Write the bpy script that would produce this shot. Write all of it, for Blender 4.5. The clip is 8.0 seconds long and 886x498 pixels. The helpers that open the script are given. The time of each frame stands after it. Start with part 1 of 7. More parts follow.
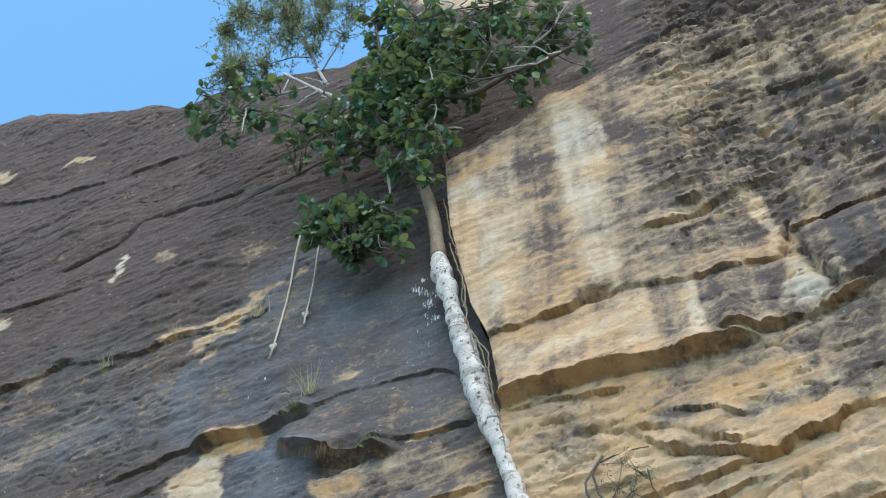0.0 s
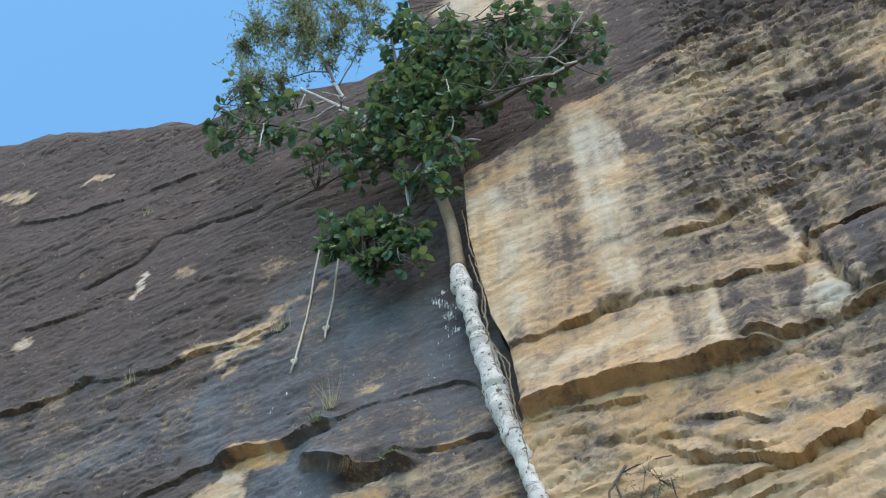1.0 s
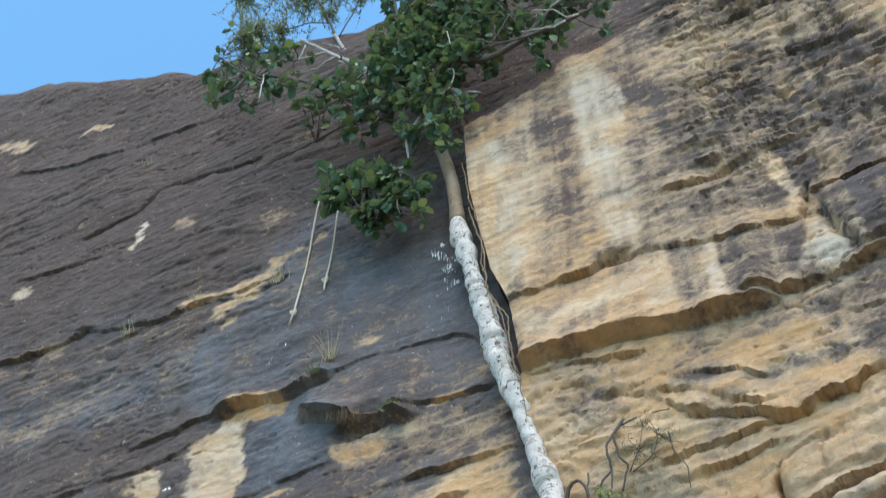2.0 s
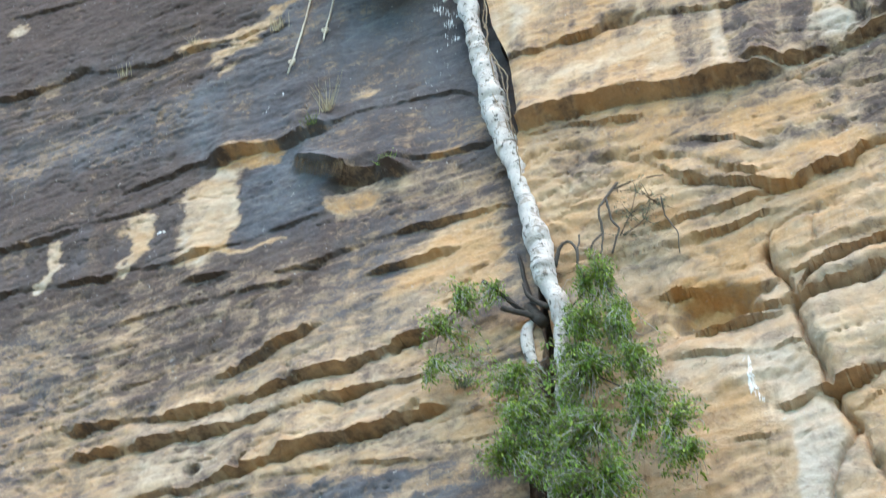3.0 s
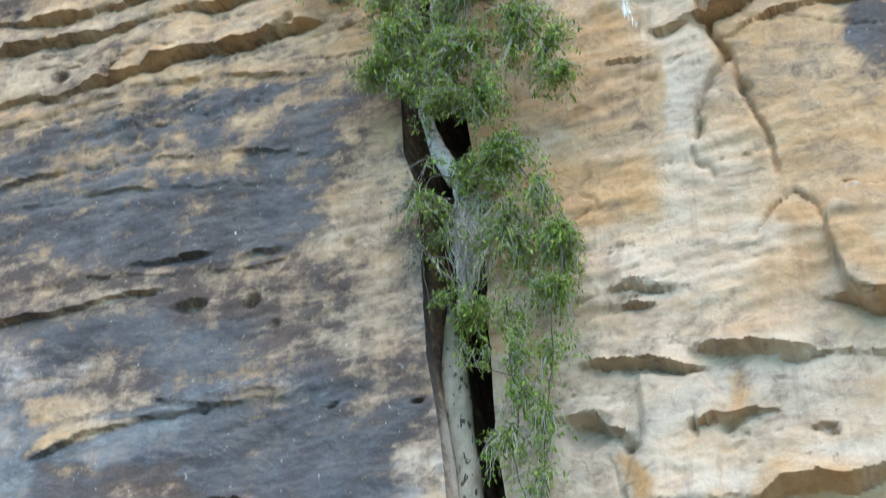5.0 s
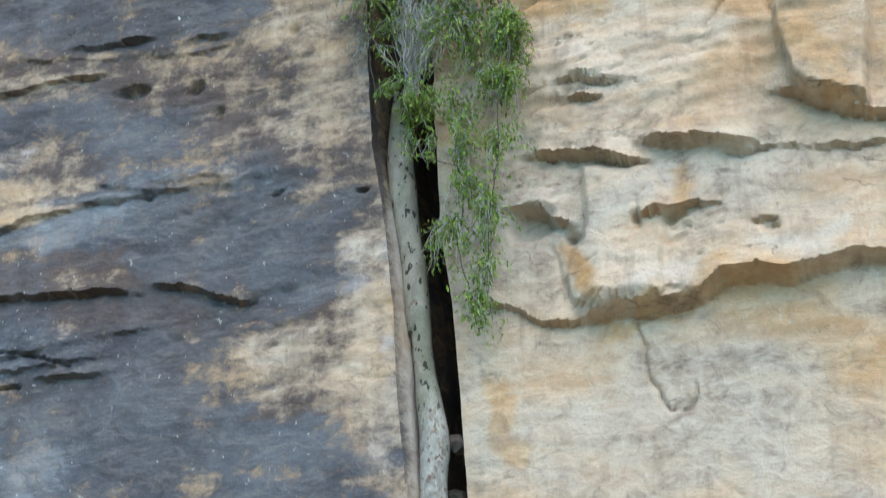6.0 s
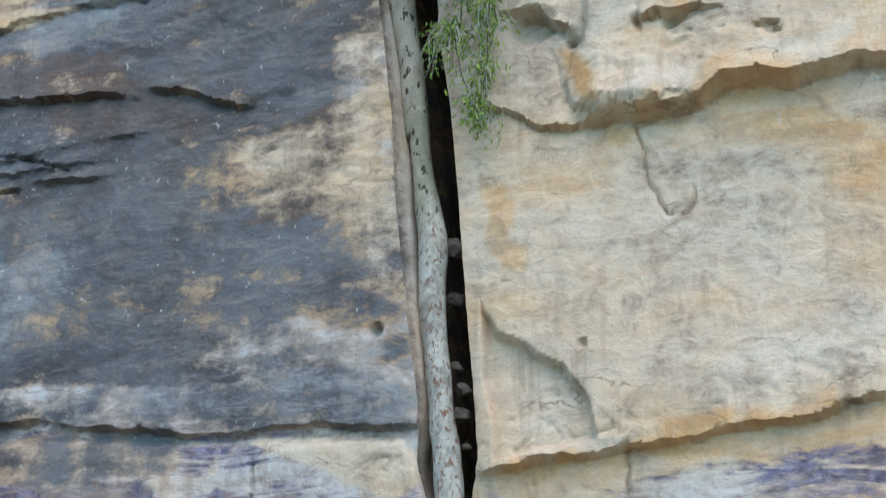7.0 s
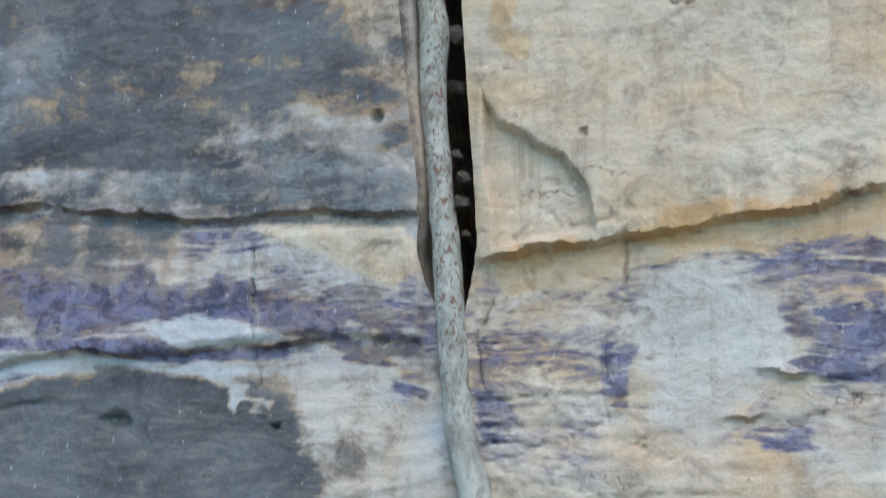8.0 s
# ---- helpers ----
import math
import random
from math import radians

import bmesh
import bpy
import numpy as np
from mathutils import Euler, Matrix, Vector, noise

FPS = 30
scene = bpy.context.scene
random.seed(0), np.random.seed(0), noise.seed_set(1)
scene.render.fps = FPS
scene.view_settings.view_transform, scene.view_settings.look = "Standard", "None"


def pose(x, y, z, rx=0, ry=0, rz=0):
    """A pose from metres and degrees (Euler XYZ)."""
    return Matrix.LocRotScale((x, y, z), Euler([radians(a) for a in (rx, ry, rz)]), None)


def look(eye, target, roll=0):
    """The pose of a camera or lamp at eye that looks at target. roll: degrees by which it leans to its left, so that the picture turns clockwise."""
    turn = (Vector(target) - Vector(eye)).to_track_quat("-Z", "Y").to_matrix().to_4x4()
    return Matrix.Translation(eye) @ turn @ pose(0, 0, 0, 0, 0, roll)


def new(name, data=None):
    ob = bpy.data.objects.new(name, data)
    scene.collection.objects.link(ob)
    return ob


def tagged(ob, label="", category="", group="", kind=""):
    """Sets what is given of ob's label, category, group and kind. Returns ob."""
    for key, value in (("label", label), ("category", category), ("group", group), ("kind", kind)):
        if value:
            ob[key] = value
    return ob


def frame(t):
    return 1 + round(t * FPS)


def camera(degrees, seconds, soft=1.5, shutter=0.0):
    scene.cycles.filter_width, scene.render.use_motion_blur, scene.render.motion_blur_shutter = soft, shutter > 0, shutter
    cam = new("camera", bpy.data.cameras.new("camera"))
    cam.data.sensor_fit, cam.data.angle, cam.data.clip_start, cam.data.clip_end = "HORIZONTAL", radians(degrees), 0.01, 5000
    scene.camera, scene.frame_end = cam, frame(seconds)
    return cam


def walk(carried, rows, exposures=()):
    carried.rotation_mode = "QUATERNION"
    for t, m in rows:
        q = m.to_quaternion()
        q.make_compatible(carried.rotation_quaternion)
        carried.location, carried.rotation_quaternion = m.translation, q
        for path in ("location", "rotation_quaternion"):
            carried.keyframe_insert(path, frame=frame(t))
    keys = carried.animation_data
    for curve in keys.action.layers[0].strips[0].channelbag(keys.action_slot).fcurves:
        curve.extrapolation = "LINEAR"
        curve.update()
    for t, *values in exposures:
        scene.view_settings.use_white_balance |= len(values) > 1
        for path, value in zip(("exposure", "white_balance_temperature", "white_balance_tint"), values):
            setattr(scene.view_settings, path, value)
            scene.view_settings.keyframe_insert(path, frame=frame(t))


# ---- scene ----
# ---- camera: a person stands still and tilts the view down the cliff ----
EYE = 1.6
cam = camera(30.25, 8.0, soft=1.2, shutter=0.3)
ROWS = [
    (0.0, 143.913, 0.336, 5.770),
    (0.5, 144.016, 0.664, 6.330),
    (1.0, 144.339, 0.345, 6.934),
    (1.2, 144.188, 0.321, 6.891),
    (2.3, 140.424, -0.114, 6.311),
    (2.5, 138.186, -0.376, 6.024),
    (3.0, 134.202, -1.438, 4.672),
    (3.5, 130.989, 0.247, 1.499),
    (4.0, 127.588, 0.181, 0.731),
    (4.2, 126.337, 0.143, 0.636),
    (5.3, 118.520, -0.266, -0.145),
    (5.5, 116.845, 0.048, -0.698),
    (6.0, 113.596, 0.165, -1.848),
    (6.5, 109.860, 0.092, -1.990),
    (7.0, 106.762, 0.167, -1.910),
    (7.5, 103.701, 0.109, -1.964),
    (8.0, 99.358, -0.395, -2.023),
]
EXPOSURES = [(0.0, 1.42), (1.2, 1.30), (2.5, 1.58), (3.0, 1.74), (3.5, 1.68), (5.5, 1.47), (6.5, 1.33), (7.0, 1.27), (8.0, 1.15)]
walk(cam, [(t, pose(0, 0, EYE, rx, ry, rz)) for t, rx, ry, rz in ROWS], exposures=EXPOSURES)

# ---- sky and sun (a veiled sun, high and wide, over a clear blue sky to the side) ----
SUN_ELEVATION, SUN_AZIMUTH = 58.0, 168.0
world = bpy.data.worlds.new("sky")
scene.world = world
world.use_nodes = True
wn = world.node_tree
sky = wn.nodes.new("ShaderNodeTexSky")
sky.sky_type = "NISHITA"
sky.sun_disc = False
sky.sun_elevation = radians(SUN_ELEVATION)
sky.sun_rotation = radians(SUN_AZIMUTH)
sky.air_density, sky.dust_density, sky.ozone_density = 0.6, 0.25, 0.0
air = wn.nodes.new("ShaderNodeMix")
air.data_type, air.blend_type = "RGBA", "MULTIPLY"
air.inputs[0].default_value = 1.0
air.inputs[7].default_value = (0.72, 1.10, 1.08, 1)
wn.links.new(sky.outputs[0], air.inputs[6])
wn.links.new(air.outputs[2], wn.nodes["Background"].inputs[0])
wn.nodes["Background"].inputs[1].default_value = 0.2
sun = new("sun", bpy.data.lights.new("sun", "SUN"))
sun.data.energy, sun.data.angle, sun.data.color = 1.7, radians(75), (1.0, 0.75, 0.595)
a, e = radians(SUN_AZIMUTH), radians(SUN_ELEVATION)
sun.matrix_world = look((90 * math.sin(a) * math.cos(e), 90 * math.cos(a) * math.cos(e), 90 * math.sin(e)), (0, 0, 0))

# ---- the cliff's own frame: u along the face, z up, d out of the face ----
STRIKE = np.radians(18.0)
ALONG = np.array([np.cos(STRIKE), -np.sin(STRIKE), 0.0])
OUT = np.array([-np.sin(STRIKE), -np.cos(STRIKE), 0.0])
FOOT = np.array([0.0, 15.0, 0.0])


def hashed(i, j, seed):
    v = np.sin(i * 127.1 + j * 311.7 + seed * 74.7) * 43758.5453
    return v - np.floor(v)


def vnoise(x, y, seed):
    """Smooth value noise, 0 to 1."""
    i, j = np.floor(x), np.floor(y)
    f, g = x - i, y - j
    f, g = f * f * (3 - 2 * f), g * g * (3 - 2 * g)
    a0 = hashed(i, j, seed) * (1 - f) + hashed(i + 1, j, seed) * f
    a1 = hashed(i, j + 1, seed) * (1 - f) + hashed(i + 1, j + 1, seed) * f
    return a0 * (1 - g) + a1 * g


def fbm(x, y, seed, octaves=4, gain=0.5):
    total, amp, norm = 0.0, 1.0, 0.0
    for k in range(octaves):
        c, n = np.cos(0.45 + 0.9 * k), np.sin(0.45 + 0.9 * k)
        total = total + amp * vnoise((c * x - n * y) * 2**k + 3.7 * k, (n * x + c * y) * 2**k - 1.9 * k, seed + 13 * k)
        norm += amp
        amp *= gain
    return total / norm


def smooth(a, b, x):
    s = np.clip((x - a) / (b - a), 0, 1)
    return s * s * (3 - 2 * s)


def path_distance(u, z, path):
    best = np.full_like(u, 99.0)
    for (ax, ay), (bx, by) in zip(path, path[1:]):
        vx, vy = bx - ax, by - ay
        k = np.clip(((u - ax) * vx + (z - ay) * vy) / (vx * vx + vy * vy + 1e-9), 0, 1)
        best = np.minimum(best, np.hypot(u - ax - k * vx, z - ay - k * vy))
    return best


def near(u, z, path, margin):
    """Which points lie in the box round a path."""
    a, b = [p[0] for p in path], [p[1] for p in path]
    return (u > min(a) - margin) & (u < max(a) + margin) & (z > min(b) - margin) & (z < max(b) + margin)


def inside(u, z, path):
    hit = np.zeros(u.shape, bool)
    for (ax, ay), (bx, by) in zip(path, path[1:] + path[:1]):
        cross = (ay > z) != (by > z)
        hit ^= cross & (u < (bx - ax) * (z - ay) / (by - ay + 1e-12) + ax)
    return hit


class Face:
    """One side of the cliff: what stands out of it, what is cut into it and what stains it."""

    def __init__(self, seed, dip):
        self.seed, self.dip = seed, dip
        self.ledges, self.cracks, self.seams, self.hollows, self.flakes, self.shelves, self.stains, self.patches = [], [], [], [], [], [], [], []

    def warped(self, u, z):
        s = self.seed
        wu = u + 0.12 * (fbm(u * 2.1, z * 2.1, s + 1, 3) - 0.5)
        wz = z + 0.10 * (fbm(u * 1.9, z * 1.9, s + 2, 3) - 0.5) + 0.05 * (fbm(u * 8, z * 8, s + 3, 2) - 0.5)
        return wu, wz

    def over_lip(self, u, wu, wz, path, even):
        """Height over a ledge's lip, with small jogs in it, fewer where the ledge is even."""
        pu, pz = [p[0] for p in path], [p[1] for p in path]
        z0 = 0 * u + pz[0]
        jag = hashed(np.floor(u * 2.1 + 0.5 * vnoise(u * 3, 0 * u, self.seed)), 0 * u, self.seed + 3 * pz[0]) - 0.5
        return wz + (0.008 if even else 0.05) * jag + 0.09 * (fbm(u * 2.8, z0, self.seed + 97, 5, 0.6) - 0.5) - np.interp(wu, pu, pz), jag

    def snapped(self, u, z, cell):
        """Heights moved by less than half a cell so that rows of points run along the lips."""
        wu, wz = self.warped(u, z)
        move = 0 * z
        for path, out, up, groove, even in self.ledges:
            b = near(u, z, path, 0.3)
            h, _ = self.over_lip(u[b], wu[b], wz[b], path, even)
            move[b] = np.where(np.abs(h) < 0.52 * cell, -h, move[b])
        return z + move

    def relief(self, u, z):
        s = self.seed
        wu, wz = self.warped(u, z)
        bed = wz - self.dip * u
        calm = self.calm(u, z)
        d = 0.0 * u
        d = d + 0.13 * (fbm(u * 0.55, bed * 1.1, s + 5, 4) - 0.5)
        rough = smooth(0.42, 0.62, fbm(u * 0.28, z * 0.4, s + 6, 3))
        d = d + (0.035 + 0.08 * rough) * (fbm(u * 0.9, bed * 4.5, s + 7, 4) - 0.5)
        d = d + (0.02 + 0.07 * rough) * (fbm(u * 2.2, z * 2.6, s + 9, 4) - 0.5)
        d = d + (0.022 + 0.045 * rough) * (fbm(u * 5.0, bed * 10.0, s + 8, 3) - 0.5)
        for freq, amp, k in ((0.8, 0.05, 0), (2.3, 0.045, 1), (5.5, 0.03, 2)):
            phase = bed * freq + 1.6 * fbm(u * 0.35, bed * 0.5, s + 30 + k, 3)
            patch = smooth(0.40, 0.55, fbm(u * 0.7 + 9 * k, bed * 1.3, s + 40 + k, 3))
            f = phase - np.floor(phase)
            d = d + amp * patch * (0.4 + 0.8 * rough) * smooth(0, 0.07 + 0.06 * k, f) * (1 - f)
        for fu, fz, wide, deep, k in ((0.5, 1.3, 0.02, 0.06, 0), (1.2, 2.8, 0.04, 0.045, 1)):
            q = np.abs(fbm(u * fu + 5 * k, bed * fz, s + 70 + k, 4) - 0.5)
            where = smooth(0.42, 0.58, fbm(u * 0.5 + 4 * k, z * 0.8, s + 75 + k, 2))
            d = d - deep * where * (1 - smooth(0, wide, q))
        chip = fbm(u * 2.4, bed * 8.0, s + 90, 4, 0.6)
        flaw = fbm(u * 6.0, z * 8.0, s + 92, 3, 0.6)
        d = d - self.chips(u, z) * (0.07 * smooth(0.56, 0.60, chip) + 0.05 * smooth(0.62, 0.68, flaw) + 0.04 * (flaw - 0.5))
        d = calm * d + 0.5 * (fbm(u * 0.16, z * 0.16, s + 4, 3) - 0.5) + self.lean(u, z)
        for path, back in self.shelves:
            pu, pz = np.array([p[0] for p in path]), np.array([p[1] for p in path])
            h = wz - np.interp(wu, pu, pz)
            d = d - back * smooth(-0.02, 0.10, h) - 0.05 * smooth(-0.4, 0, h)
        for path, out, up, groove, even in self.ledges:
            pu, pz = [p[0] for p in path], [p[1] for p in path]
            b = (u > pu[0] - 0.3) & (u < pu[-1] + 0.3) & (z > min(pz) - 0.6) & (z < max(pz) + 4.5 * up)
            ub = u[b]
            h, jag = self.over_lip(ub, wu[b], wz[b], path, even)
            ends = smooth(pu[0] - 0.3, pu[0] + 0.1, ub) * (1 - smooth(pu[-1] - 0.1, pu[-1] + 0.3, ub))
            swing = smooth(0.28, 0.72, fbm(ub * 1.8 + 7 * pz[0], 0 * ub, s + 50, 4, 0.6))
            vary = (0.35 + 0.95 * swing + 0.1 * jag if out < 0.15 else 0.72 + 0.35 * swing) if even else (0.15 + 1.0 * swing + 0.25 * jag)
            rise = np.maximum(wz[b] - np.interp(wu[b], pu, pz), 0)
            vary = 0.8 + (vary - 0.8) * np.exp(-rise / 0.2)
            over = smooth(-0.028 - 0.35 * max(out - 0.1, 0.0), -0.004, h) * np.exp(-rise / up)
            under = np.exp(-np.maximum(-h, 0) / 0.09) * (h < -0.004)
            d[b] += ends * vary * (out * over - groove * under)
        for path, out, edge in self.flakes:
            b = near(wu, wz, path, 0.1)
            rim = path_distance(wu[b], wz[b], path + path[:1])
            d[b] += 1.5 * out * np.where(inside(wu[b], wz[b], path), smooth(0, max(edge, 0.08), rim), 0.0)
        for path, width, depth in self.cracks:
            b = near(wu, wz, path, 0.4)
            d[b] -= 1.8 * depth * (0.3 + 0.7 * smooth(0.25, 0.5, fbm(u[b] * 2.5, z[b] * 2.5, s + 83, 2))) * (1 - smooth(0.0, width * 0.4 + 0.022, path_distance(wu[b] + 0.10 * (fbm(u[b] * 7, z[b] * 7, s + 81, 2) - 0.5), wz[b], path)))
        for path, width, depth in self.seams:
            b = near(wu, wz, path, 4 * width)
            q = path_distance(wu[b] + 0.16 * (fbm(u[b] * 3, z[b] * 3, s + 85, 4, 0.6) - 0.5), wz[b] + 0.10 * (fbm(u[b] * 4, z[b] * 4, s + 87, 3) - 0.5), path)
            uneven = 0.55 + 0.9 * (fbm(u[b] * 1.7, z[b] * 1.7, s + 86, 2) - 0.25)
            d[b] -= depth * uneven * (0.3 * np.exp(-((q / (2.0 * width)) ** 2)) + 1.1 * (1 - smooth(0.15 * width, 0.55 * width + 0.02, q)))
        for cu, cz, ru, rz, depth in self.hollows:
            q = np.hypot((wu - cu) / ru, (wz - cz) / rz) + 0.9 * (fbm(u * 2.2, z * 3.0, s + 80, 3) - 0.5)
            d = d - depth * (1 - smooth(0.5, 1.15, q))
        return d

    def pigments(self, u, z):
        """Stain channels at the points of the face: dark, blue, ochre, pale, violet, white."""
        s = self.seed
        names = ("dark", "blue", "ochre", "pale", "violet", "white")
        ch = {n: np.full_like(u, v) for n, v in zip(names, self.base)}
        self.undertone(ch, u, z)
        bed = z - self.dip * u
        wu = u + self.finger * (fbm(u * 0.4, bed * 2.6, s + 61, 5, 0.6) - 0.5) + 0.25 * (fbm(u * 3, z * 1.6, s + 62, 4) - 0.5)
        wz = z + 0.45 * (fbm(u * 1.4, z * 0.9, s + 63, 4) - 0.5) + 0.22 * (fbm(u * 5, z * 5, s + 64, 3) - 0.5)
        for values, path, radius in self.stains:
            b = near(wu, wz, path, 1.6 * radius)
            k = 1 - smooth(0.3 * radius, 1.5 * radius, path_distance(wu[b], wz[b], path))
            for n in names:
                if n in values or n in ("ochre", "pale", "violet"):
                    if "white" in values and n != "white":
                        continue
                    ch[n][b] = ch[n][b] * (1 - k) + values.get(n, 0.0) * k
        # patches with an outline of their own
        wu = u + (0.9 * self.finger - 0.2) * (fbm(u * 0.9, bed * 5.0, s + 65, 5, 0.65) - 0.5) + 0.10 * (fbm(u * 7, z * 7, s + 66, 3) - 0.5)
        wz = z + 0.16 * (fbm(u * 1.6, bed * 2.2, s + 67, 4, 0.6) - 0.5) + 0.08 * (fbm(u * 7, z * 7, s + 68, 3) - 0.5)
        pu, pz = wu - u, wz - z
        for values, path, soft in self.patches:
            loose = min(1.0, soft / 0.14)
            wu, wz = u + loose * pu, z + (0.3 + 0.7 * loose) * pz
            b = near(wu, wz, path, 2.5 * soft)
            gap = path_distance(wu[b], wz[b], path + path[:1])
            torn = fbm(u[b] * 1.1, bed[b] * 7.0, s + 69, 5, 0.65) - 0.5
            k = smooth(0.12, 0.88, smooth(-2.2 * soft, 2.2 * soft, np.where(inside(wu[b], wz[b], path), gap, -gap)) + (0.4 + 0.8 * loose) * torn)
            for n in names[:5]:
                if n in values or n not in ("dark", "blue"):
                    ch[n][b] = ch[n][b] * (1 - k) + values.get(n, 0.0) * k
        # water runs down the face
        runs = (fbm(u * 2.6, z * 0.16, s + 98, 4, 0.6) - 0.5) + 0.6 * (fbm(u * 8.0, z * 0.4, s + 99, 3) - 0.5)
        ch["dark"] += self.drips(u, z) * 1.6 * runs
        ch["pale"] -= self.drips(u, z) * 0.8 * runs
        # streaks along the bedding and blotches break all of it up
        ch["dark"] += self.streak(u, z) * (1.2 * (fbm(u * 0.9, bed * 3.6, s + 95, 6, 0.65) - 0.5) + 1.6 * (fbm(u * 2.2, z * 2.8, s + 96, 6, 0.65) - 0.5))
        return ch


LEFT, RIGHT = Face(20, 0.03), Face(70, 0.05)
LEFT.base, RIGHT.base = (0.62, 0.45, 0.0, 0.0, 0.0, 0.0), (0.16, 0.1, 0.12, 0.25, 0.0, 0.0)
def left_undertone(ch, u, z):
    ch["dark"] += 0.42 * (1 - smooth(9.6, 10.8, z - 0.1 * u)) * (1 - smooth(-1.3, -0.4, u)) + 0.5 * smooth(15.5, 17.5, z + 0.15 * u) + 0.3 * smooth(19.0, 21.0, z - 0.1 * u) - 0.12 * smooth(10.5, 11.5, z) * (1 - smooth(14.5, 15.5, z))
    ch["blue"] += 0.4 * (1 - smooth(9.6, 10.8, z))
    ch["pale"] += 0.75 * (1 - smooth(9.0, 13.5, z))
    ch["ochre"] += 0.40 * smooth(11.5, 13.0, z) * (1 - smooth(15, 17, z))


def right_undertone(ch, u, z):
    path, back = RIGHT.shelves[0]
    h = z - np.interp(u, [p[0] for p in path], [p[1] for p in path])
    ch["pale"] += 0.25 * (1 - smooth(15, 17, z)) + 0.08 * (1 - smooth(7.0, 9.0, z)) - 0.15 * smooth(9, 11, z)
    ch["ochre"] += 0.38 * smooth(8.5, 10.5, z) + 0.14 * smooth(13.0, 15.0, z) - 0.1 * (1 - smooth(7, 8.5, z))
    ch["dark"] += 0.38 * smooth(16.5, 19, z) + 0.8 * smooth(-0.2, 0.4, h) + 0.5 * smooth(19, 21.5, z) * smooth(1.8, 3.6, u) + 0.22 * smooth(17.0, 18.5, z) * smooth(2.5, 4.0, u)


LEFT.undertone, RIGHT.undertone = left_undertone, right_undertone
LEFT.calm = lambda u, z: 0.72 - 0.12 * smooth(19, 21, z) - 0.42 * (1 - smooth(12.2, 13.4, z)) - 0.4 * smooth(-5, -3, u) * smooth(18.5, 19.5, z) * (1 - smooth(22.0, 23.0, z))
RIGHT.calm = lambda u, z: 0.55 - 0.3 * smooth(4.0, 4.6, z - 0.15 * u) * (1 - smooth(7.0, 8.0, z)) - 0.2 * smooth(18.3, 18.8, z) * (1 - smooth(2.0, 4.0, u)) + 0.35 * smooth(15.0, 16.0, z) * (1 - smooth(18.2, 18.8, z - 0.15 * u)) + 0.8 * smooth(19.5, 21.5, z) * smooth(1.5, 3.0, u)
LEFT.chips = lambda u, z: 0.12 + 0.10 * smooth(12.4, 13.4, z) + 0.08 * smooth(20, 22, z)
RIGHT.chips = lambda u, z: 0.05 + 0.14 * smooth(9.0, 10.5, z) + 0.25 * smooth(19.5, 21.5, z) * smooth(1.5, 3.0, u)
LEFT.streak = lambda u, z: 0.75 - 0.3 * smooth(13.5, 16.0, z)
RIGHT.streak = lambda u, z: 0.3 + 0.2 * smooth(15.0, 17.0, z)
LEFT.drips = lambda u, z: 0.25 * (1 - smooth(9.0, 11.0, z)) + 0.15 * smooth(18.0, 20.0, z)
RIGHT.drips = lambda u, z: 0.12 + 0.38 * smooth(17.8, 18.8, z) - 0.2 * smooth(23.0, 26.0, z)
LEFT.finger, RIGHT.finger = 1.1, 0.4
LEFT.lean = lambda u, z: -0.25 * smooth(16, 26, z) - 0.5 * smooth(24, 34, z)
RIGHT.lean = lambda u, z: 0.30 * smooth(14.0, 17.0, z) + 0.05
RIGHT.ledges.append(([(1.21, 8.41), (1.52, 8.38), (1.70, 8.19)], 0.16, 0.25, 0.1, 0))
RIGHT.ledges.append(([(1.00, 3.95), (1.54, 4.05), (2.00, 4.05), (2.22, 4.12), (2.75, 4.14), (3.04, 4.16), (3.33, 4.23), (3.86, 4.30), (4.06, 4.39), (4.47, 4.46)], 0.17, 3.2, 0.03, 1))
RIGHT.ledges.append(([(3.49, 2.86), (3.96, 2.80), (4.42, 2.89)], 0.06, 0.3, 0.03, 1))
RIGHT.ledges.append(([(3.00, 2.47), (3.39, 2.50)], 0.04, 0.2, 0.05, 1))
LEFT.ledges.append(([(-3.97, 4.61), (-3.60, 4.63), (-3.16, 4.56), (-2.74, 4.52), (-1.96, 4.48), (-1.27, 4.43), (-0.65, 4.48), (0.07, 4.39), (0.27, 4.40)], 0.14, 2.5, 0.05, 1))
LEFT.ledges.append(([(-3.99, 3.02), (-3.68, 3.09), (-3.07, 3.19), (-2.17, 3.15), (-1.19, 3.19), (-0.69, 3.25)], 0.07, 0.35, 0.05, 1))
LEFT.ledges.append(([(-3.97, 2.66), (-3.42, 2.73)], 0.05, 0.2, 0.05, 1))
LEFT.ledges.append(([(-3.23, 9.24), (-2.69, 9.13), (-2.30, 9.19), (-1.91, 9.22)], 0.05, 0.3, 0.03, 0))
LEFT.ledges.append(([(-12.48, 31.55), (-11.03, 30.96), (-9.38, 30.44), (-7.59, 30.29), (-6.38, 30.17)], 0.07, 1.2, 0, 0))
RIGHT.shelves.append(([(-1.47, 24.78), (-1.04, 24.89), (-0.04, 25.22), (0.65, 25.50), (1.27, 25.61), (1.92, 25.90), (2.77, 26.23), (3.84, 26.59)], 0.9))
RIGHT.cracks.append(([(2.41, 7.05), (2.49, 6.64), (2.58, 6.36), (2.68, 6.24), (2.88, 6.22), (2.87, 6.46)], 0.012, 0.03))
RIGHT.cracks.append(([(2.74, 5.86), (2.65, 5.60), (2.91, 5.68), (3.20, 5.40), (3.28, 5.19)], 0.01, 0.012))
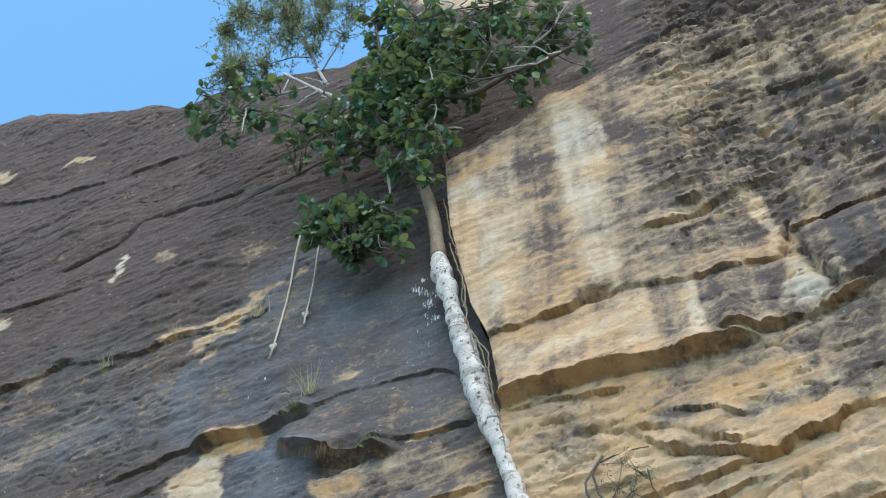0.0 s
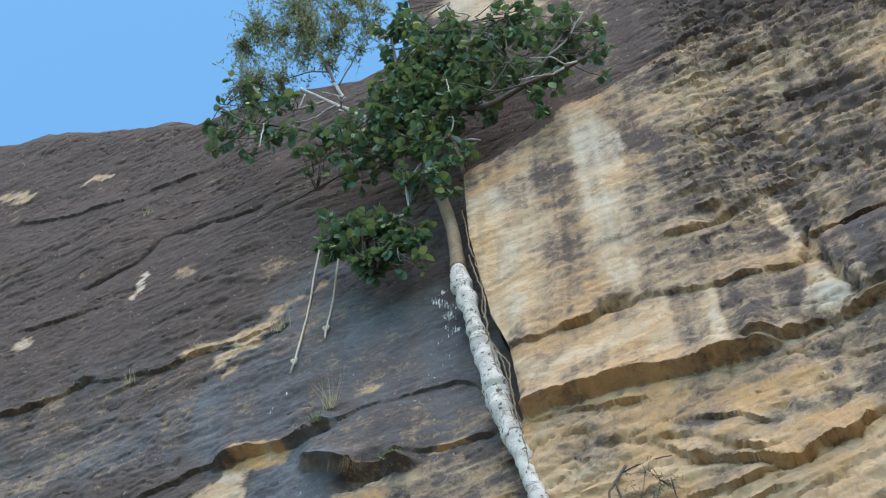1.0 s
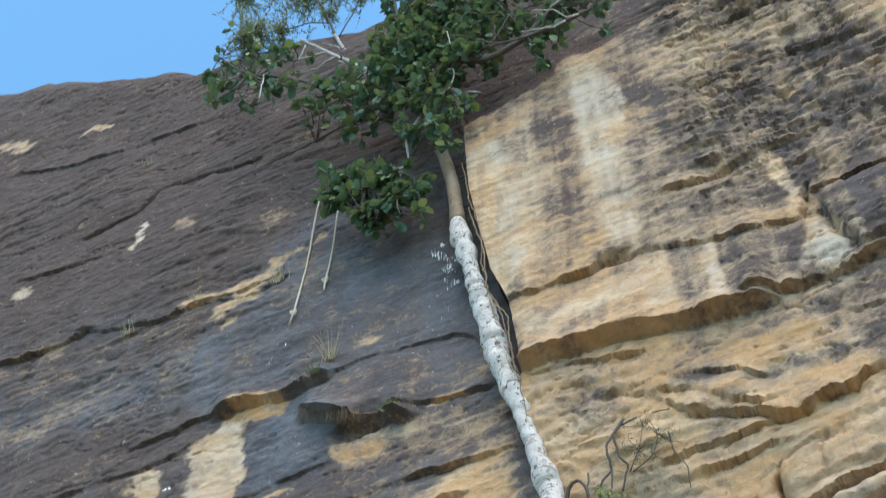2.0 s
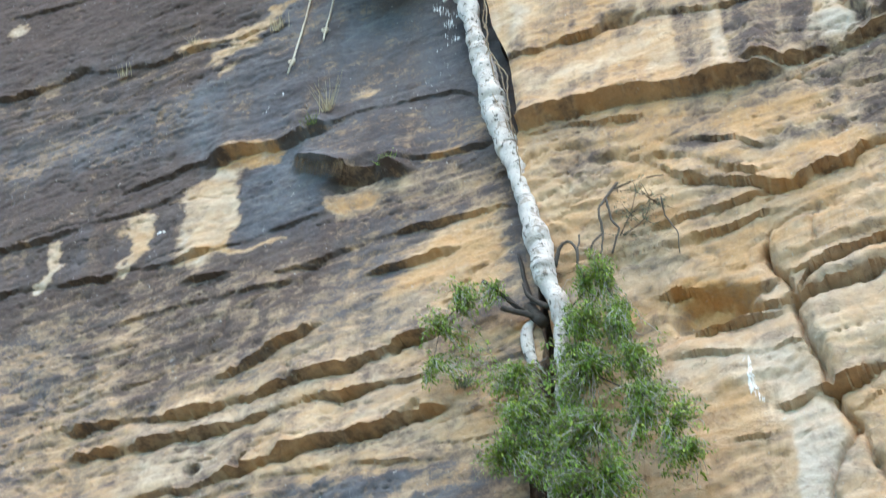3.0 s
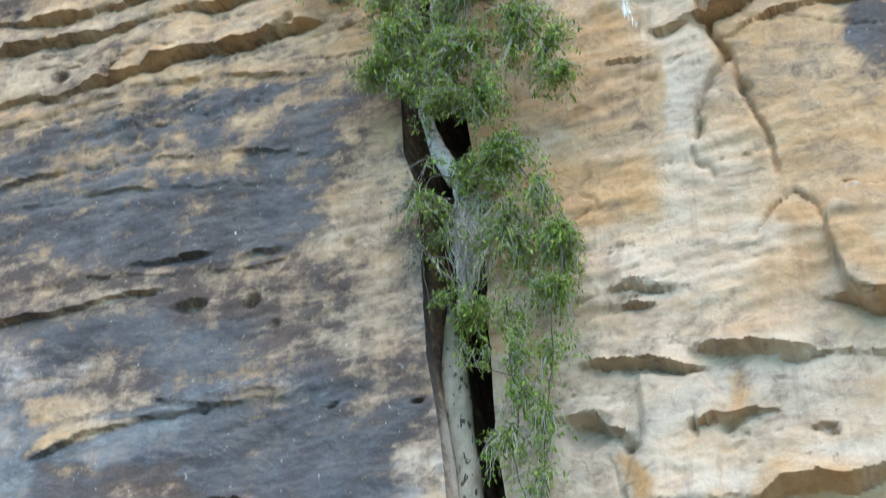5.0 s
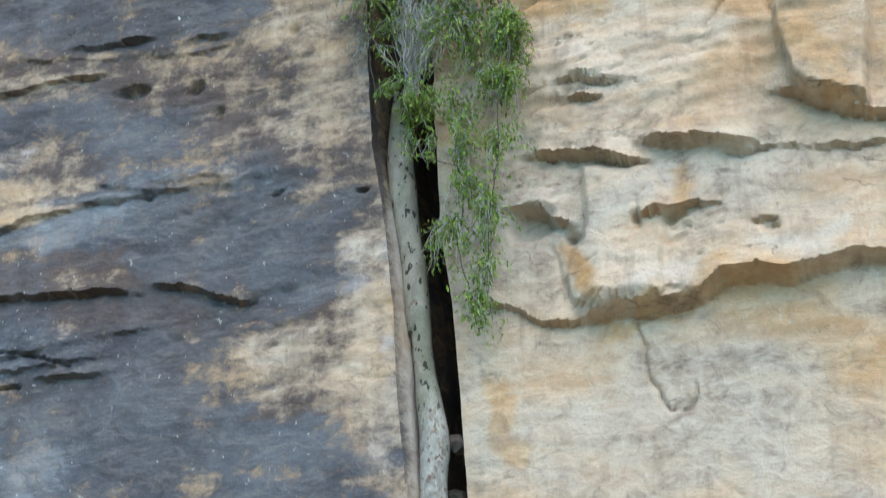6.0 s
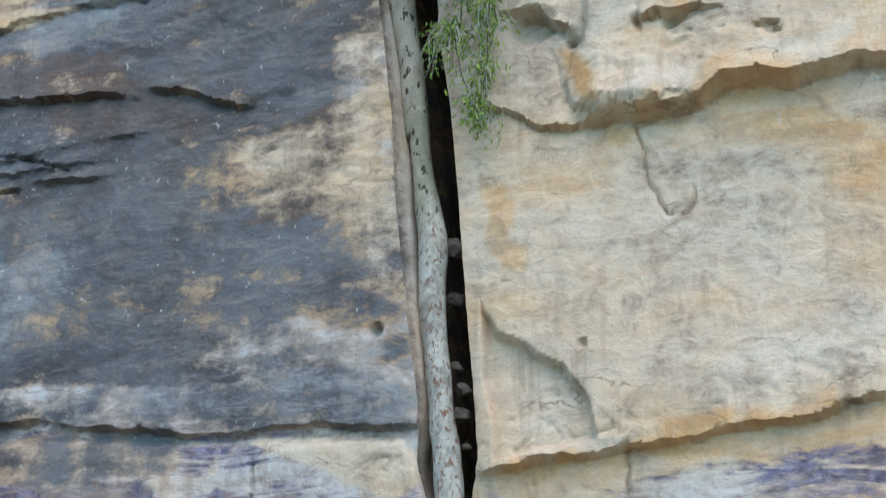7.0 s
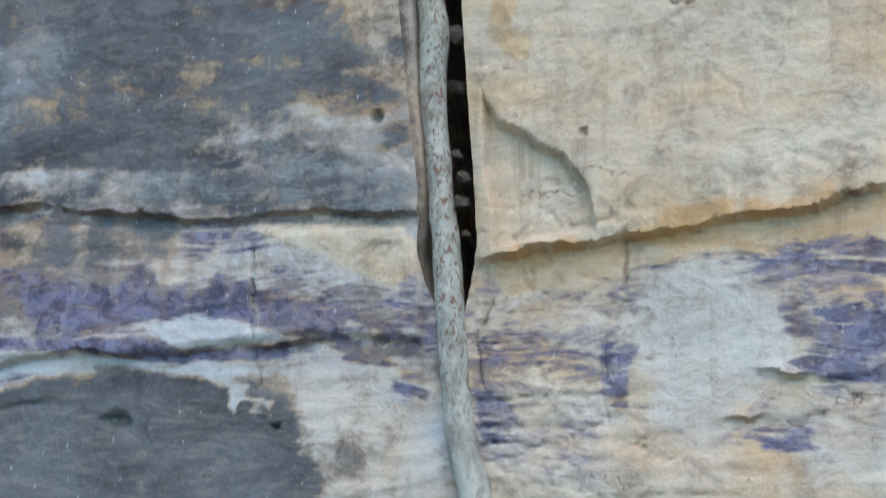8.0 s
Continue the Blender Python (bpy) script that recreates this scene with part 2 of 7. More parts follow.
RIGHT.cracks.append(([(2.20, 4.13), (2.20, 3.85), (2.18, 3.65)], 0.008, 0.02))
RIGHT.cracks.append(([(2.21, 3.99), (2.21, 3.58), (2.05, 3.18), (2.00, 2.68), (2.02, 2.44)], 0.008, 0.014))
RIGHT.cracks.append(([(0.99, 3.57), (0.84, 3.21), (0.89, 2.80)], 0.01, 0.02))
LEFT.cracks.append(([(-1.33, 4.12), (-1.31, 3.69), (-1.28, 3.26), (-1.27, 2.83)], 0.012, 0.03))
LEFT.cracks.append(([(-4.26, 7.07), (-3.99, 7.01)], 0.02, 0.05))
LEFT.cracks.append(([(-4.29, 7.46), (-3.68, 7.27), (-3.35, 7.21)], 0.02, 0.05))
RIGHT.hollows.append((1.89, 8.00, 0.09, 0.06, 0.1))
RIGHT.hollows.append((3.70, 7.91, 0.14, 0.05, 0.1))
RIGHT.hollows.append((2.47, 8.10, 0.05, 0.07, 0.08))
RIGHT.hollows.append((2.85, 8.08, 0.16, 0.05, 0.08))
RIGHT.hollows.append((1.89, 5.07, 0.04, 0.04, 0.07))
LEFT.hollows.append((-0.10, 5.30, 0.06, 0.06, 0.12))
LEFT.hollows.append((-2.69, 2.52, 0.18, 0.08, 0.14))
LEFT.hollows.append((-1.23, 2.54, 0.08, 0.09, 0.1))
LEFT.hollows.append((-1.08, 2.41, 0.07, 0.04, 0.1))
RIGHT.flakes.append(([(0.91, 5.54), (1.09, 5.23), (1.35, 5.08), (1.71, 4.87), (1.91, 4.55), (2.01, 4.14), (1.49, 4.07), (1.02, 3.99), (0.93, 4.87)], -0.1, 0.04))
RIGHT.flakes.append(([(1.91, 8.81), (2.60, 8.73), (2.83, 8.25), (2.76, 7.68), (2.70, 7.24), (1.81, 7.29), (1.69, 7.64), (1.96, 8.13)], 0.06, 0.05))
LEFT.flakes.append(([(-4.04, 4.45), (0.20, 4.29), (0.39, 3.73), (0.35, 3.17), (-0.67, 3.24), (-2.15, 3.14), (-3.96, 3.04)], 0.05, 0.05))
LEFT.stains.append((dict(dark=1.27, blue=0.15), [(-12.80, 30.94), (-8.96, 29.91), (-4.14, 27.77)], 4.86))
LEFT.stains.append((dict(dark=1.23, blue=0.1), [(-11.32, 26.04), (-8.62, 25.49), (-5.77, 24.96)], 0.96))
LEFT.stains.append((dict(dark=1.03, blue=0.35), [(-10.62, 23.41), (-8.83, 23.18), (-6.91, 22.47)], 0.86))
LEFT.stains.append((dict(dark=1.2, blue=0.6), [(-4.28, 23.46), (-2.71, 21.62), (-1.76, 20.86)], 1.22))
LEFT.stains.append((dict(dark=1.03, blue=0.75), [(-6.46, 21.65), (-4.47, 21.24)], 0.60))
LEFT.stains.append((dict(dark=0.95, blue=0.55), [(-10.22, 21.89), (-7.30, 21.39), (-4.86, 20.96)], 0.75))
LEFT.stains.append((dict(dark=1.12, blue=0.3), [(-9.84, 20.38), (-8.07, 19.96), (-6.49, 19.75)], 0.83))
LEFT.stains.append((dict(dark=1.3, blue=0.9), [(-4.82, 18.88), (-4.17, 19.17)], 0.66))
LEFT.stains.append((dict(dark=1.16, blue=0.8), [(-3.90, 19.95), (-2.61, 19.57), (-1.20, 19.38)], 0.29))
LEFT.stains.append((dict(dark=1.03, blue=0.2), [(-9.21, 18.03), (-7.20, 17.98), (-5.25, 17.54), (-3.71, 17.02)], 0.45))
LEFT.stains.append((dict(dark=1.1, blue=0.4), [(-9.54, 19.24), (-8.86, 19.18), (-7.44, 19.03), (-6.36, 18.71)], 0.43))
LEFT.stains.append((dict(dark=0.5, blue=0.3), [(-3.00, 18.40), (-1.28, 17.93)], 0.42))
LEFT.stains.append((dict(dark=0.88, blue=0.3), [(-6.98, 16.83), (-5.62, 16.74), (-4.26, 16.66)], 0.51))
LEFT.stains.append((dict(dark=0.5, blue=0.6), [(-3.73, 15.68), (-2.37, 15.75)], 0.38))
LEFT.stains.append((dict(dark=0.12, ochre=0.45), [(-1.06, 17.02), (-1.46, 16.74), (-1.84, 16.30)], 0.39))
LEFT.stains.append((dict(dark=0.35, ochre=0.2), [(-6.58, 14.67), (-4.49, 14.81), (-2.61, 14.70), (-1.37, 14.65)], 0.41))
LEFT.stains.append((dict(blue=0.1, dark=0.36, ochre=0.25, pale=0.1), [(-6.35, 13.71), (-4.75, 13.91), (-3.03, 13.94), (-1.48, 13.62), (-0.90, 13.39)], 0.30))
LEFT.stains.append((dict(dark=1.05, blue=0.8), [(-5.83, 12.52), (-3.57, 12.59), (-1.36, 12.31)], 0.55))
LEFT.stains.append((dict(dark=1, blue=0.7), [(-5.71, 11.72), (-3.85, 11.74), (-1.16, 11.34)], 0.42))
LEFT.stains.append((dict(dark=0.72, blue=0.4), [(-0.89, 12.17), (-0.75, 11.69), (-0.81, 11.25)], 0.24))
LEFT.stains.append((dict(blue=0.4, dark=0.8, pale=0.15), [(-5.00, 10.95), (-3.98, 10.93), (-2.78, 10.66), (-1.49, 10.71), (-0.96, 10.82)], 0.22))
LEFT.stains.append((dict(blue=0.3, dark=0.66, pale=0.15), [(-0.94, 10.38), (-0.69, 9.69), (-0.36, 8.97)], 0.29))
LEFT.stains.append((dict(dark=1.12, blue=0.8), [(-4.62, 10.23), (-2.55, 9.69), (-1.17, 9.48)], 0.29))
LEFT.stains.append((dict(blue=0.4, dark=0.85, pale=0.1), [(-4.14, 9.74), (-3.69, 9.53), (-4.11, 9.09)], 0.20))
LEFT.stains.append((dict(dark=1.29, blue=0.75), [(-2.60, 8.57), (-1.66, 8.53), (-0.65, 8.49)], 0.45))
LEFT.stains.append((dict(dark=1.23, blue=0.5), [(-4.32, 8.12), (-2.73, 7.82), (-1.12, 7.76)], 0.41))
LEFT.stains.append((dict(dark=0.82, ochre=0.2, blue=0.4), [(-4.51, 8.54), (-3.82, 8.48), (-3.04, 8.47)], 0.10))
LEFT.stains.append((dict(dark=1.15, blue=0.75), [(-3.90, 6.78), (-2.28, 6.88), (-1.38, 6.80)], 0.49))
LEFT.stains.append((dict(dark=1.27, blue=0.9), [(-2.81, 5.97), (-1.53, 6.11), (-0.70, 5.99)], 0.41))
LEFT.stains.append((dict(dark=1.1, blue=1), [(-3.65, 5.45), (-1.92, 5.57), (-0.68, 5.42)], 0.40))
LEFT.stains.append((dict(dark=1.4, blue=1, pale=0.2), [(-3.97, 4.95), (-1.89, 4.95), (-0.17, 4.74)], 0.34))
LEFT.stains.append((dict(dark=0.75, blue=1, pale=0.3), [(-2.74, 4.69), (-1.29, 4.67), (-0.21, 4.55)], 0.07))
LEFT.stains.append((dict(dark=0.82, blue=0.9, pale=0.3), [(-1.74, 5.39), (-0.68, 5.47), (-0.17, 5.21)], 0.10))
LEFT.stains.append((dict(blue=0.3, dark=0.3, pale=0.6), [(-0.27, 8.13), (-0.17, 7.68), (-0.10, 6.98)], 0.10))
LEFT.stains.append((dict(blue=0.05, dark=0.22, pale=0.4, ochre=0.15), [(-1.20, 7.08), (-0.73, 7.26), (-0.25, 6.97)], 0.20))
LEFT.stains.append((dict(blue=0.05, dark=0.4, pale=0.4, ochre=0.1), [(-0.73, 7.50), (-0.43, 7.23)], 0.09))
LEFT.stains.append((dict(blue=0.2, dark=0.2, pale=0.5, ochre=0.1), [(0.07, 8.44), (0.03, 7.76), (-0.20, 7.26), (-0.13, 6.72), (0.05, 6.14)], 0.11))
LEFT.stains.append((dict(blue=0.6, dark=0.35, pale=0.6), [(0.05, 5.74), (0.13, 4.99), (0.19, 4.56)], 0.08))
LEFT.stains.append((dict(blue=0.05, dark=0.1, pale=0.7, ochre=0.2), [(-0.69, 4.35), (-0.25, 4.30), (0.05, 4.15)], 0.12))
LEFT.stains.append((dict(dark=1, blue=1), [(-0.80, 5.59), (-0.28, 5.50), (-0.13, 4.99)], 0.19))
LEFT.stains.append((dict(blue=0.05, dark=0, pale=0.75, ochre=0), [(-5.61, 19.36), (-5.63, 18.75), (-5.55, 18.14)], 0.40))
LEFT.stains.append((dict(blue=0.05, dark=0, pale=0.6), [(-5.54, 19.62), (-5.20, 19.67)], 0.23))
LEFT.stains.append((dict(blue=0.05, dark=0.05, pale=0.6), [(-6.98, 19.21), (-6.73, 19.20)], 0.18))
LEFT.stains.append((dict(blue=0.05, dark=0.05, pale=0.7), [(-6.85, 18.87), (-6.82, 18.26)], 0.09))
LEFT.stains.append((dict(blue=0.05, dark=0.05, pale=0.7), [(-8.34, 19.22), (-8.40, 18.88), (-8.34, 18.46)], 0.10))
LEFT.stains.append((dict(blue=0.05, dark=0.05, pale=0.8), [(-8.21, 26.79), (-8.08, 26.05)], 0.10))
LEFT.stains.append((dict(blue=0.05, dark=0.15, pale=0.5), [(-10.72, 26.03), (-10.91, 26.05)], 0.16))
LEFT.stains.append((dict(dark=0.65, ochre=0.3), [(-7.17, 26.23), (-6.99, 26.19)], 0.18))
LEFT.stains.append((dict(dark=0.15, ochre=0.3), [(-6.20, 22.77), (-5.47, 23.00), (-5.06, 23.62)], 0.18))
LEFT.stains.append((dict(blue=0.05, dark=0.2, pale=0.3), [(-5.81, 22.33), (-5.31, 22.52), (-4.81, 22.58)], 0.14))
LEFT.stains.append((dict(dark=0.75, ochre=0.3), [(-5.61, 25.43), (-5.15, 25.06)], 0.27))
LEFT.stains.append((dict(dark=0.2, ochre=0.6), [(-5.16, 23.84), (-4.28, 23.74), (-4.06, 23.84)], 0.08))
LEFT.stains.append((dict(blue=0.05, dark=0.15, pale=0.3), [(-10.95, 32.33), (-10.18, 32.12)], 0.09))
LEFT.stains.append((dict(blue=0.05, dark=0.2, pale=0.3), [(-13.49, 33.29), (-12.35, 32.62)], 0.20))
LEFT.stains.append((dict(dark=0.15, ochre=0.6), [(-3.15, 20.57), (-2.87, 20.58)], 0.14))
LEFT.stains.append((dict(dark=0.1, ochre=0.5), [(-5.55, 20.09), (-5.24, 20.11), (-4.61, 19.97)], 0.13))
LEFT.stains.append((dict(dark=0.1, ochre=0.8), [(-3.71, 18.24), (-3.18, 18.26), (-2.75, 18.37)], 0.13))
LEFT.stains.append((dict(dark=0.1, ochre=0.8), [(-1.86, 18.77), (-1.43, 18.73)], 0.11))
LEFT.stains.append((dict(dark=0.15, ochre=0.6), [(-5.75, 18.07), (-5.06, 18.03), (-4.30, 17.78)], 0.09))
LEFT.stains.append((dict(white=0.6), [(-1.89, 22.49), (-1.89, 21.27)], 0.14))
LEFT.stains.append((dict(white=0.46), [(-1.81, 21.01), (-1.86, 20.32)], 0.07))
LEFT.stains.append((dict(white=0.5), [(-4.89, 21.24), (-5.03, 20.92)], 0.08))
LEFT.stains.append((dict(white=0.9), [(-6.43, 18.81), (-6.42, 18.80)], 0.06))
LEFT.stains.append((dict(white=0.95), [(-2.52, 11.27), (-2.49, 11.27)], 0.03))
LEFT.stains.append((dict(dark=0.4, pale=0.65, violet=0.72, blue=1), [(-3.93, 4.25), (-1.57, 4.17), (-0.23, 4.07)], 0.38))
LEFT.stains.append((dict(dark=0.35, pale=0.75, violet=0.74, blue=1), [(-3.91, 3.85), (-2.12, 3.69), (0.10, 3.43)], 0.58))
LEFT.stains.append((dict(dark=0.15, pale=0.9, violet=0.41, blue=1), [(-3.88, 2.75), (-2.13, 2.63), (0.29, 2.40)], 0.66))
LEFT.stains.append((dict(dark=0.95, blue=1, violet=0.8), [(-3.81, 4.30), (-3.03, 4.22), (-2.14, 4.19)], 0.18))
LEFT.stains.append((dict(dark=0.1, blue=0.7, pale=0.6, violet=0.2), [(-1.96, 3.96), (-1.11, 3.94), (-0.45, 4.02), (0.10, 3.85)], 0.19))
LEFT.stains.append((dict(dark=0.45, blue=0.8, violet=1.25, pale=0.1), [(-3.90, 3.69), (-2.88, 3.71), (-1.94, 3.55), (-0.99, 3.53)], 0.17))
LEFT.stains.append((dict(dark=0.1, blue=0.7, violet=1.08), [(-1.33, 3.73), (-0.45, 3.45), (0.21, 3.27)], 0.08))
LEFT.stains.append((dict(dark=0.25, blue=0.7, violet=1.01), [(-2.43, 3.06), (-1.04, 3.15), (-0.26, 3.24), (0.29, 2.76)], 0.08))
LEFT.stains.append((dict(dark=0.1, pale=0.8, blue=0.5), [(-3.84, 3.18), (-2.71, 3.04), (-1.59, 2.97), (-1.03, 2.94)], 0.09))
LEFT.stains.append((dict(dark=0.1, blue=0.7, pale=0.8), [(-2.12, 3.37), (-1.26, 3.30), (-0.24, 3.29)], 0.07))
LEFT.stains.append((dict(dark=0.3, pale=0.65, blue=1, violet=0.3), [(-0.58, 2.72), (-0.24, 2.20), (-0.35, 1.78)], 0.33))
LEFT.stains.append((dict(dark=0.25, blue=0.9, pale=0.6), [(0.18, 2.71), (0.30, 2.20), (0.41, 1.84)], 0.22))
LEFT.stains.append((dict(dark=1.5, blue=1, violet=0.3), [(-3.74, 1.94), (-3.16, 2.37), (-2.13, 2.42), (-1.18, 2.20), (-1.12, 1.89)], 0.63))
LEFT.stains.append((dict(dark=0.1, pale=0.75, blue=0.9), [(-1.44, 2.79), (-1.34, 2.60)], 0.10))
RIGHT.stains.append((dict(dark=0.88, blue=0.15), [(2.46, 25.19), (4.10, 25.18), (5.99, 24.48)], 1.01))
RIGHT.stains.append((dict(dark=0.81, blue=0.25), [(2.63, 23.49), (4.09, 22.84), (5.47, 22.35)], 0.57))
RIGHT.stains.append((dict(dark=0.76, blue=0.3), [(2.41, 21.02), (3.80, 21.27), (5.07, 20.48)], 0.48))
RIGHT.stains.append((dict(dark=0.55, blue=0.1), [(-0.15, 24.10), (-0.10, 22.47), (-0.08, 20.64)], 0.25))
RIGHT.stains.append((dict(dark=0.58, blue=0.1), [(1.48, 22.74), (1.61, 21.40), (1.61, 20.07)], 0.34))
RIGHT.stains.append((dict(dark=0.83, blue=0.15), [(2.28, 20.63), (3.03, 20.09)], 0.30))
RIGHT.stains.append((dict(dark=0.76, blue=0), [(1.71, 19.64), (1.73, 18.42)], 0.14))
RIGHT.stains.append((dict(dark=0.83, blue=0.15), [(2.67, 19.37), (2.83, 18.38), (3.36, 18.66)], 0.28))
RIGHT.stains.append((dict(dark=0.92, blue=0.2), [(4.26, 19.18), (4.64, 18.59)], 0.31))
RIGHT.stains.append((dict(dark=0.3, blue=0.1), [(-0.85, 19.64), (0.25, 18.59)], 0.17))
RIGHT.stains.append((dict(dark=0.05, pale=0.35), [(0.45, 27.27), (0.93, 24.08), (1.00, 22.74), (1.10, 20.49)], 0.31))
RIGHT.stains.append((dict(dark=0.05, pale=0.6), [(1.39, 24.20), (1.43, 23.29)], 0.08))
RIGHT.stains.append((dict(dark=0.05, pale=0.25), [(-0.87, 23.73), (-0.74, 22.13), (-0.62, 20.51)], 0.34))
RIGHT.stains.append((dict(dark=0.05, pale=0.35), [(0.25, 19.06), (0.95, 19.21), (1.37, 19.41)], 0.27))
RIGHT.stains.append((dict(dark=0.05, pale=0.5), [(2.12, 19.49), (2.30, 18.72), (2.36, 18.37)], 0.10))
RIGHT.stains.append((dict(dark=0.05, pale=0.4), [(3.37, 21.27), (3.59, 19.98), (3.77, 18.87), (4.04, 18.36)], 0.10))
RIGHT.stains.append((dict(dark=0.1, pale=0.4), [(2.83, 23.82), (3.38, 23.84)], 0.14))
RIGHT.stains.append((dict(dark=0.1, ochre=0.35), [(-0.97, 24.13), (-0.85, 21.44), (-0.69, 20.02)], 0.10))
RIGHT.stains.append((dict(dark=1.16, blue=0.1), [(0.36, 27.77), (1.07, 28.03), (1.88, 28.20), (2.72, 28.53)], 0.24))
RIGHT.stains.append((dict(dark=0.3, ochre=0.35), [(-0.42, 18.34), (0.09, 18.39), (0.99, 18.31), (1.85, 18.21), (2.55, 18.22), (3.36, 18.12), (3.99, 18.22)], 0.15))
RIGHT.stains.append((dict(dark=0.92, blue=0.2), [(3.79, 17.48), (4.26, 17.10)], 0.33))
RIGHT.stains.append((dict(dark=0.67, blue=0.1), [(1.59, 17.08), (2.66, 16.75), (3.72, 16.65)], 0.12))
RIGHT.stains.append((dict(dark=0.12, ochre=0.45), [(-0.32, 17.39), (0.01, 16.68), (-0.18, 16.17)], 0.37))
RIGHT.stains.append((dict(dark=0.3, ochre=0.2), [(1.80, 16.01), (2.80, 15.60)], 0.28))
RIGHT.stains.append((dict(dark=0.2, ochre=0.3), [(0.35, 16.97), (1.36, 16.24)], 0.34))
RIGHT.stains.append((dict(dark=0.25, blue=0.1), [(0.46, 16.09), (1.30, 15.55)], 0.27))
RIGHT.stains.append((dict(dark=0, ochre=1.5), [(1.45, 14.84), (1.80, 14.68), (2.13, 14.57)], 0.17))
RIGHT.stains.append((dict(dark=0.3, ochre=0.5), [(0.94, 14.86), (1.18, 14.48)], 0.20))
RIGHT.stains.append((dict(dark=1.1, blue=0.9), [(4.69, 13.00), (4.53, 12.30)], 0.18))
RIGHT.stains.append((dict(dark=0.1, pale=0.25, ochre=0.15), [(3.04, 13.61), (3.82, 13.85), (4.40, 14.26)], 0.36))
RIGHT.stains.append((dict(dark=0.25, ochre=0.1), [(4.17, 14.89), (4.80, 14.41)], 0.25))
RIGHT.stains.append((dict(dark=0.02, pale=0.6), [(1.41, 13.69), (2.35, 13.51), (2.71, 12.17)], 0.28))
RIGHT.stains.append((dict(dark=0.18, ochre=0.55), [(1.63, 13.05), (1.85, 12.44), (2.12, 11.98)], 0.33))
RIGHT.stains.append((dict(dark=0.02, pale=0.7), [(2.71, 12.82), (2.64, 12.04), (2.58, 11.62)], 0.16))
RIGHT.stains.append((dict(dark=0.05, pale=0.5), [(2.85, 11.25), (3.08, 10.80)], 0.33))
RIGHT.stains.append((dict(white=0.72), [(2.09, 13.68), (2.06, 13.16)], 0.09))
RIGHT.stains.append((dict(white=0.4), [(1.99, 13.19), (1.97, 12.71)], 0.03))
RIGHT.stains.append((dict(dark=0.1, ochre=0.55), [(1.30, 11.22), (1.91, 11.00), (2.20, 10.58)], 0.28))
RIGHT.stains.append((dict(dark=0.02, pale=0.65), [(2.64, 11.04), (2.93, 10.24), (2.84, 9.49)], 0.32))
RIGHT.stains.append((dict(dark=0.05, pale=0.5), [(2.00, 8.63), (2.49, 8.37), (2.36, 7.76)], 0.25))
RIGHT.stains.append((dict(dark=0.02, pale=0.8), [(2.36, 7.38), (2.61, 7.42), (2.98, 7.56), (3.71, 7.61), (4.26, 7.65)], 0.11))
RIGHT.stains.append((dict(dark=0.1, ochre=0.6), [(2.95, 8.55), (3.02, 8.31)], 0.10))
RIGHT.stains.append((dict(dark=0.12, ochre=0.75), [(1.79, 7.76), (1.97, 7.50)], 0.12))
RIGHT.stains.append((dict(dark=0.35, ochre=0.3), [(2.12, 7.13), (2.63, 7.18), (3.14, 7.34), (3.82, 7.30)], 0.08))
RIGHT.stains.append((dict(dark=0.1, ochre=0.4), [(4.24, 9.66), (4.52, 9.37)], 0.20))
RIGHT.stains.append((dict(dark=0.1, ochre=0.3), [(1.08, 6.63), (1.19, 5.94)], 0.13))
RIGHT.stains.append((dict(dark=0.05, pale=0.6), [(0.85, 6.84), (0.91, 5.98), (0.97, 5.58)], 0.12))
RIGHT.stains.append((dict(dark=0.05, ochre=0.3, pale=0.2), [(3.25, 7.39), (3.93, 7.09), (4.49, 6.49)], 0.32))
RIGHT.stains.append((dict(dark=0.02, pale=0.6), [(1.95, 6.37), (2.00, 6.19)], 0.21))
RIGHT.stains.append((dict(dark=0.05, pale=0.65), [(1.16, 4.94), (1.68, 4.59), (1.47, 4.24)], 0.26))
RIGHT.stains.append((dict(dark=0.05, pale=0.7), [(3.21, 4.79), (3.94, 4.86), (4.52, 5.11)], 0.19))
RIGHT.stains.append((dict(dark=0.12, blue=0.55, pale=0.55, violet=0.51), [(0.94, 3.21), (2.43, 3.38), (3.66, 3.53), (4.45, 3.61)], 0.44))
RIGHT.stains.append((dict(dark=0.12, blue=0.55, pale=0.6, violet=0.34), [(1.05, 2.29), (2.66, 2.38), (4.41, 2.46)], 0.46))
RIGHT.stains.append((dict(dark=0.1, blue=0.55, ochre=0.6, pale=0.1), [(1.14, 3.77), (1.93, 3.87), (2.43, 3.98), (3.09, 4.13)], 0.12))
RIGHT.stains.append((dict(dark=0.1, blue=0.55, ochre=0.5, pale=0.2), [(3.33, 4.14), (3.91, 4.25), (4.47, 4.34)], 0.10))
RIGHT.stains.append((dict(dark=0.15, blue=0.55, violet=0.74), [(2.33, 3.83), (3.18, 3.90), (3.76, 3.92), (4.46, 4.00)], 0.07))
RIGHT.stains.append((dict(dark=0.1, blue=0.55, pale=0.5, violet=0.27), [(0.93, 3.42), (1.66, 3.40), (2.07, 3.49)], 0.18))
RIGHT.stains.append((dict(dark=0.15, blue=0.55, violet=0.68, ochre=0.2), [(0.88, 2.91), (1.41, 3.00), (1.87, 2.89)], 0.14))
RIGHT.stains.append((dict(dark=0.3, blue=0.55, violet=1.1), [(2.07, 2.98), (2.09, 2.73)], 0.08))
RIGHT.stains.append((dict(dark=0.3, blue=0.55, violet=1.08), [(0.94, 2.60), (1.16, 2.47)], 0.07))
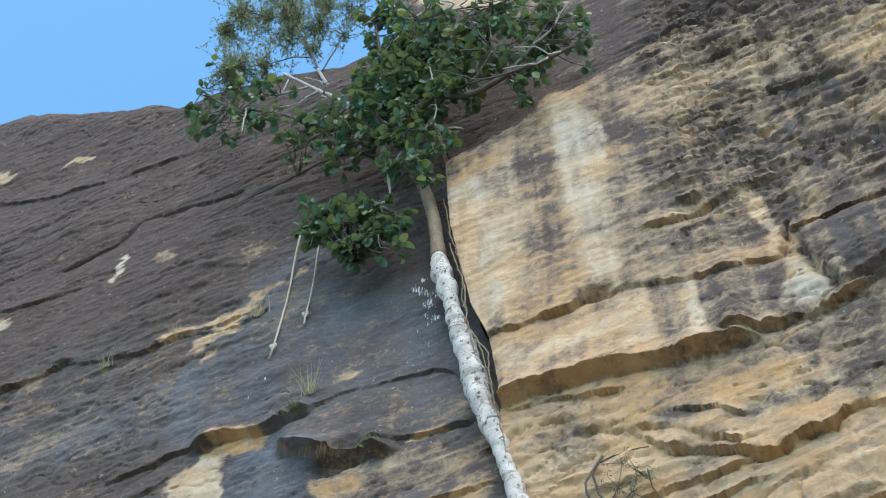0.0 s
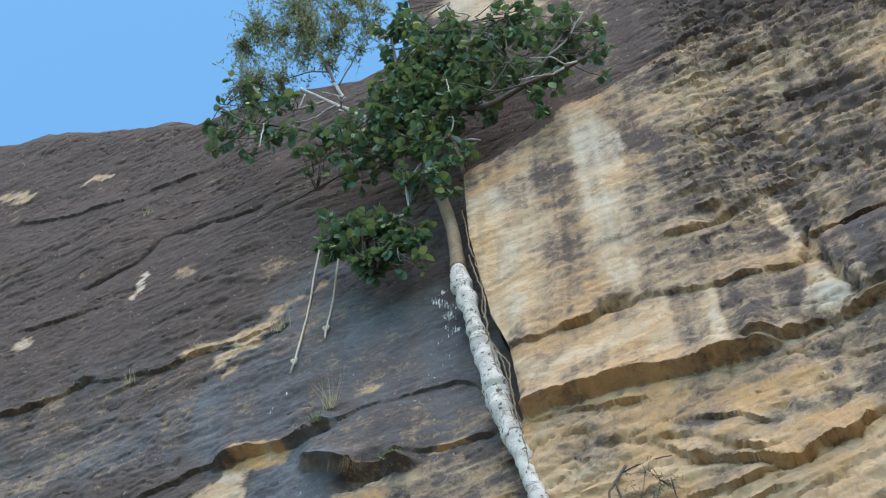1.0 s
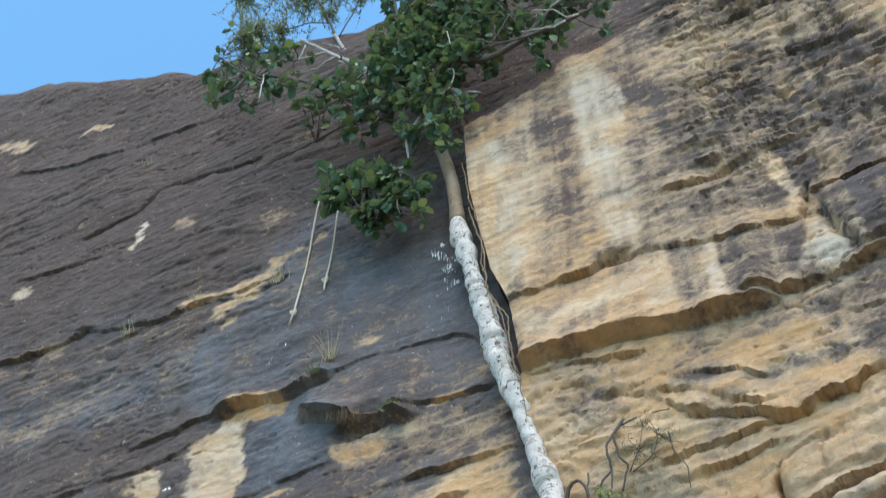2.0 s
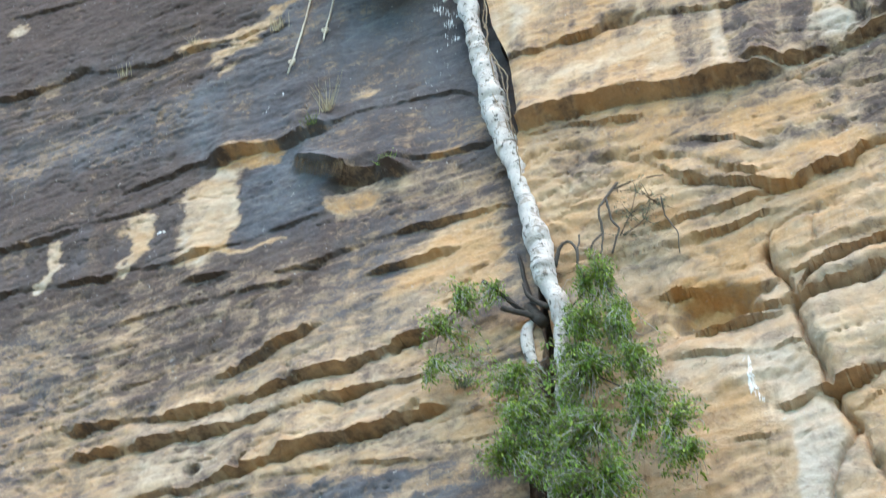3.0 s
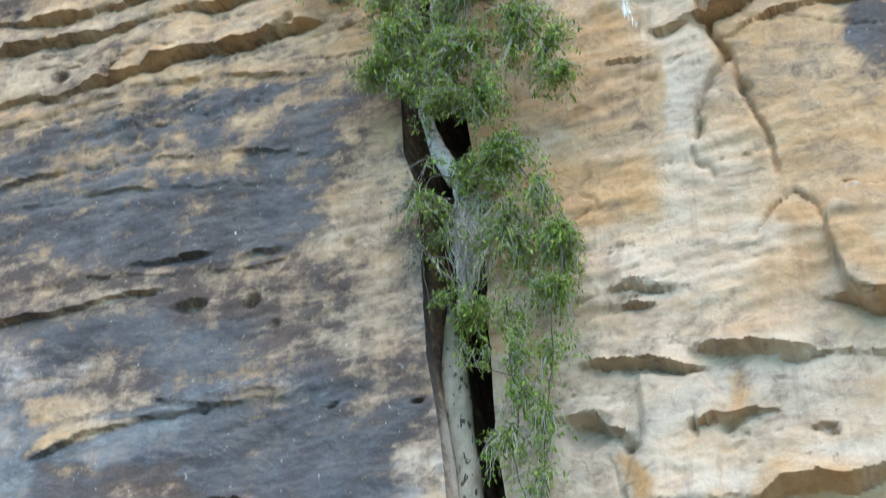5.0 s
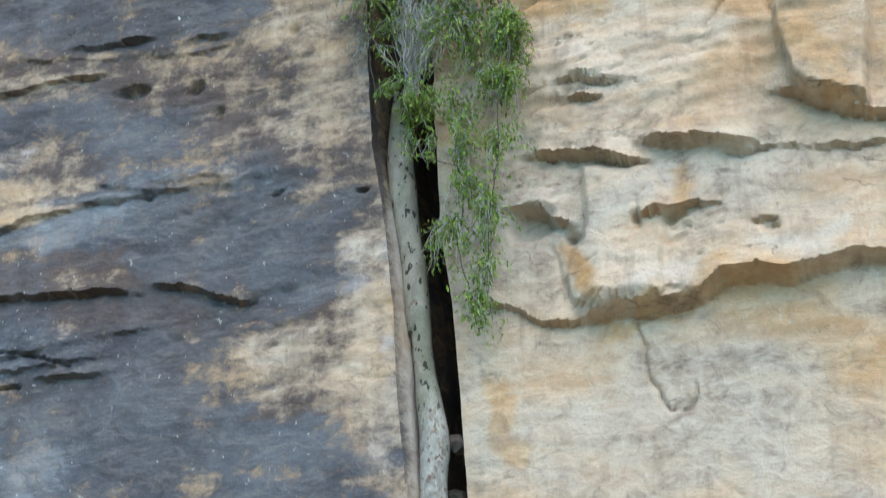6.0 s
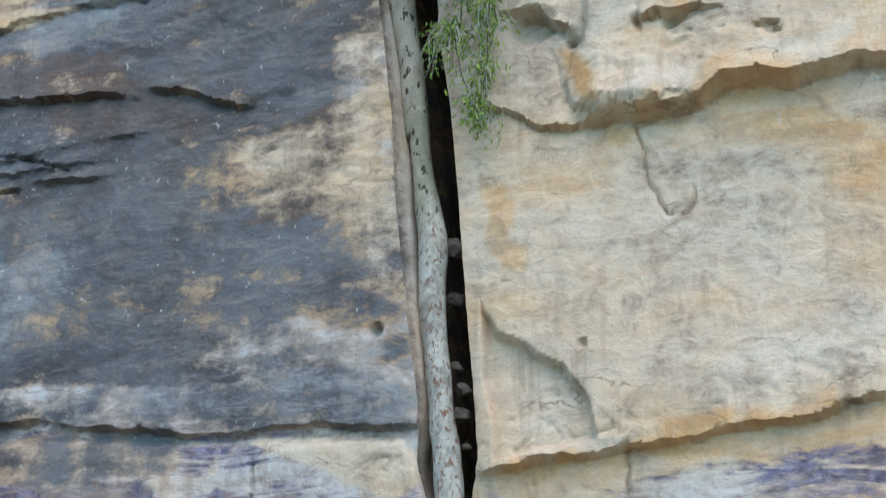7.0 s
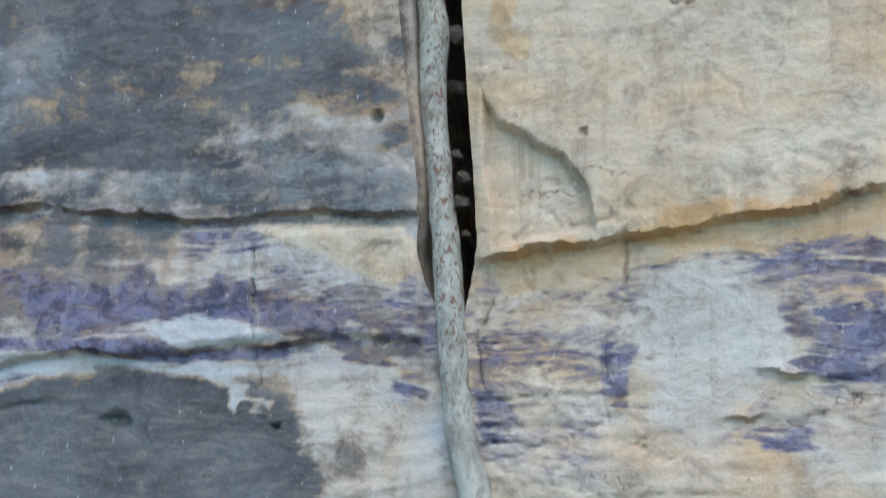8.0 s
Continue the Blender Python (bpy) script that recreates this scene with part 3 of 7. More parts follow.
RIGHT.stains.append((dict(dark=0.05, blue=0.55, pale=0.8), [(2.68, 3.37), (3.16, 3.06), (2.76, 2.58)], 0.30))
RIGHT.stains.append((dict(dark=0.3, blue=0.55, violet=1.1), [(3.65, 3.34), (4.02, 3.13), (4.42, 2.89)], 0.10))
RIGHT.stains.append((dict(dark=0.2, blue=0.55, violet=0.94), [(3.95, 3.72), (4.45, 3.61)], 0.07))
RIGHT.stains.append((dict(dark=0.1, blue=0.55, pale=0.5, ochre=0.2), [(2.17, 2.29), (3.14, 2.09), (4.08, 2.18)], 0.29))
RIGHT.stains.append((dict(dark=0.3, blue=0.8, pale=0.3), [(3.53, 2.28), (3.71, 1.94)], 0.10))
RIGHT.stains.append((dict(dark=0.12, pale=0.5), [(-1.80, 32.88), (-0.56, 31.67), (0.70, 30.19)], 0.51))
RIGHT.stains.append((dict(dark=1.3, blue=0.1), [(0.20, 27.88), (0.82, 27.81), (1.35, 27.87)], 0.15))
LEFT.ledges.append(([(-3.61, 7.11), (-3.17, 7.12)], 0.08, 0.4, 0.069, 1))
RIGHT.ledges.append(([(1.98, 7.27), (2.35, 7.23), (2.78, 7.33)], 0.06, 0.3, 0.046, 1))
LEFT.ledges.append(([(-4.19, 7.22), (-3.51, 7.22), (-3.02, 7.28)], 0.05, 0.5, 0.018, 1))
RIGHT.ledges.append(([(0.91, 7.48), (1.13, 7.42), (1.35, 7.32), (1.54, 7.21), (2.02, 7.17)], 0.09, 0.5, 0.069, 1))
LEFT.ledges.append(([(-4.60, 7.36), (-4.06, 7.38), (-3.26, 7.46), (-2.68, 7.58)], 0.04, 0.5, 0.024, 1))
RIGHT.ledges.append(([(2.08, 7.21), (2.43, 7.23), (2.79, 7.24), (3.01, 7.31), (3.22, 7.42), (3.58, 7.44), (3.83, 7.37), (4.08, 7.44), (4.43, 7.50), (4.97, 7.53)], 0.28, 0.8, 0.069, 1))
LEFT.ledges.append(([(-2.52, 8.06), (-2.21, 7.96), (-1.95, 7.86), (-1.60, 7.77)], 0.08, 0.5, 0.092, 1))
LEFT.ledges.append(([(-5.08, 8.00), (-4.67, 8.04), (-4.13, 8.03), (-3.59, 8.00), (-3.20, 7.99), (-2.76, 7.98)], 0.07, 0.6, 0.0805, 1))
RIGHT.ledges.append(([(2.62, 8.14), (2.85, 8.16), (3.12, 8.16)], 0.08, 0.3, 0.115, 1))
RIGHT.ledges.append(([(3.48, 8.74), (3.79, 8.73), (4.21, 8.69), (4.55, 8.66), (4.97, 8.64)], 0.05, 0.3, 0.069, 1))
RIGHT.ledges.append(([(1.57, 8.97), (1.84, 8.95), (2.19, 8.88), (2.43, 8.77)], 0.14, 0.4, 0.138, 1))
RIGHT.ledges.append(([(2.71, 8.94), (2.97, 8.88), (3.19, 8.87), (3.48, 8.81)], 0.21, 0.4, 0.138, 1))
LEFT.ledges.append(([(-4.58, 8.79), (-4.13, 8.98), (-3.66, 9.01), (-3.21, 9.12)], 0.05, 0.4, 0.036, 1))
RIGHT.ledges.append(([(4.01, 9.26), (4.26, 9.14), (4.60, 8.98), (5.14, 8.80)], 0.14, 0.4, 0.138, 1))
LEFT.ledges.append(([(-3.30, 9.07), (-2.61, 9.07), (-2.22, 9.11), (-1.71, 9.14)], 0.05, 0.4, 0.024, 1))
RIGHT.ledges.append(([(1.82, 9.58), (2.05, 9.54)], 0.08, 0.25, 0.138, 1))
RIGHT.ledges.append(([(1.93, 9.76), (2.23, 9.66)], 0.07, 0.25, 0.138, 1))
RIGHT.ledges.append(([(1.98, 9.79), (2.23, 9.69)], 0.04, 0.25, 0.036, 1))
LEFT.ledges.append(([(-5.48, 10.55), (-5.06, 10.60), (-4.64, 10.61), (-4.36, 10.65), (-3.86, 10.71), (-3.52, 10.69)], 0.06, 0.4, 0.069, 1))
LEFT.ledges.append(([(-5.11, 10.95), (-4.26, 11.00), (-3.26, 10.87), (-2.29, 10.76), (-1.48, 10.84)], 0.03, 0.5, 0.018, 1))
LEFT.ledges.append(([(-2.29, 10.92), (-2.01, 10.92)], 0.04, 0.3, 0.048, 1))
LEFT.ledges.append(([(-3.63, 11.04), (-3.39, 11.06), (-2.97, 11.04)], 0.07, 0.3, 0.115, 1))
LEFT.ledges.append(([(-5.32, 12.17), (-4.21, 12.18), (-2.91, 11.93), (-1.79, 11.85)], 0.03, 0.5, 0.018, 1))
LEFT.ledges.append(([(-5.84, 12.48), (-4.94, 12.63), (-3.86, 12.51), (-2.64, 12.32), (-1.64, 12.17)], 0.04, 0.4, 0.024, 1))
RIGHT.ledges.append(([(1.90, 12.63), (2.22, 12.59)], 0.04, 0.2, 0.036, 1))
RIGHT.ledges.append(([(3.21, 12.63), (3.35, 12.76), (3.66, 12.85), (4.09, 12.91), (4.45, 12.89), (4.86, 12.92), (5.39, 12.89)], 0.05, 0.4, 0.115, 1))
RIGHT.ledges.append(([(2.41, 12.95), (2.70, 12.96)], 0.07, 0.2, 0.115, 1))
RIGHT.ledges.append(([(2.91, 13.00), (3.14, 13.02), (3.46, 13.10), (3.90, 13.12), (4.14, 13.16), (4.53, 13.32), (4.97, 13.53), (5.54, 13.65)], 0.14, 0.7, 0.184, 1))
LEFT.ledges.append(([(-6.03, 13.43), (-5.21, 13.47), (-4.61, 13.56), (-3.98, 13.65), (-2.90, 13.55), (-1.68, 13.20)], 0.04, 0.5, 0.024, 1))
RIGHT.ledges.append(([(1.18, 14.01), (1.63, 13.94), (2.22, 13.76), (2.69, 13.78)], 0.04, 0.3, 0.046, 1))
LEFT.ledges.append(([(-6.72, 13.70), (-6.05, 13.76), (-5.81, 13.80), (-5.57, 13.83), (-5.13, 13.72), (-4.76, 13.80), (-4.29, 13.86), (-3.76, 13.94)], 0.12, 0.4, 0.184, 1))
LEFT.ledges.append(([(-3.80, 13.95), (-3.36, 14.01), (-2.89, 13.96), (-2.58, 13.95), (-2.20, 13.99), (-1.71, 13.96)], 0.15, 0.4, 0.23, 1))
RIGHT.ledges.append(([(1.61, 14.25), (1.99, 14.27), (2.37, 14.30)], 0.07, 0.2, 0.138, 1))
LEFT.ledges.append(([(-4.94, 14.71), (-4.56, 14.64), (-4.10, 14.71), (-3.54, 14.71), (-2.99, 14.66), (-2.60, 14.69), (-1.83, 14.52)], 0.08, 0.35, 0.138, 1))
RIGHT.ledges.append(([(2.75, 14.37), (3.23, 14.42), (3.56, 14.49), (3.90, 14.55), (4.23, 14.70), (4.63, 14.78), (5.20, 14.85), (5.79, 14.99)], 0.12, 0.8, 0.184, 1))
RIGHT.ledges.append(([(1.27, 14.93), (1.56, 14.89), (1.83, 14.75), (2.22, 14.54), (2.55, 14.34)], 0.08, 0.5, 0.115, 1))
LEFT.ledges.append(([(-6.97, 14.78), (-6.28, 14.77), (-5.76, 14.75), (-5.12, 14.71)], 0.14, 0.4, 0.184, 1))
RIGHT.ledges.append(([(2.78, 14.42), (2.96, 14.63), (3.28, 14.80), (3.81, 14.88), (4.42, 14.91)], 0.07, 0.5, 0.115, 1))
RIGHT.ledges.append(([(2.45, 14.70), (3.00, 14.70), (3.49, 14.83), (4.15, 14.92), (4.55, 15.05), (4.83, 15.21)], 0.06, 0.5, 0.115, 1))
LEFT.ledges.append(([(-7.09, 15.32), (-6.39, 15.27), (-5.65, 15.11), (-5.05, 15.08), (-4.71, 15.08), (-4.29, 15.06), (-3.81, 15.14), (-3.46, 15.10), (-2.99, 15.08), (-2.61, 15.17), (-2.24, 15.27), (-1.88, 15.26)], 0.12, 0.45, 0.184, 1))
RIGHT.ledges.append(([(1.77, 15.62), (2.12, 15.64), (2.34, 15.70), (2.62, 15.65)], 0.04, 0.3, 0.069, 1))
LEFT.ledges.append(([(-4.80, 15.52), (-4.37, 15.70), (-3.96, 15.85), (-3.60, 15.96)], 0.11, 0.4, 0.138, 1))
RIGHT.ledges.append(([(1.28, 15.92), (1.66, 15.99), (2.17, 15.96), (2.60, 16.02)], 0.04, 0.4, 0.069, 1))
RIGHT.ledges.append(([(1.73, 16.54), (2.20, 16.34), (2.66, 16.07), (3.00, 16.01), (3.30, 16.10), (3.65, 16.09), (3.90, 16.26), (4.10, 16.25), (4.34, 16.16), (5.09, 16.09)], 0.12, 0.7, 0.138, 1))
RIGHT.ledges.append(([(1.37, 17.12), (1.81, 16.85), (2.21, 16.51), (2.57, 16.31)], 0.05, 0.3, 0.092, 1))
LEFT.ledges.append(([(-2.74, 16.66), (-2.21, 16.68), (-1.73, 16.70)], 0.04, 0.3, 0.036, 1))
LEFT.ledges.append(([(-2.76, 16.66), (-2.23, 16.68), (-1.67, 16.74)], 0.03, 0.4, 0.036, 1))
RIGHT.ledges.append(([(0.65, 17.36), (1.07, 17.15), (1.43, 16.83), (1.73, 16.54)], 0.04, 0.4, 0.069, 1))
RIGHT.ledges.append(([(1.54, 17.23), (1.98, 17.11), (2.34, 16.94), (2.63, 16.73)], 0.04, 0.3, 0.069, 1))
LEFT.ledges.append(([(-6.80, 17.20), (-5.97, 17.19), (-4.95, 17.09), (-4.05, 16.93)], 0.04, 0.3, 0.024, 1))
LEFT.ledges.append(([(-4.24, 17.20), (-3.71, 17.12), (-3.45, 17.12)], 0.03, 0.4, 0.036, 1))
LEFT.ledges.append(([(-3.56, 17.17), (-3.20, 17.30), (-2.87, 17.32), (-2.36, 17.35), (-1.76, 17.31), (-1.17, 17.33), (-0.84, 17.24)], 0.06, 0.5, 0.072, 1))
LEFT.ledges.append(([(-5.70, 17.63), (-5.18, 17.54)], 0.05, 0.3, 0.069, 1))
RIGHT.ledges.append(([(-0.19, 18.12), (0.20, 18.09), (0.60, 18.04), (1.14, 17.92)], 0.04, 0.4, 0.069, 1))
LEFT.ledges.append(([(-5.69, 18.18), (-5.00, 18.10), (-4.34, 18.10), (-3.79, 18.15)], 0.03, 0.4, 0.048, 1))
LEFT.ledges.append(([(-9.95, 18.61), (-9.30, 18.53), (-8.67, 18.44), (-7.92, 18.29), (-7.31, 18.19), (-6.85, 18.28), (-6.14, 18.11), (-5.68, 18.17)], 0.06, 0.6, 0.06, 1))
RIGHT.ledges.append(([(2.80, 18.25), (3.32, 18.17), (3.69, 18.14), (4.15, 18.16), (4.87, 18.35), (5.73, 18.56)], 0.14, 1.4, 0.115, 1))
RIGHT.ledges.append(([(-0.46, 18.29), (0.06, 18.35), (0.58, 18.33), (1.21, 18.29), (1.75, 18.15), (2.28, 18.12), (2.89, 18.08)], 0.29, 1.6, 0.15, 1))
LEFT.ledges.append(([(-2.60, 18.75), (-2.06, 18.77), (-1.19, 18.69)], 0.05, 0.5, 0.048, 1))
LEFT.ledges.append(([(-4.03, 19.30), (-3.53, 19.00), (-2.98, 18.72), (-2.46, 18.57)], 0.34, 0.45, 0.12, 1))
LEFT.ledges.append(([(-8.36, 19.45), (-7.44, 19.49), (-6.92, 19.43), (-6.17, 19.67)], 0.03, 0.4, 0.048, 1))
LEFT.ledges.append(([(-10.22, 19.56), (-9.56, 19.53), (-8.92, 19.50), (-8.36, 19.43)], 0.07, 0.5, 0.06, 1))
RIGHT.ledges.append(([(3.80, 19.92), (4.19, 19.85), (4.67, 19.82), (5.21, 19.84), (6.07, 19.89)], 0.10, 0.7, 0.138, 1))
RIGHT.ledges.append(([(-0.58, 19.83), (-0.25, 19.74), (0.22, 19.78), (0.60, 19.80), (0.82, 19.94), (1.31, 19.89), (1.65, 19.84), (2.21, 19.67), (2.78, 19.52), (3.16, 19.53), (3.71, 19.46)], 0.07, 0.9, 0.092, 1))
LEFT.ledges.append(([(-5.61, 20.09), (-5.05, 20.10), (-4.64, 19.97), (-4.26, 19.98), (-3.86, 20.04)], 0.22, 0.6, 0.072, 1))
LEFT.ledges.append(([(-3.88, 20.04), (-3.20, 20.23), (-2.47, 20.21), (-1.73, 20.11), (-1.28, 19.75)], 0.03, 0.35, 0.036, 1))
LEFT.ledges.append(([(-7.13, 20.04), (-6.14, 20.19), (-5.46, 20.10)], 0.04, 0.5, 0.06, 1))
RIGHT.ledges.append(([(1.93, 21.09), (2.38, 21.03), (2.75, 21.27), (3.35, 21.38), (3.56, 21.33)], 0.05, 0.5, 0.069, 1))
LEFT.ledges.append(([(-8.14, 23.24), (-7.16, 23.48), (-6.22, 23.27), (-5.32, 23.02), (-4.82, 23.25)], 0.03, 0.5, 0.036, 1))
LEFT.ledges.append(([(-8.93, 23.92), (-8.17, 23.56), (-7.34, 23.37), (-6.51, 23.36), (-5.64, 23.25), (-5.00, 23.39)], 0.04, 0.5, 0.048, 1))
RIGHT.ledges.append(([(3.75, 23.80), (4.41, 23.49), (4.76, 23.37), (5.36, 23.24)], 0.05, 0.5, 0.069, 1))
LEFT.ledges.append(([(-10.67, 23.82), (-9.94, 23.74), (-9.36, 23.76), (-8.91, 23.88)], 0.10, 0.6, 0.072, 1))
LEFT.ledges.append(([(-7.62, 24.73), (-7.04, 24.78), (-6.26, 24.66)], 0.04, 0.5, 0.048, 1))
RIGHT.ledges.append(([(3.39, 25.12), (4.14, 24.95), (4.75, 24.66)], 0.05, 0.4, 0.069, 1))
RIGHT.ledges.append(([(2.49, 24.85), (2.90, 24.93), (3.27, 25.00), (3.76, 24.94)], 0.07, 0.5, 0.092, 1))
LEFT.ledges.append(([(-10.93, 26.50), (-10.12, 26.32), (-9.57, 26.31), (-8.99, 26.24)], 0.04, 0.5, 0.048, 1))
RIGHT.ledges.append(([(2.85, 27.95), (3.61, 27.78), (4.04, 27.86), (5.09, 27.87)], 0.10, 0.8, 0.092, 1))
RIGHT.seams.append(([(2.52, 15.20), (2.52, 14.87), (2.74, 14.41), (2.73, 13.95), (2.79, 13.50), (2.91, 13.04), (3.05, 12.68), (3.12, 12.40)], 0.054, 0.16))
RIGHT.seams.append(([(3.12, 12.40), (3.03, 12.17), (2.89, 11.90), (2.77, 11.65), (2.71, 11.45)], 0.043, 0.1))
RIGHT.seams.append(([(3.12, 12.40), (3.21, 12.20), (3.27, 11.93), (3.35, 11.66), (3.42, 11.41), (3.46, 11.14), (3.54, 10.84)], 0.049, 0.07))
RIGHT.seams.append(([(2.66, 11.30), (2.72, 11.10), (2.90, 10.89)], 0.036, 0.05))
RIGHT.seams.append(([(3.25, 10.12), (3.50, 10.43), (3.69, 10.49), (3.84, 10.35), (3.94, 10.13)], 0.029, 0.05))
RIGHT.seams.append(([(3.19, 15.57), (3.09, 15.19), (3.11, 15.00)], 0.041, 0.05))
RIGHT.seams.append(([(2.44, 15.05), (2.57, 15.37), (2.86, 15.48), (3.35, 15.49)], 0.047, 0.06))
RIGHT.seams.append(([(3.80, 20.08), (3.71, 19.79), (3.66, 19.49)], 0.080, 0.14))
RIGHT.seams.append(([(3.92, 19.39), (4.08, 18.72), (4.31, 18.37)], 0.047, 0.05))
RIGHT.seams.append(([(1.64, 7.93), (1.68, 7.60), (1.88, 7.32), (2.07, 7.22)], 0.038, 0.05))
RIGHT.seams.append(([(2.81, 8.44), (2.61, 8.50), (2.49, 8.31), (2.52, 8.01)], 0.027, 0.03))
LEFT.seams.append(([(-3.53, 17.21), (-3.68, 16.95), (-3.85, 16.82)], 0.055, 0.05))
LEFT.seams.append(([(-9.67, 27.19), (-8.57, 27.43), (-7.99, 28.02), (-7.06, 27.79), (-5.91, 27.60)], 0.124, 0.13))
LEFT.hollows.append((-5.12, 14.04, 0.12, 0.13, 0.15))
LEFT.hollows.append((-4.40, 13.92, 0.10, 0.12, 0.15))
LEFT.hollows.append((-2.12, 13.95, 0.08, 0.09, 0.1))
LEFT.hollows.append((-1.97, 14.01, 0.10, 0.11, 0.12))
LEFT.hollows.append((-3.06, 10.40, 0.27, 0.09, 0.14))
LEFT.hollows.append((-2.23, 10.34, 0.10, 0.11, 0.13))
LEFT.hollows.append((-1.96, 9.93, 0.08, 0.12, 0.07))
LEFT.hollows.append((-1.27, 8.92, 0.09, 0.04, 0.13))
LEFT.hollows.append((-0.31, 8.81, 0.09, 0.03, 0.13))
LEFT.hollows.append((-2.69, 9.06, 0.05, 0.05, 0.08))
LEFT.hollows.append((-1.10, 10.83, 0.05, 0.06, 0.06))
RIGHT.hollows.append((1.01, 19.91, 0.36, 0.18, 0.14))
RIGHT.hollows.append((2.79, 21.21, 0.50, 0.26, 0.12))
RIGHT.hollows.append((1.83, 14.58, 0.57, 0.29, 0.3))
RIGHT.hollows.append((3.30, 11.92, 0.10, 0.09, 0.1))
RIGHT.hollows.append((2.77, 11.51, 0.07, 0.12, 0.05))
RIGHT.hollows.append((1.91, 9.62, 0.13, 0.05, 0.08))
RIGHT.hollows.append((1.45, 8.23, 0.25, 0.19, 0.16))
RIGHT.hollows.append((1.85, 8.05, 0.08, 0.05, 0.08))
RIGHT.hollows.append((3.74, 7.83, 0.12, 0.04, 0.09))
RIGHT.hollows.append((2.93, 7.95, 0.13, 0.05, 0.06))
RIGHT.hollows.append((2.52, 8.02, 0.03, 0.05, 0.06))
RIGHT.hollows.append((4.21, 10.46, 0.08, 0.10, 0.12))
LEFT.hollows.append((-3.10, 18.73, 0.45, 0.31, 0.18))
LEFT.hollows.append((-3.89, 20.03, 0.19, 0.10, 0.12))
RIGHT.flakes.append(([(2.75, 14.32), (3.19, 14.43), (3.61, 14.40), (4.20, 14.65), (4.74, 14.80), (5.18, 14.78), (5.19, 13.69), (4.53, 13.35), (3.90, 13.19), (3.46, 13.20), (2.95, 13.01), (2.82, 13.48), (2.75, 13.94)], 0.08, 0.2))
RIGHT.flakes.append(([(2.45, 15.08), (2.54, 15.35), (2.78, 15.48), (3.34, 15.46), (4.17, 15.55), (4.04, 14.94), (3.30, 14.85), (2.88, 14.86), (2.60, 14.88)], 0.06, 0.12))
RIGHT.flakes.append(([(2.79, 14.44), (2.93, 14.64), (3.34, 14.74), (4.01, 14.90), (3.93, 14.55), (3.39, 14.43), (3.04, 14.38), (2.77, 14.40)], 0.05, 0.1))
RIGHT.flakes.append(([(3.93, 10.09), (4.09, 10.40), (4.24, 10.46), (4.92, 10.30), (4.76, 8.94), (4.26, 9.14), (4.01, 9.27), (3.91, 9.65)], 0.17, 0.05))
RIGHT.flakes.append(([(3.89, 19.71), (4.23, 19.83), (5.54, 19.66), (5.31, 18.61), (4.33, 18.21), (4.16, 18.56), (3.96, 19.14)], 0.09, 0.06))
LEFT.patches.append((dict(dark=1.45, blue=.1), [(-9.69, 27.26), (-8.60, 27.59), (-8.20, 28.39), (-7.13, 28.08), (-5.95, 27.85), (-5.78, 27.22), (-6.84, 27.31), (-7.78, 27.57), (-8.29, 26.99), (-9.13, 26.79)], 0.06))
LEFT.patches.append((dict(dark=1.08, blue=.6), [(-5.26, 23.57), (-4.28, 23.80), (-2.16, 22.78), (-2.02, 20.28), (-3.24, 20.57), (-3.94, 20.39), (-5.48, 20.27), (-6.32, 20.65), (-5.65, 22.49)], 0.2))
LEFT.patches.append((dict(dark=1.0, blue=.55), [(-4.11, 19.74), (-3.56, 20.13), (-1.74, 19.97), (-1.29, 19.55), (-1.18, 18.83), (-2.37, 18.79), (-3.80, 19.31)], 0.1))
LEFT.patches.append((dict(dark=.2, ochre=.35), [(-6.78, 23.54), (-6.00, 23.46), (-5.15, 23.66), (-4.85, 23.34), (-5.64, 23.14), (-6.68, 23.36)], 0.07))
LEFT.patches.append((dict(dark=1.3, blue=.8), [(-5.12, 19.34), (-4.30, 19.43), (-3.96, 19.18), (-3.81, 18.77), (-3.54, 18.18), (-4.54, 18.09), (-5.06, 18.14)], 0.08))
LEFT.patches.append((dict(dark=0, pale=.35, ochre=.25, blue=.05), [(-6.08, 19.55), (-5.81, 19.75), (-5.08, 19.37), (-5.08, 18.63), (-5.19, 18.20), (-5.89, 18.22)], 0.06))
LEFT.patches.append((dict(dark=.08, pale=.35, ochre=.2, blue=.05), [(-7.08, 19.38), (-6.62, 19.29), (-6.52, 18.99), (-6.70, 18.35), (-6.87, 18.27), (-6.88, 18.77)], 0.05))
LEFT.patches.append((dict(dark=.08, pale=.4, ochre=.15, blue=.05), [(-8.46, 19.31), (-8.20, 19.23), (-8.24, 18.43), (-8.39, 18.44)], 0.04))
LEFT.patches.append((dict(dark=.1, ochre=.95), [(-5.57, 20.02), (-4.44, 19.94), (-4.47, 19.58), (-5.54, 19.89)], 0.06))
LEFT.patches.append((dict(dark=.1, ochre=.9), [(-3.45, 18.33), (-2.93, 18.35), (-2.82, 17.97), (-3.54, 18.17)], 0.06))
LEFT.patches.append((dict(dark=.08, ochre=.55), [(-1.83, 16.79), (-0.95, 17.23), (-0.76, 16.78), (-1.43, 16.13), (-2.31, 15.96), (-2.56, 16.15)], 0.15))
LEFT.patches.append((dict(dark=.78, blue=.1), [(-6.95, 17.96), (-5.03, 17.52), (-3.63, 17.18), (-3.56, 16.92), (-3.70, 16.23), (-4.70, 15.62), (-6.44, 15.43)], 0.15))
LEFT.patches.append((dict(dark=.08, ochre=.55), [(-1.84, 16.72), (-0.87, 16.89), (-0.75, 15.69), (-1.53, 15.67), (-1.85, 16.14)], 0.15))
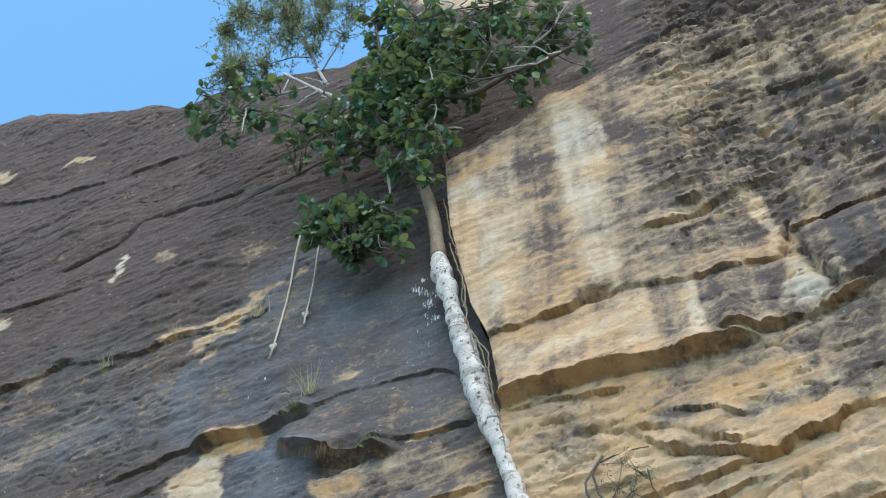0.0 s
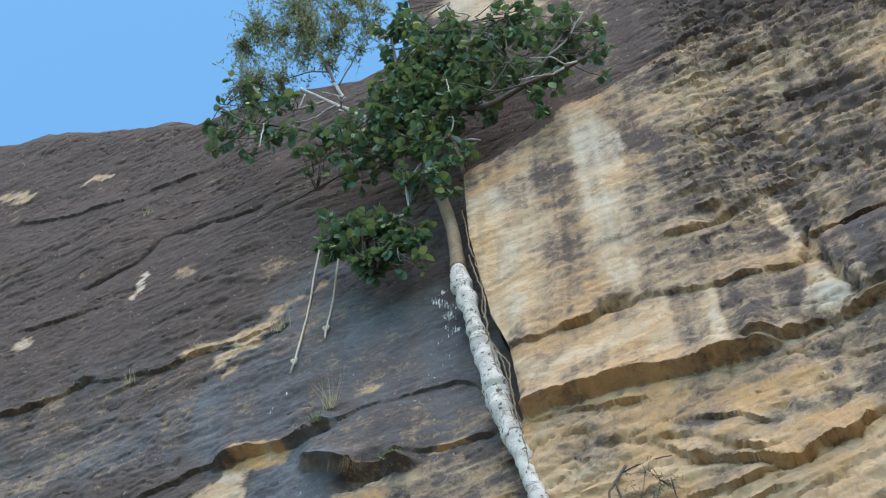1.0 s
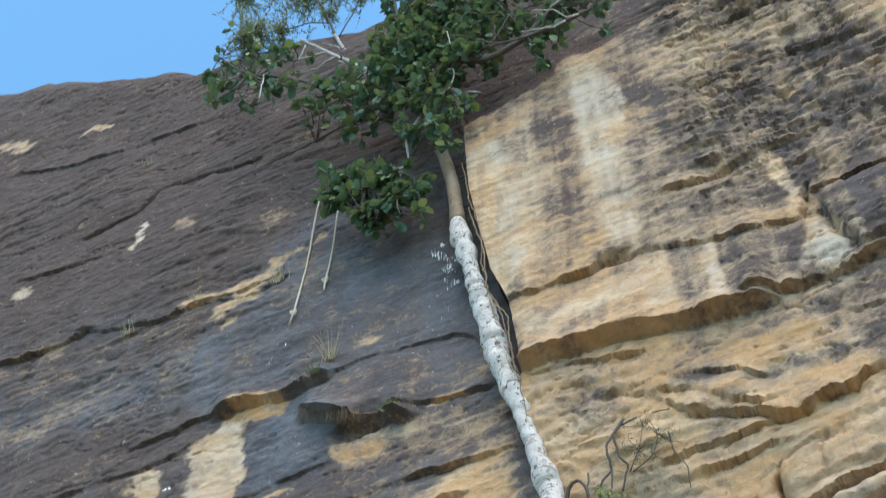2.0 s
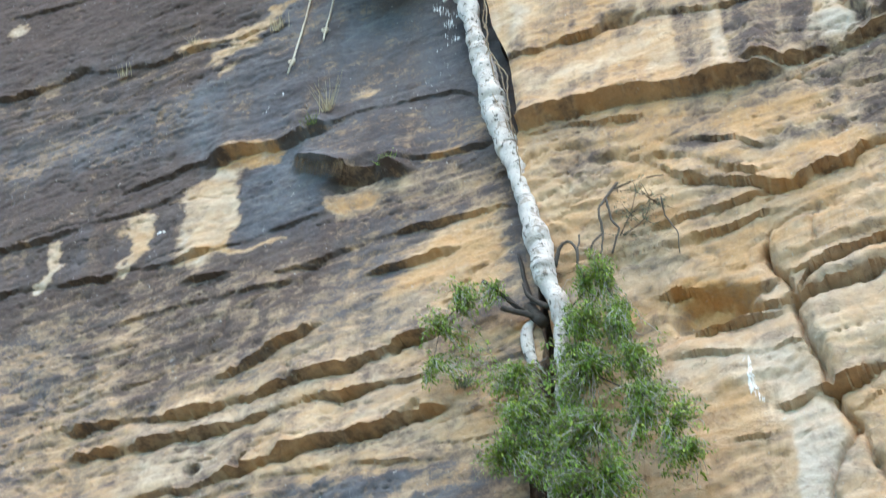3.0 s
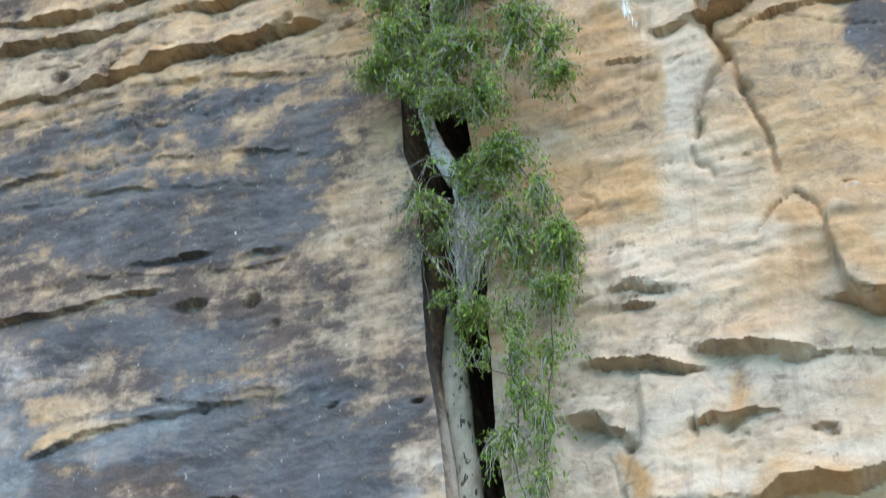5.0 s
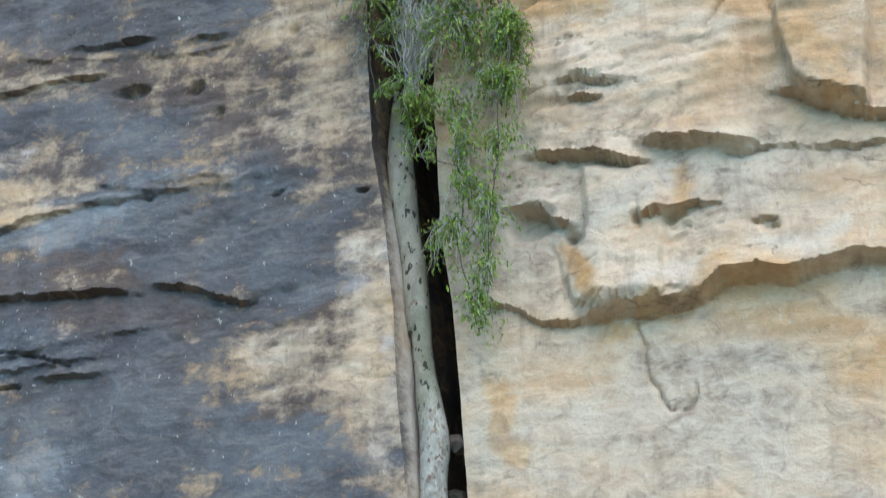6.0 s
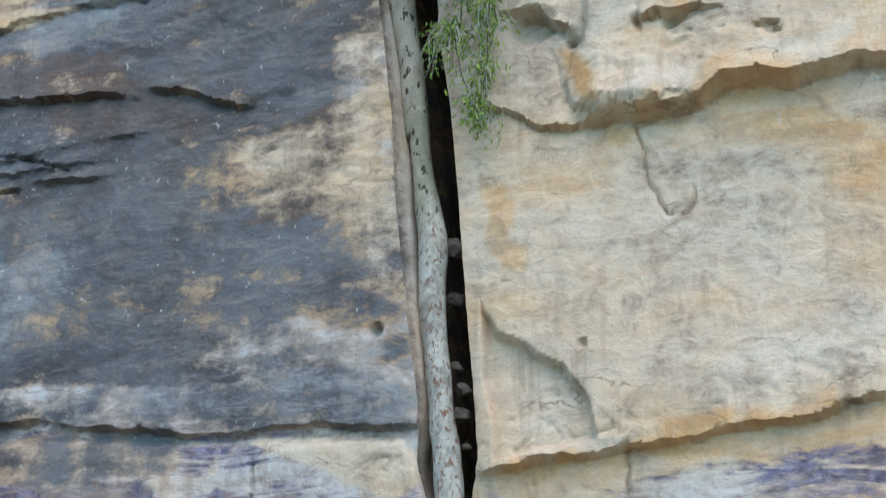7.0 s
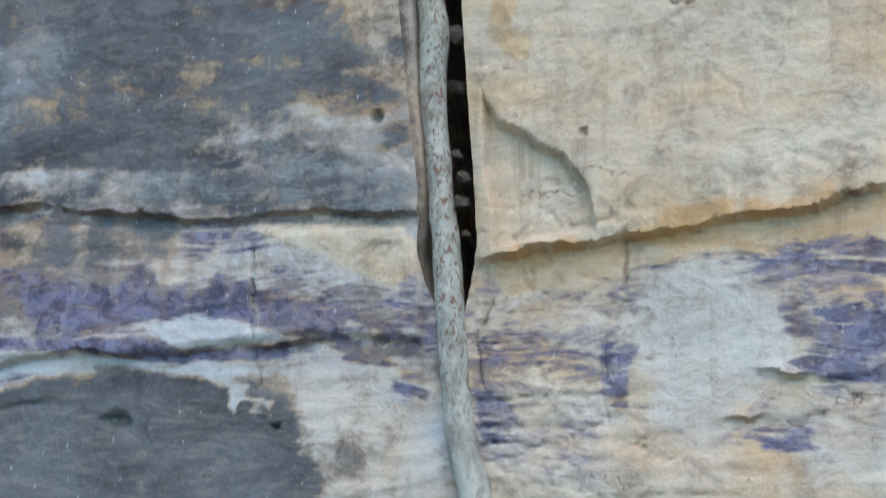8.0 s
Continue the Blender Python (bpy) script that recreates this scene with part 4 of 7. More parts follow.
LEFT.patches.append((dict(dark=.35, pale=.2, ochre=.15, blue=.05), [(-6.44, 15.22), (-4.67, 15.05), (-1.83, 15.22), (-1.50, 14.19), (-1.70, 13.40), (-3.73, 13.81), (-4.48, 13.86), (-6.03, 13.47)], 0.2))
LEFT.patches.append((dict(dark=1.0, blue=.75), [(-6.79, 13.06), (-5.97, 13.04), (-4.55, 12.98), (-4.16, 13.08), (-3.94, 13.32), (-3.43, 13.33), (-2.51, 13.20), (-1.57, 12.96), (-1.67, 12.66), (-2.24, 12.75), (-2.69, 12.75), (-1.38, 12.29), (-1.31, 11.40), (-1.35, 10.89), (-3.39, 11.05), (-5.67, 11.51), (-6.48, 11.68)], 0.16))
LEFT.patches.append((dict(dark=.6, ochre=.1, pale=.2, blue=.3), [(-3.33, 12.43), (-2.65, 12.37), (-2.65, 12.23), (-3.32, 12.27)], 0.12))
LEFT.patches.append((dict(dark=.5, pale=.3, blue=.1), [(-2.70, 12.81), (-2.11, 12.84), (-2.02, 12.66), (-2.60, 12.64)], 0.12))
LEFT.patches.append((dict(dark=.82, pale=.5, ochre=.05, blue=.3), [(-5.63, 11.24), (-3.83, 11.04), (-2.16, 10.83), (-1.24, 11.03), (-0.70, 10.99), (-0.36, 10.15), (-0.29, 8.95), (-1.16, 8.95), (-1.96, 9.74), (-2.93, 10.11), (-3.52, 10.42), (-4.38, 10.50), (-5.49, 10.55)], 0.3))
LEFT.patches.append((dict(dark=1.05, blue=.7), [(-4.48, 11.44), (-3.74, 11.45), (-2.18, 11.15), (-1.63, 10.92), (-2.43, 10.77), (-3.70, 11.01), (-4.73, 11.17)], 0.1))
LEFT.patches.append((dict(dark=.98, blue=.8), [(-3.80, 10.44), (-2.93, 10.08), (-2.08, 9.68), (-2.03, 9.24), (-3.23, 9.36), (-3.40, 9.97), (-4.56, 9.86), (-5.03, 10.22)], 0.16))
LEFT.patches.append((dict(dark=.85, pale=.5, blue=.3), [(-4.26, 9.68), (-3.27, 9.59), (-3.21, 9.26), (-4.20, 9.36)], 0.25))
LEFT.patches.append((dict(dark=.4, pale=.35, blue=.2), [(-4.81, 8.82), (-4.43, 9.09), (-3.33, 9.09), (-3.29, 9.03), (-4.39, 8.85), (-4.80, 8.73)], 0.05))
LEFT.patches.append((dict(dark=.85, pale=.4, ochre=.1, blue=.2), [(-3.69, 8.26), (-2.96, 8.26), (-2.91, 8.07), (-3.66, 8.09)], 0.16))
LEFT.patches.append((dict(dark=1.1, blue=.75), [(-2.22, 8.90), (-0.40, 8.59), (-0.50, 7.60), (-1.08, 7.31), (-2.11, 7.82)], 0.16))
LEFT.patches.append((dict(dark=.55, pale=.5, ochre=.05, blue=.2), [(-1.41, 7.27), (-0.31, 7.35), (-0.24, 6.58), (-0.99, 6.61), (-1.35, 7.09)], 0.3))
LEFT.patches.append((dict(dark=.5, pale=.6, ochre=.1, blue=.2), [(-0.45, 8.31), (-0.17, 8.74), (-0.04, 8.29), (0.04, 7.26), (0.18, 5.75), (0.06, 5.54), (-0.23, 6.18), (-0.47, 6.71), (-0.70, 6.59), (-1.23, 6.62), (-1.32, 7.10), (-0.85, 7.41), (-0.38, 7.54)], 0.22))
LEFT.patches.append((dict(dark=.75, blue=1, pale=.8), [(-1.92, 5.13), (-1.47, 5.43), (-0.33, 5.57), (0.12, 5.32), (0.23, 4.54), (-1.55, 4.64)], 0.15))
LEFT.patches.append((dict(dark=.75, blue=1, pale=.8), [(-4.37, 4.99), (-2.14, 4.89), (0.23, 4.54), (0.23, 4.44), (-4.34, 4.75)], 0.08))
LEFT.patches.append((dict(dark=.45, pale=.3, ochre=.1, blue=.2), [(-4.84, 9.49), (-3.26, 9.40), (-3.30, 9.17), (-4.80, 9.18)], 0.06))
LEFT.patches.append((dict(dark=.95, blue=.6, pale=.6), [(-4.36, 4.45), (-2.78, 4.39), (-2.14, 4.36), (-2.03, 4.13), (-2.72, 3.98), (-4.33, 4.05)], 0.08))
LEFT.patches.append((dict(dark=.05, pale=.7, ochre=.3, blue=.05), [(-1.38, 4.34), (0.08, 4.30), (0.33, 3.90), (0.10, 3.74), (-0.34, 3.91), (-0.83, 4.09), (-1.28, 4.18)], 0.06))
LEFT.patches.append((dict(dark=-.15, violet=1.3225, pale=.6, blue=.8), [(-3.91, 3.91), (-2.36, 3.81), (-1.95, 3.64), (-1.29, 3.68), (-0.66, 3.45), (-0.23, 3.34), (-0.48, 3.25), (-1.43, 3.30), (-2.34, 3.40), (-3.51, 3.40)], 0.08))
LEFT.patches.append((dict(dark=.05, pale=1.0, blue=1), [(-2.37, 3.40), (-1.94, 3.49), (-1.44, 3.42), (-0.89, 3.25), (-1.48, 3.19), (-2.11, 3.16)], 0.04))
LEFT.patches.append((dict(dark=-.15, violet=1.265, pale=.6, blue=.8), [(-4.30, 3.32), (-2.38, 3.27), (-1.97, 3.13), (-1.15, 3.16), (-0.81, 3.04), (-1.59, 3.03), (-2.56, 3.07), (-4.30, 3.18)], 0.04))
LEFT.patches.append((dict(dark=.05, pale=1.0, blue=.7), [(-4.30, 3.18), (-3.01, 3.13), (-2.15, 3.01), (-1.48, 3.03), (-0.81, 2.94), (-1.58, 2.88), (-2.72, 2.92), (-4.28, 3.01)], 0.04))
LEFT.patches.append((dict(dark=1.5, blue=1), [(-4.27, 2.71), (-3.53, 2.89), (-2.72, 2.94), (-1.97, 2.91), (-1.58, 2.79), (-1.40, 2.49), (-0.96, 2.54), (-0.73, 2.05), (-0.75, 1.69), (-4.20, 1.67)], 0.06))
LEFT.patches.append((dict(dark=.15, pale=.8, blue=.5, ochre=.1), [(-0.92, 3.04), (0.07, 2.92), (0.45, 2.30), (0.61, 1.70), (-0.62, 1.69), (-0.90, 2.41)], 0.1))
LEFT.patches.append((dict(dark=.05, pale=1, blue=.9), [(-1.61, 2.88), (-1.36, 2.84), (-1.46, 2.51), (-1.56, 2.62)], 0.03))
LEFT.patches.append((dict(dark=-.15, violet=0.805, pale=.6, blue=.6), [(0.04, 3.64), (0.35, 3.43), (0.41, 3.21), (0.10, 3.42)], 0.04))
LEFT.patches.append((dict(dark=-.15, violet=0.92, pale=.6, blue=.6), [(0.02, 2.87), (0.45, 2.76), (0.41, 2.65), (0.01, 2.76)], 0.03))
RIGHT.patches.append((dict(dark=.5, ochre=.2, blue=.05), [(1.88, 24.71), (3.37, 25.05), (4.75, 24.69), (6.76, 24.69), (6.32, 22.92), (3.62, 23.75), (1.96, 23.68)], 0.3))
RIGHT.patches.append((dict(dark=1.0, blue=.2), [(0.24, 27.68), (2.96, 28.01), (3.55, 28.50), (2.70, 30.59), (-0.23, 31.41), (0.21, 28.94)], 0.2))
RIGHT.patches.append((dict(dark=.85, blue=.3), [(1.78, 23.78), (3.61, 23.70), (6.32, 22.92), (5.59, 19.86), (3.90, 20.10), (3.26, 21.35), (2.67, 21.40), (1.80, 21.25)], 0.2))
RIGHT.patches.append((dict(dark=.62, blue=.1), [(1.71, 22.25), (2.30, 21.92), (2.18, 19.81), (1.62, 19.98)], 0.1))
RIGHT.patches.append((dict(dark=.1, pale=.35, ochre=.1), [(0.89, 24.66), (1.38, 24.52), (1.43, 20.20), (1.09, 20.09), (0.81, 22.45)], 0.1))
RIGHT.patches.append((dict(dark=.1, pale=.3, ochre=.15), [(1.34, 19.89), (1.71, 19.82), (1.83, 18.43), (1.37, 18.55)], 0.08))
RIGHT.patches.append((dict(dark=.68, blue=.1), [(1.72, 19.81), (2.20, 19.66), (2.24, 18.24), (1.84, 18.43)], 0.06))
RIGHT.patches.append((dict(dark=.1, pale=.4), [(2.20, 19.66), (2.40, 19.62), (2.47, 18.19), (2.27, 18.22)], 0.05))
RIGHT.patches.append((dict(dark=.8, blue=.25), [(2.41, 19.62), (3.69, 19.43), (3.44, 18.37), (2.54, 18.22)], 0.08))
RIGHT.patches.append((dict(dark=.1, pale=.4, ochre=.15), [(3.34, 21.31), (3.45, 20.68), (3.69, 19.64), (3.76, 19.38), (3.44, 18.37), (4.16, 18.24), (4.00, 18.94), (3.73, 19.44), (3.57, 20.89)], 0.08))
RIGHT.patches.append((dict(dark=.9, blue=.35), [(3.93, 19.65), (4.23, 19.76), (5.53, 19.57), (5.28, 18.48), (4.37, 18.46), (4.25, 19.05)], 0.06))
RIGHT.patches.append((dict(dark=.72, blue=.2), [(3.79, 18.09), (5.16, 18.13), (4.68, 16.13), (3.92, 16.40), (3.67, 16.98)], 0.15))
RIGHT.patches.append((dict(dark=.05, ochre=1.4), [(1.30, 14.86), (1.82, 14.76), (2.41, 14.39), (2.32, 14.38), (1.71, 14.31), (1.37, 14.53)], 0.05))
RIGHT.patches.append((dict(dark=.25, ochre=.5), [(0.76, 14.87), (1.29, 14.94), (1.37, 14.50), (1.62, 14.27), (1.07, 14.27), (0.65, 14.30)], 0.1))
RIGHT.patches.append((dict(dark=.1, pale=.45, ochre=.05), [(1.24, 14.01), (1.74, 13.87), (1.70, 13.12), (1.24, 13.34)], 0.06))
RIGHT.patches.append((dict(dark=.3, ochre=.35), [(1.55, 12.94), (2.46, 12.49), (2.37, 11.45), (1.78, 11.50), (1.42, 11.89)], 0.1))
RIGHT.patches.append((dict(dark=.05, pale=.7), [(2.52, 12.85), (2.95, 12.49), (2.85, 11.92), (2.71, 11.53), (2.44, 11.52)], 0.05))
RIGHT.patches.append((dict(dark=.1, ochre=.6), [(1.26, 11.33), (2.01, 11.20), (1.96, 10.58), (1.42, 10.63)], 0.12))
RIGHT.patches.append((dict(dark=.02, pale=.65), [(2.46, 11.36), (3.32, 11.16), (3.46, 9.97), (2.83, 9.32), (1.61, 9.55), (1.59, 10.38), (2.25, 10.52)], 0.2))
RIGHT.patches.append((dict(dark=.3, ochre=.25), [(3.17, 12.36), (4.31, 12.84), (4.34, 12.16), (4.73, 11.06), (4.09, 10.51), (3.56, 10.77), (3.38, 11.65)], 0.2))
RIGHT.patches.append((dict(dark=.85, blue=.5), [(4.44, 12.85), (5.03, 12.89), (4.87, 11.88), (4.63, 11.83), (4.48, 12.13)], 0.12))
RIGHT.patches.append((dict(dark=.55, blue=.15), [(4.60, 14.71), (5.49, 14.76), (5.29, 13.59), (4.54, 13.44), (4.26, 14.10)], 0.15))
RIGHT.patches.append((dict(dark=.05, ochre=.5, pale=.4, blue=.1), [(0.99, 3.88), (2.18, 3.99), (3.18, 4.15), (4.72, 4.43), (4.71, 4.11), (3.18, 4.00), (2.18, 3.74), (1.14, 3.62)], 0.05))
RIGHT.patches.append((dict(dark=-.15, violet=0.805, pale=.6, blue=.5), [(3.18, 3.90), (3.67, 3.93), (4.70, 4.01), (4.69, 3.69), (3.75, 3.63), (3.37, 3.69)], 0.05))
RIGHT.patches.append((dict(dark=.05, pale=.9, blue=.5), [(2.43, 3.68), (3.18, 3.70), (3.65, 3.34), (3.64, 2.95), (3.15, 2.57), (2.42, 2.48), (2.27, 3.18)], 0.1))
RIGHT.patches.append((dict(dark=-.15, violet=1.035, pale=.6, blue=.5), [(3.84, 3.41), (4.68, 3.36), (4.65, 2.64), (4.01, 2.75), (3.64, 2.90), (3.88, 3.14)], 0.06))
RIGHT.patches.append((dict(dark=-.15, violet=0.92, pale=.6, blue=.5), [(1.97, 3.19), (2.32, 3.13), (2.17, 2.73), (2.01, 2.69)], 0.03))
RIGHT.patches.append((dict(dark=-.15, violet=0.805, pale=.6, blue=.5), [(0.84, 2.75), (1.10, 2.70), (1.30, 2.39), (1.21, 2.19), (0.89, 2.35)], 0.04))
RIGHT.patches.append((dict(dark=-.15, violet=1.035, pale=.6, blue=.5), [(3.34, 2.33), (3.76, 2.37), (3.85, 2.18), (3.38, 2.18)], 0.05))
LEFT.patches.append((dict(dark=.5, pale=.45, blue=.3), [(-1.24, 11.03), (-0.32, 12.00), (-0.26, 8.95), (-0.90, 8.91), (-1.18, 9.62)], 0.3))
LEFT.patches.append((dict(dark=.45, pale=.3, ochre=.1, blue=.2), [(-1.34, 12.42), (-0.53, 12.64), (-0.38, 9.91), (-1.06, 10.05), (-1.25, 10.93)], 0.3))



def at(u, z, d=0.0):
    """The place in the world of a point of the face."""
    return Vector(FOOT + u * ALONG + d * OUT + np.array([0, 0, z]))


# the open joint between the two sides: height, left lip, right lip
JOINT = [
    (-0.6, 0.86, 1.05), (1.8, 0.69, 0.89), (2.7, 0.59, 0.78), (3.4, 0.52, 0.73), (3.75, 0.36, 0.80), (4.05, 0.28, 0.88), (4.6, 0.32, 0.84),
    (5.6, 0.20, 0.75), (6.6, 0.10, 0.68), (7.5, 0.04, 0.61), (8.1, -0.03, 0.52), (8.7, -0.11, 0.47), (9.3, -0.21, 0.45),
    (10.5, -0.28, 0.42), (11.3, -0.30, 0.35), (11.9, -0.50, 0.25), (12.8, -0.54, 0.12), (13.6, -0.45, -0.10), (14.5, -0.28, -0.2),
    (16.5, -0.45, -0.40), (17.5, -0.66, -0.60), (18.5, -0.52, -0.48), (19.9, -0.70, -0.66), (20.7, -0.94, -0.90),
    (22.9, -1.24, -1.20), (24.7, -1.30, -1.26), (26.0, -1.6, -1.56), (30.0, -2.2, -2.16), (34.0, -2.9, -2.86), (60.0, -3.1, -3.06),
]
TOP_LEFT = [(-18, 38.5), (-13.9, 36.5), (-12.9, 36.4), (-11.6, 35.6), (-9.7, 34.4), (-8.7, 34.0), (-8.0, 33.4), (-6.5, 33.4), (-5.5, 33.2), (-3.8, 32.4), (-2.6, 32.6), (0, 33.0)]


def joint(z, side):
    return np.interp(z, [r[0] for r in JOINT], [r[side] for r in JOINT])


# ---- materials ----
class Nodes:
    """Short hand for node materials."""

    def __init__(self, name, rough=0.9):
        self.mat = bpy.data.materials.new(name)
        self.mat.use_nodes = True
        self.t = self.mat.node_tree
        self.bsdf = self.t.nodes["Principled BSDF"]
        self.bsdf.inputs["Roughness"].default_value = rough
        self.bsdf.inputs["Specular IOR Level"].default_value = 0.25
        geo = self.t.nodes.new("ShaderNodeNewGeometry")
        self.geo = geo
        turn = self.t.nodes.new("ShaderNodeVectorRotate")
        turn.rotation_type = "Z_AXIS"
        turn.inputs["Angle"].default_value = float(STRIKE)
        self.t.links.new(geo.outputs["Position"], turn.inputs["Vector"])
        self.place = turn.outputs[0]

    def put(self, socket, v):
        if isinstance(v, (int, float)):
            socket.default_value = v
        elif isinstance(v, tuple):
            socket.default_value = (*v, 1) if len(v) == 3 and len(socket.default_value) == 4 else v
        else:
            self.t.links.new(v, socket)

    def noise(self, scale, detail=3.0, rough=0.55, warp=0.0):
        m = self.t.nodes.new("ShaderNodeMapping")
        m.inputs["Scale"].default_value = scale
        self.t.links.new(self.place, m.inputs["Vector"])
        n = self.t.nodes.new("ShaderNodeTexNoise")
        n.inputs["Scale"].default_value = 1.0
        n.inputs["Detail"].default_value = detail
        n.inputs["Roughness"].default_value = rough
        n.inputs["Distortion"].default_value = warp
        self.t.links.new(m.outputs[0], n.inputs["Vector"])
        return n.outputs["Fac"]

    def op(self, kind, a, b=0.0, c=0.0):
        n = self.t.nodes.new("ShaderNodeMath")
        n.operation = kind
        for k, v in enumerate((a, b, c)):
            self.put(n.inputs[k], v)
        return n.outputs[0]

    def step(self, x, lo, hi, a=0.0, b=1.0):
        n = self.t.nodes.new("ShaderNodeMapRange")
        n.interpolation_type = "SMOOTHSTEP"
        for k, v in enumerate((x, lo, hi, a, b)):
            self.put(n.inputs[k], v)
        return n.outputs[0]

    def mix(self, f, a, b, blend="MIX"):
        n = self.t.nodes.new("ShaderNodeMix")
        n.data_type, n.blend_type = "RGBA", blend
        self.put(n.inputs[0], f)
        self.put(n.inputs[6], a)
        self.put(n.inputs[7], b)
        return n.outputs[2]

    def attr(self, name):
        n = self.t.nodes.new("ShaderNodeAttribute")
        n.attribute_name = name
        s = self.t.nodes.new("ShaderNodeSeparateColor")
        self.t.links.new(n.outputs["Color"], s.inputs[0])
        return s.outputs[0], s.outputs[1], s.outputs[2]

    def bump(self, height, strength, distance):
        n = self.t.nodes.new("ShaderNodeBump")
        n.inputs["Strength"].default_value = strength
        n.inputs["Distance"].default_value = distance
        self.put(n.inputs["Height"], height)
        self.t.links.new(n.outputs[0], self.bsdf.inputs["Normal"])

    def colour(self, v):
        self.put(self.bsdf.inputs["Base Color"], v)


def sandstone():
    n = Nodes("sandstone", 0.93)
    dark, blue, ochre = n.attr("stain_shade_a")
    pale, violet, white = n.attr("stain_b")
    big = n.noise((0.55, 0.55, 0.9), 6, 0.62, 0.6)
    bed = n.noise((1.2, 1.2, 4.4), 7, 0.64, 1.0)
    thin = n.noise((2.6, 2.6, 10.0), 7, 0.66, 1.8)
    drip = n.noise((2.4, 2.4, 0.28), 5, 0.62, 0.5)
    mid = n.noise((4.2, 4.2, 5.4), 8, 0.68, 0.8)
    fine = n.noise((22.0, 22.0, 28.0), 5, 0.68)
    grain = n.noise((120.0, 120.0, 120.0), 2, 0.6)
    sand = n.mix(n.step(bed, 0.36, 0.66), (0.41, 0.257, 0.135), (0.55, 0.383, 0.225))
    sand = n.mix(n.op("MULTIPLY", n.step(big, 0.4, 0.66), 0.6), sand, (0.42, 0.335, 0.225))
    sand = n.mix(n.step(mid, 0.52, 0.72, 0.0, 0.28), sand, (0.33, 0.24, 0.15))
    om = n.step(n.op("ADD", ochre, n.op("MULTIPLY", n.op("SUBTRACT", mid, 0.5), 0.9)), 0.1, 1.0)
    sand = n.mix(om, sand, n.mix(fine, (0.36, 0.175, 0.058), (0.52, 0.31, 0.135)))
    pm = n.step(n.op("ADD", pale, n.op("ADD", n.op("MULTIPLY", n.op("SUBTRACT", bed, 0.5), 0.4), n.op("MULTIPLY", n.op("SUBTRACT", big, 0.5), 1.4))), 0.05, 1.0)
    bone = n.mix(mid, (0.42, 0.36, 0.285), (0.56, 0.495, 0.415))
    bone = n.mix(n.step(blue, 0.2, 0.8), bone, n.mix(mid, (0.33, 0.34, 0.36), (0.50, 0.51, 0.53)))
    sand = n.mix(pm, sand, bone)
    vein = n.noise((1.1, 1.1, 4.6), 9, 0.66, 2.2)
    vm = n.step(n.op("ADD", violet, n.op("ADD", n.op("MULTIPLY", n.op("SUBTRACT", vein, 0.5), 3.6), n.op("MULTIPLY", n.op("SUBTRACT", thin, 0.5), 1.8))), 0.1, 1.05)
    sand = n.mix(n.op("MULTIPLY", vm, n.step(violet, 0.05, 0.3, 0.0, 0.92)), sand, n.mix(n.step(mid, 0.38, 0.62), (0.022, 0.026, 0.070), (0.125, 0.128, 0.215)))
    wash = n.noise((0.8, 0.8, 2.3), 8, 0.7, 1.6)
    sand = n.mix(n.step(wash, 0.46, 0.66, 0.0, 0.28), sand, n.mix(fine, (0.21, 0.148, 0.095), (0.31, 0.235, 0.16)))
    runs = n.op("MULTIPLY", n.step(n.noise((4.5, 4.5, 0.35), 5, 0.65, 0.4), 0.5, 0.68), n.step(n.noise((0.5, 0.5, 0.6), 3), 0.45, 0.6))
    sand = n.mix(n.op("MULTIPLY", runs, 0.4), sand, (0.17, 0.12, 0.082))
    sand = n.mix(n.step(n.noise((1.8, 1.8, 1.5), 6, 0.7, 1.0), 0.55, 0.7, 0.0, 0.32), sand, (0.53, 0.45, 0.34))
    # patina and the joint's painted shade: a thin wash, then crusts with ragged edges
    lump = n.op("ADD", n.op("MULTIPLY", n.op("SUBTRACT", big, 0.5), 0.9), n.op("MULTIPLY", n.op("SUBTRACT", bed, 0.5), 1.0))
    lump = n.op("ADD", lump, n.op("MULTIPLY", n.op("SUBTRACT", drip, 0.5), 0.7))
    lump = n.op("ADD", lump, n.op("MULTIPLY", n.op("SUBTRACT", mid, 0.5), 1.8))
    lump = n.op("ADD", lump, n.op("MULTIPLY", n.op("SUBTRACT", thin, 0.5), 0.4))
    lump = n.op("ADD", lump, n.op("MULTIPLY", n.op("SUBTRACT", fine, 0.5), 0.9))
    amount = n.op("ADD", dark, lump)
    crust = n.step(amount, 0.42, 1.05)
    tone = n.mix(n.step(mid, 0.25, 0.75), (0.030, 0.022, 0.022), (0.072, 0.053, 0.050))
    mottle = n.op("ADD", n.op("MULTIPLY", mid, 0.5), n.op("ADD", n.op("MULTIPLY", bed, 0.35), n.op("MULTIPLY", fine, 0.15)))
    cloud = n.noise((0.7, 0.7, 0.9), 7, 0.6, 0.8)
    mottle = n.op("ADD", n.op("MULTIPLY", mottle, 0.45), n.op("MULTIPLY", cloud, 0.55))
    cool = n.mix(n.step(mottle, 0.36, 0.62), (0.021, 0.028, 0.041), (0.104, 0.119, 0.138))
    tone = n.mix(n.step(n.op("ADD", blue, n.op("MULTIPLY", n.op("SUBTRACT", drip, 0.5), 0.7)), 0.2, 0.9), tone, cool)
    tone = n.mix(n.step(n.op("ADD", thin, n.op("MULTIPLY", n.op("SUBTRACT", bed, 0.5), 0.9)), 0.47, 0.72, 0.0, n.op("ADD", 0.07, n.op("MULTIPLY", blue, 0.20))), tone, (0.27, 0.235, 0.195))
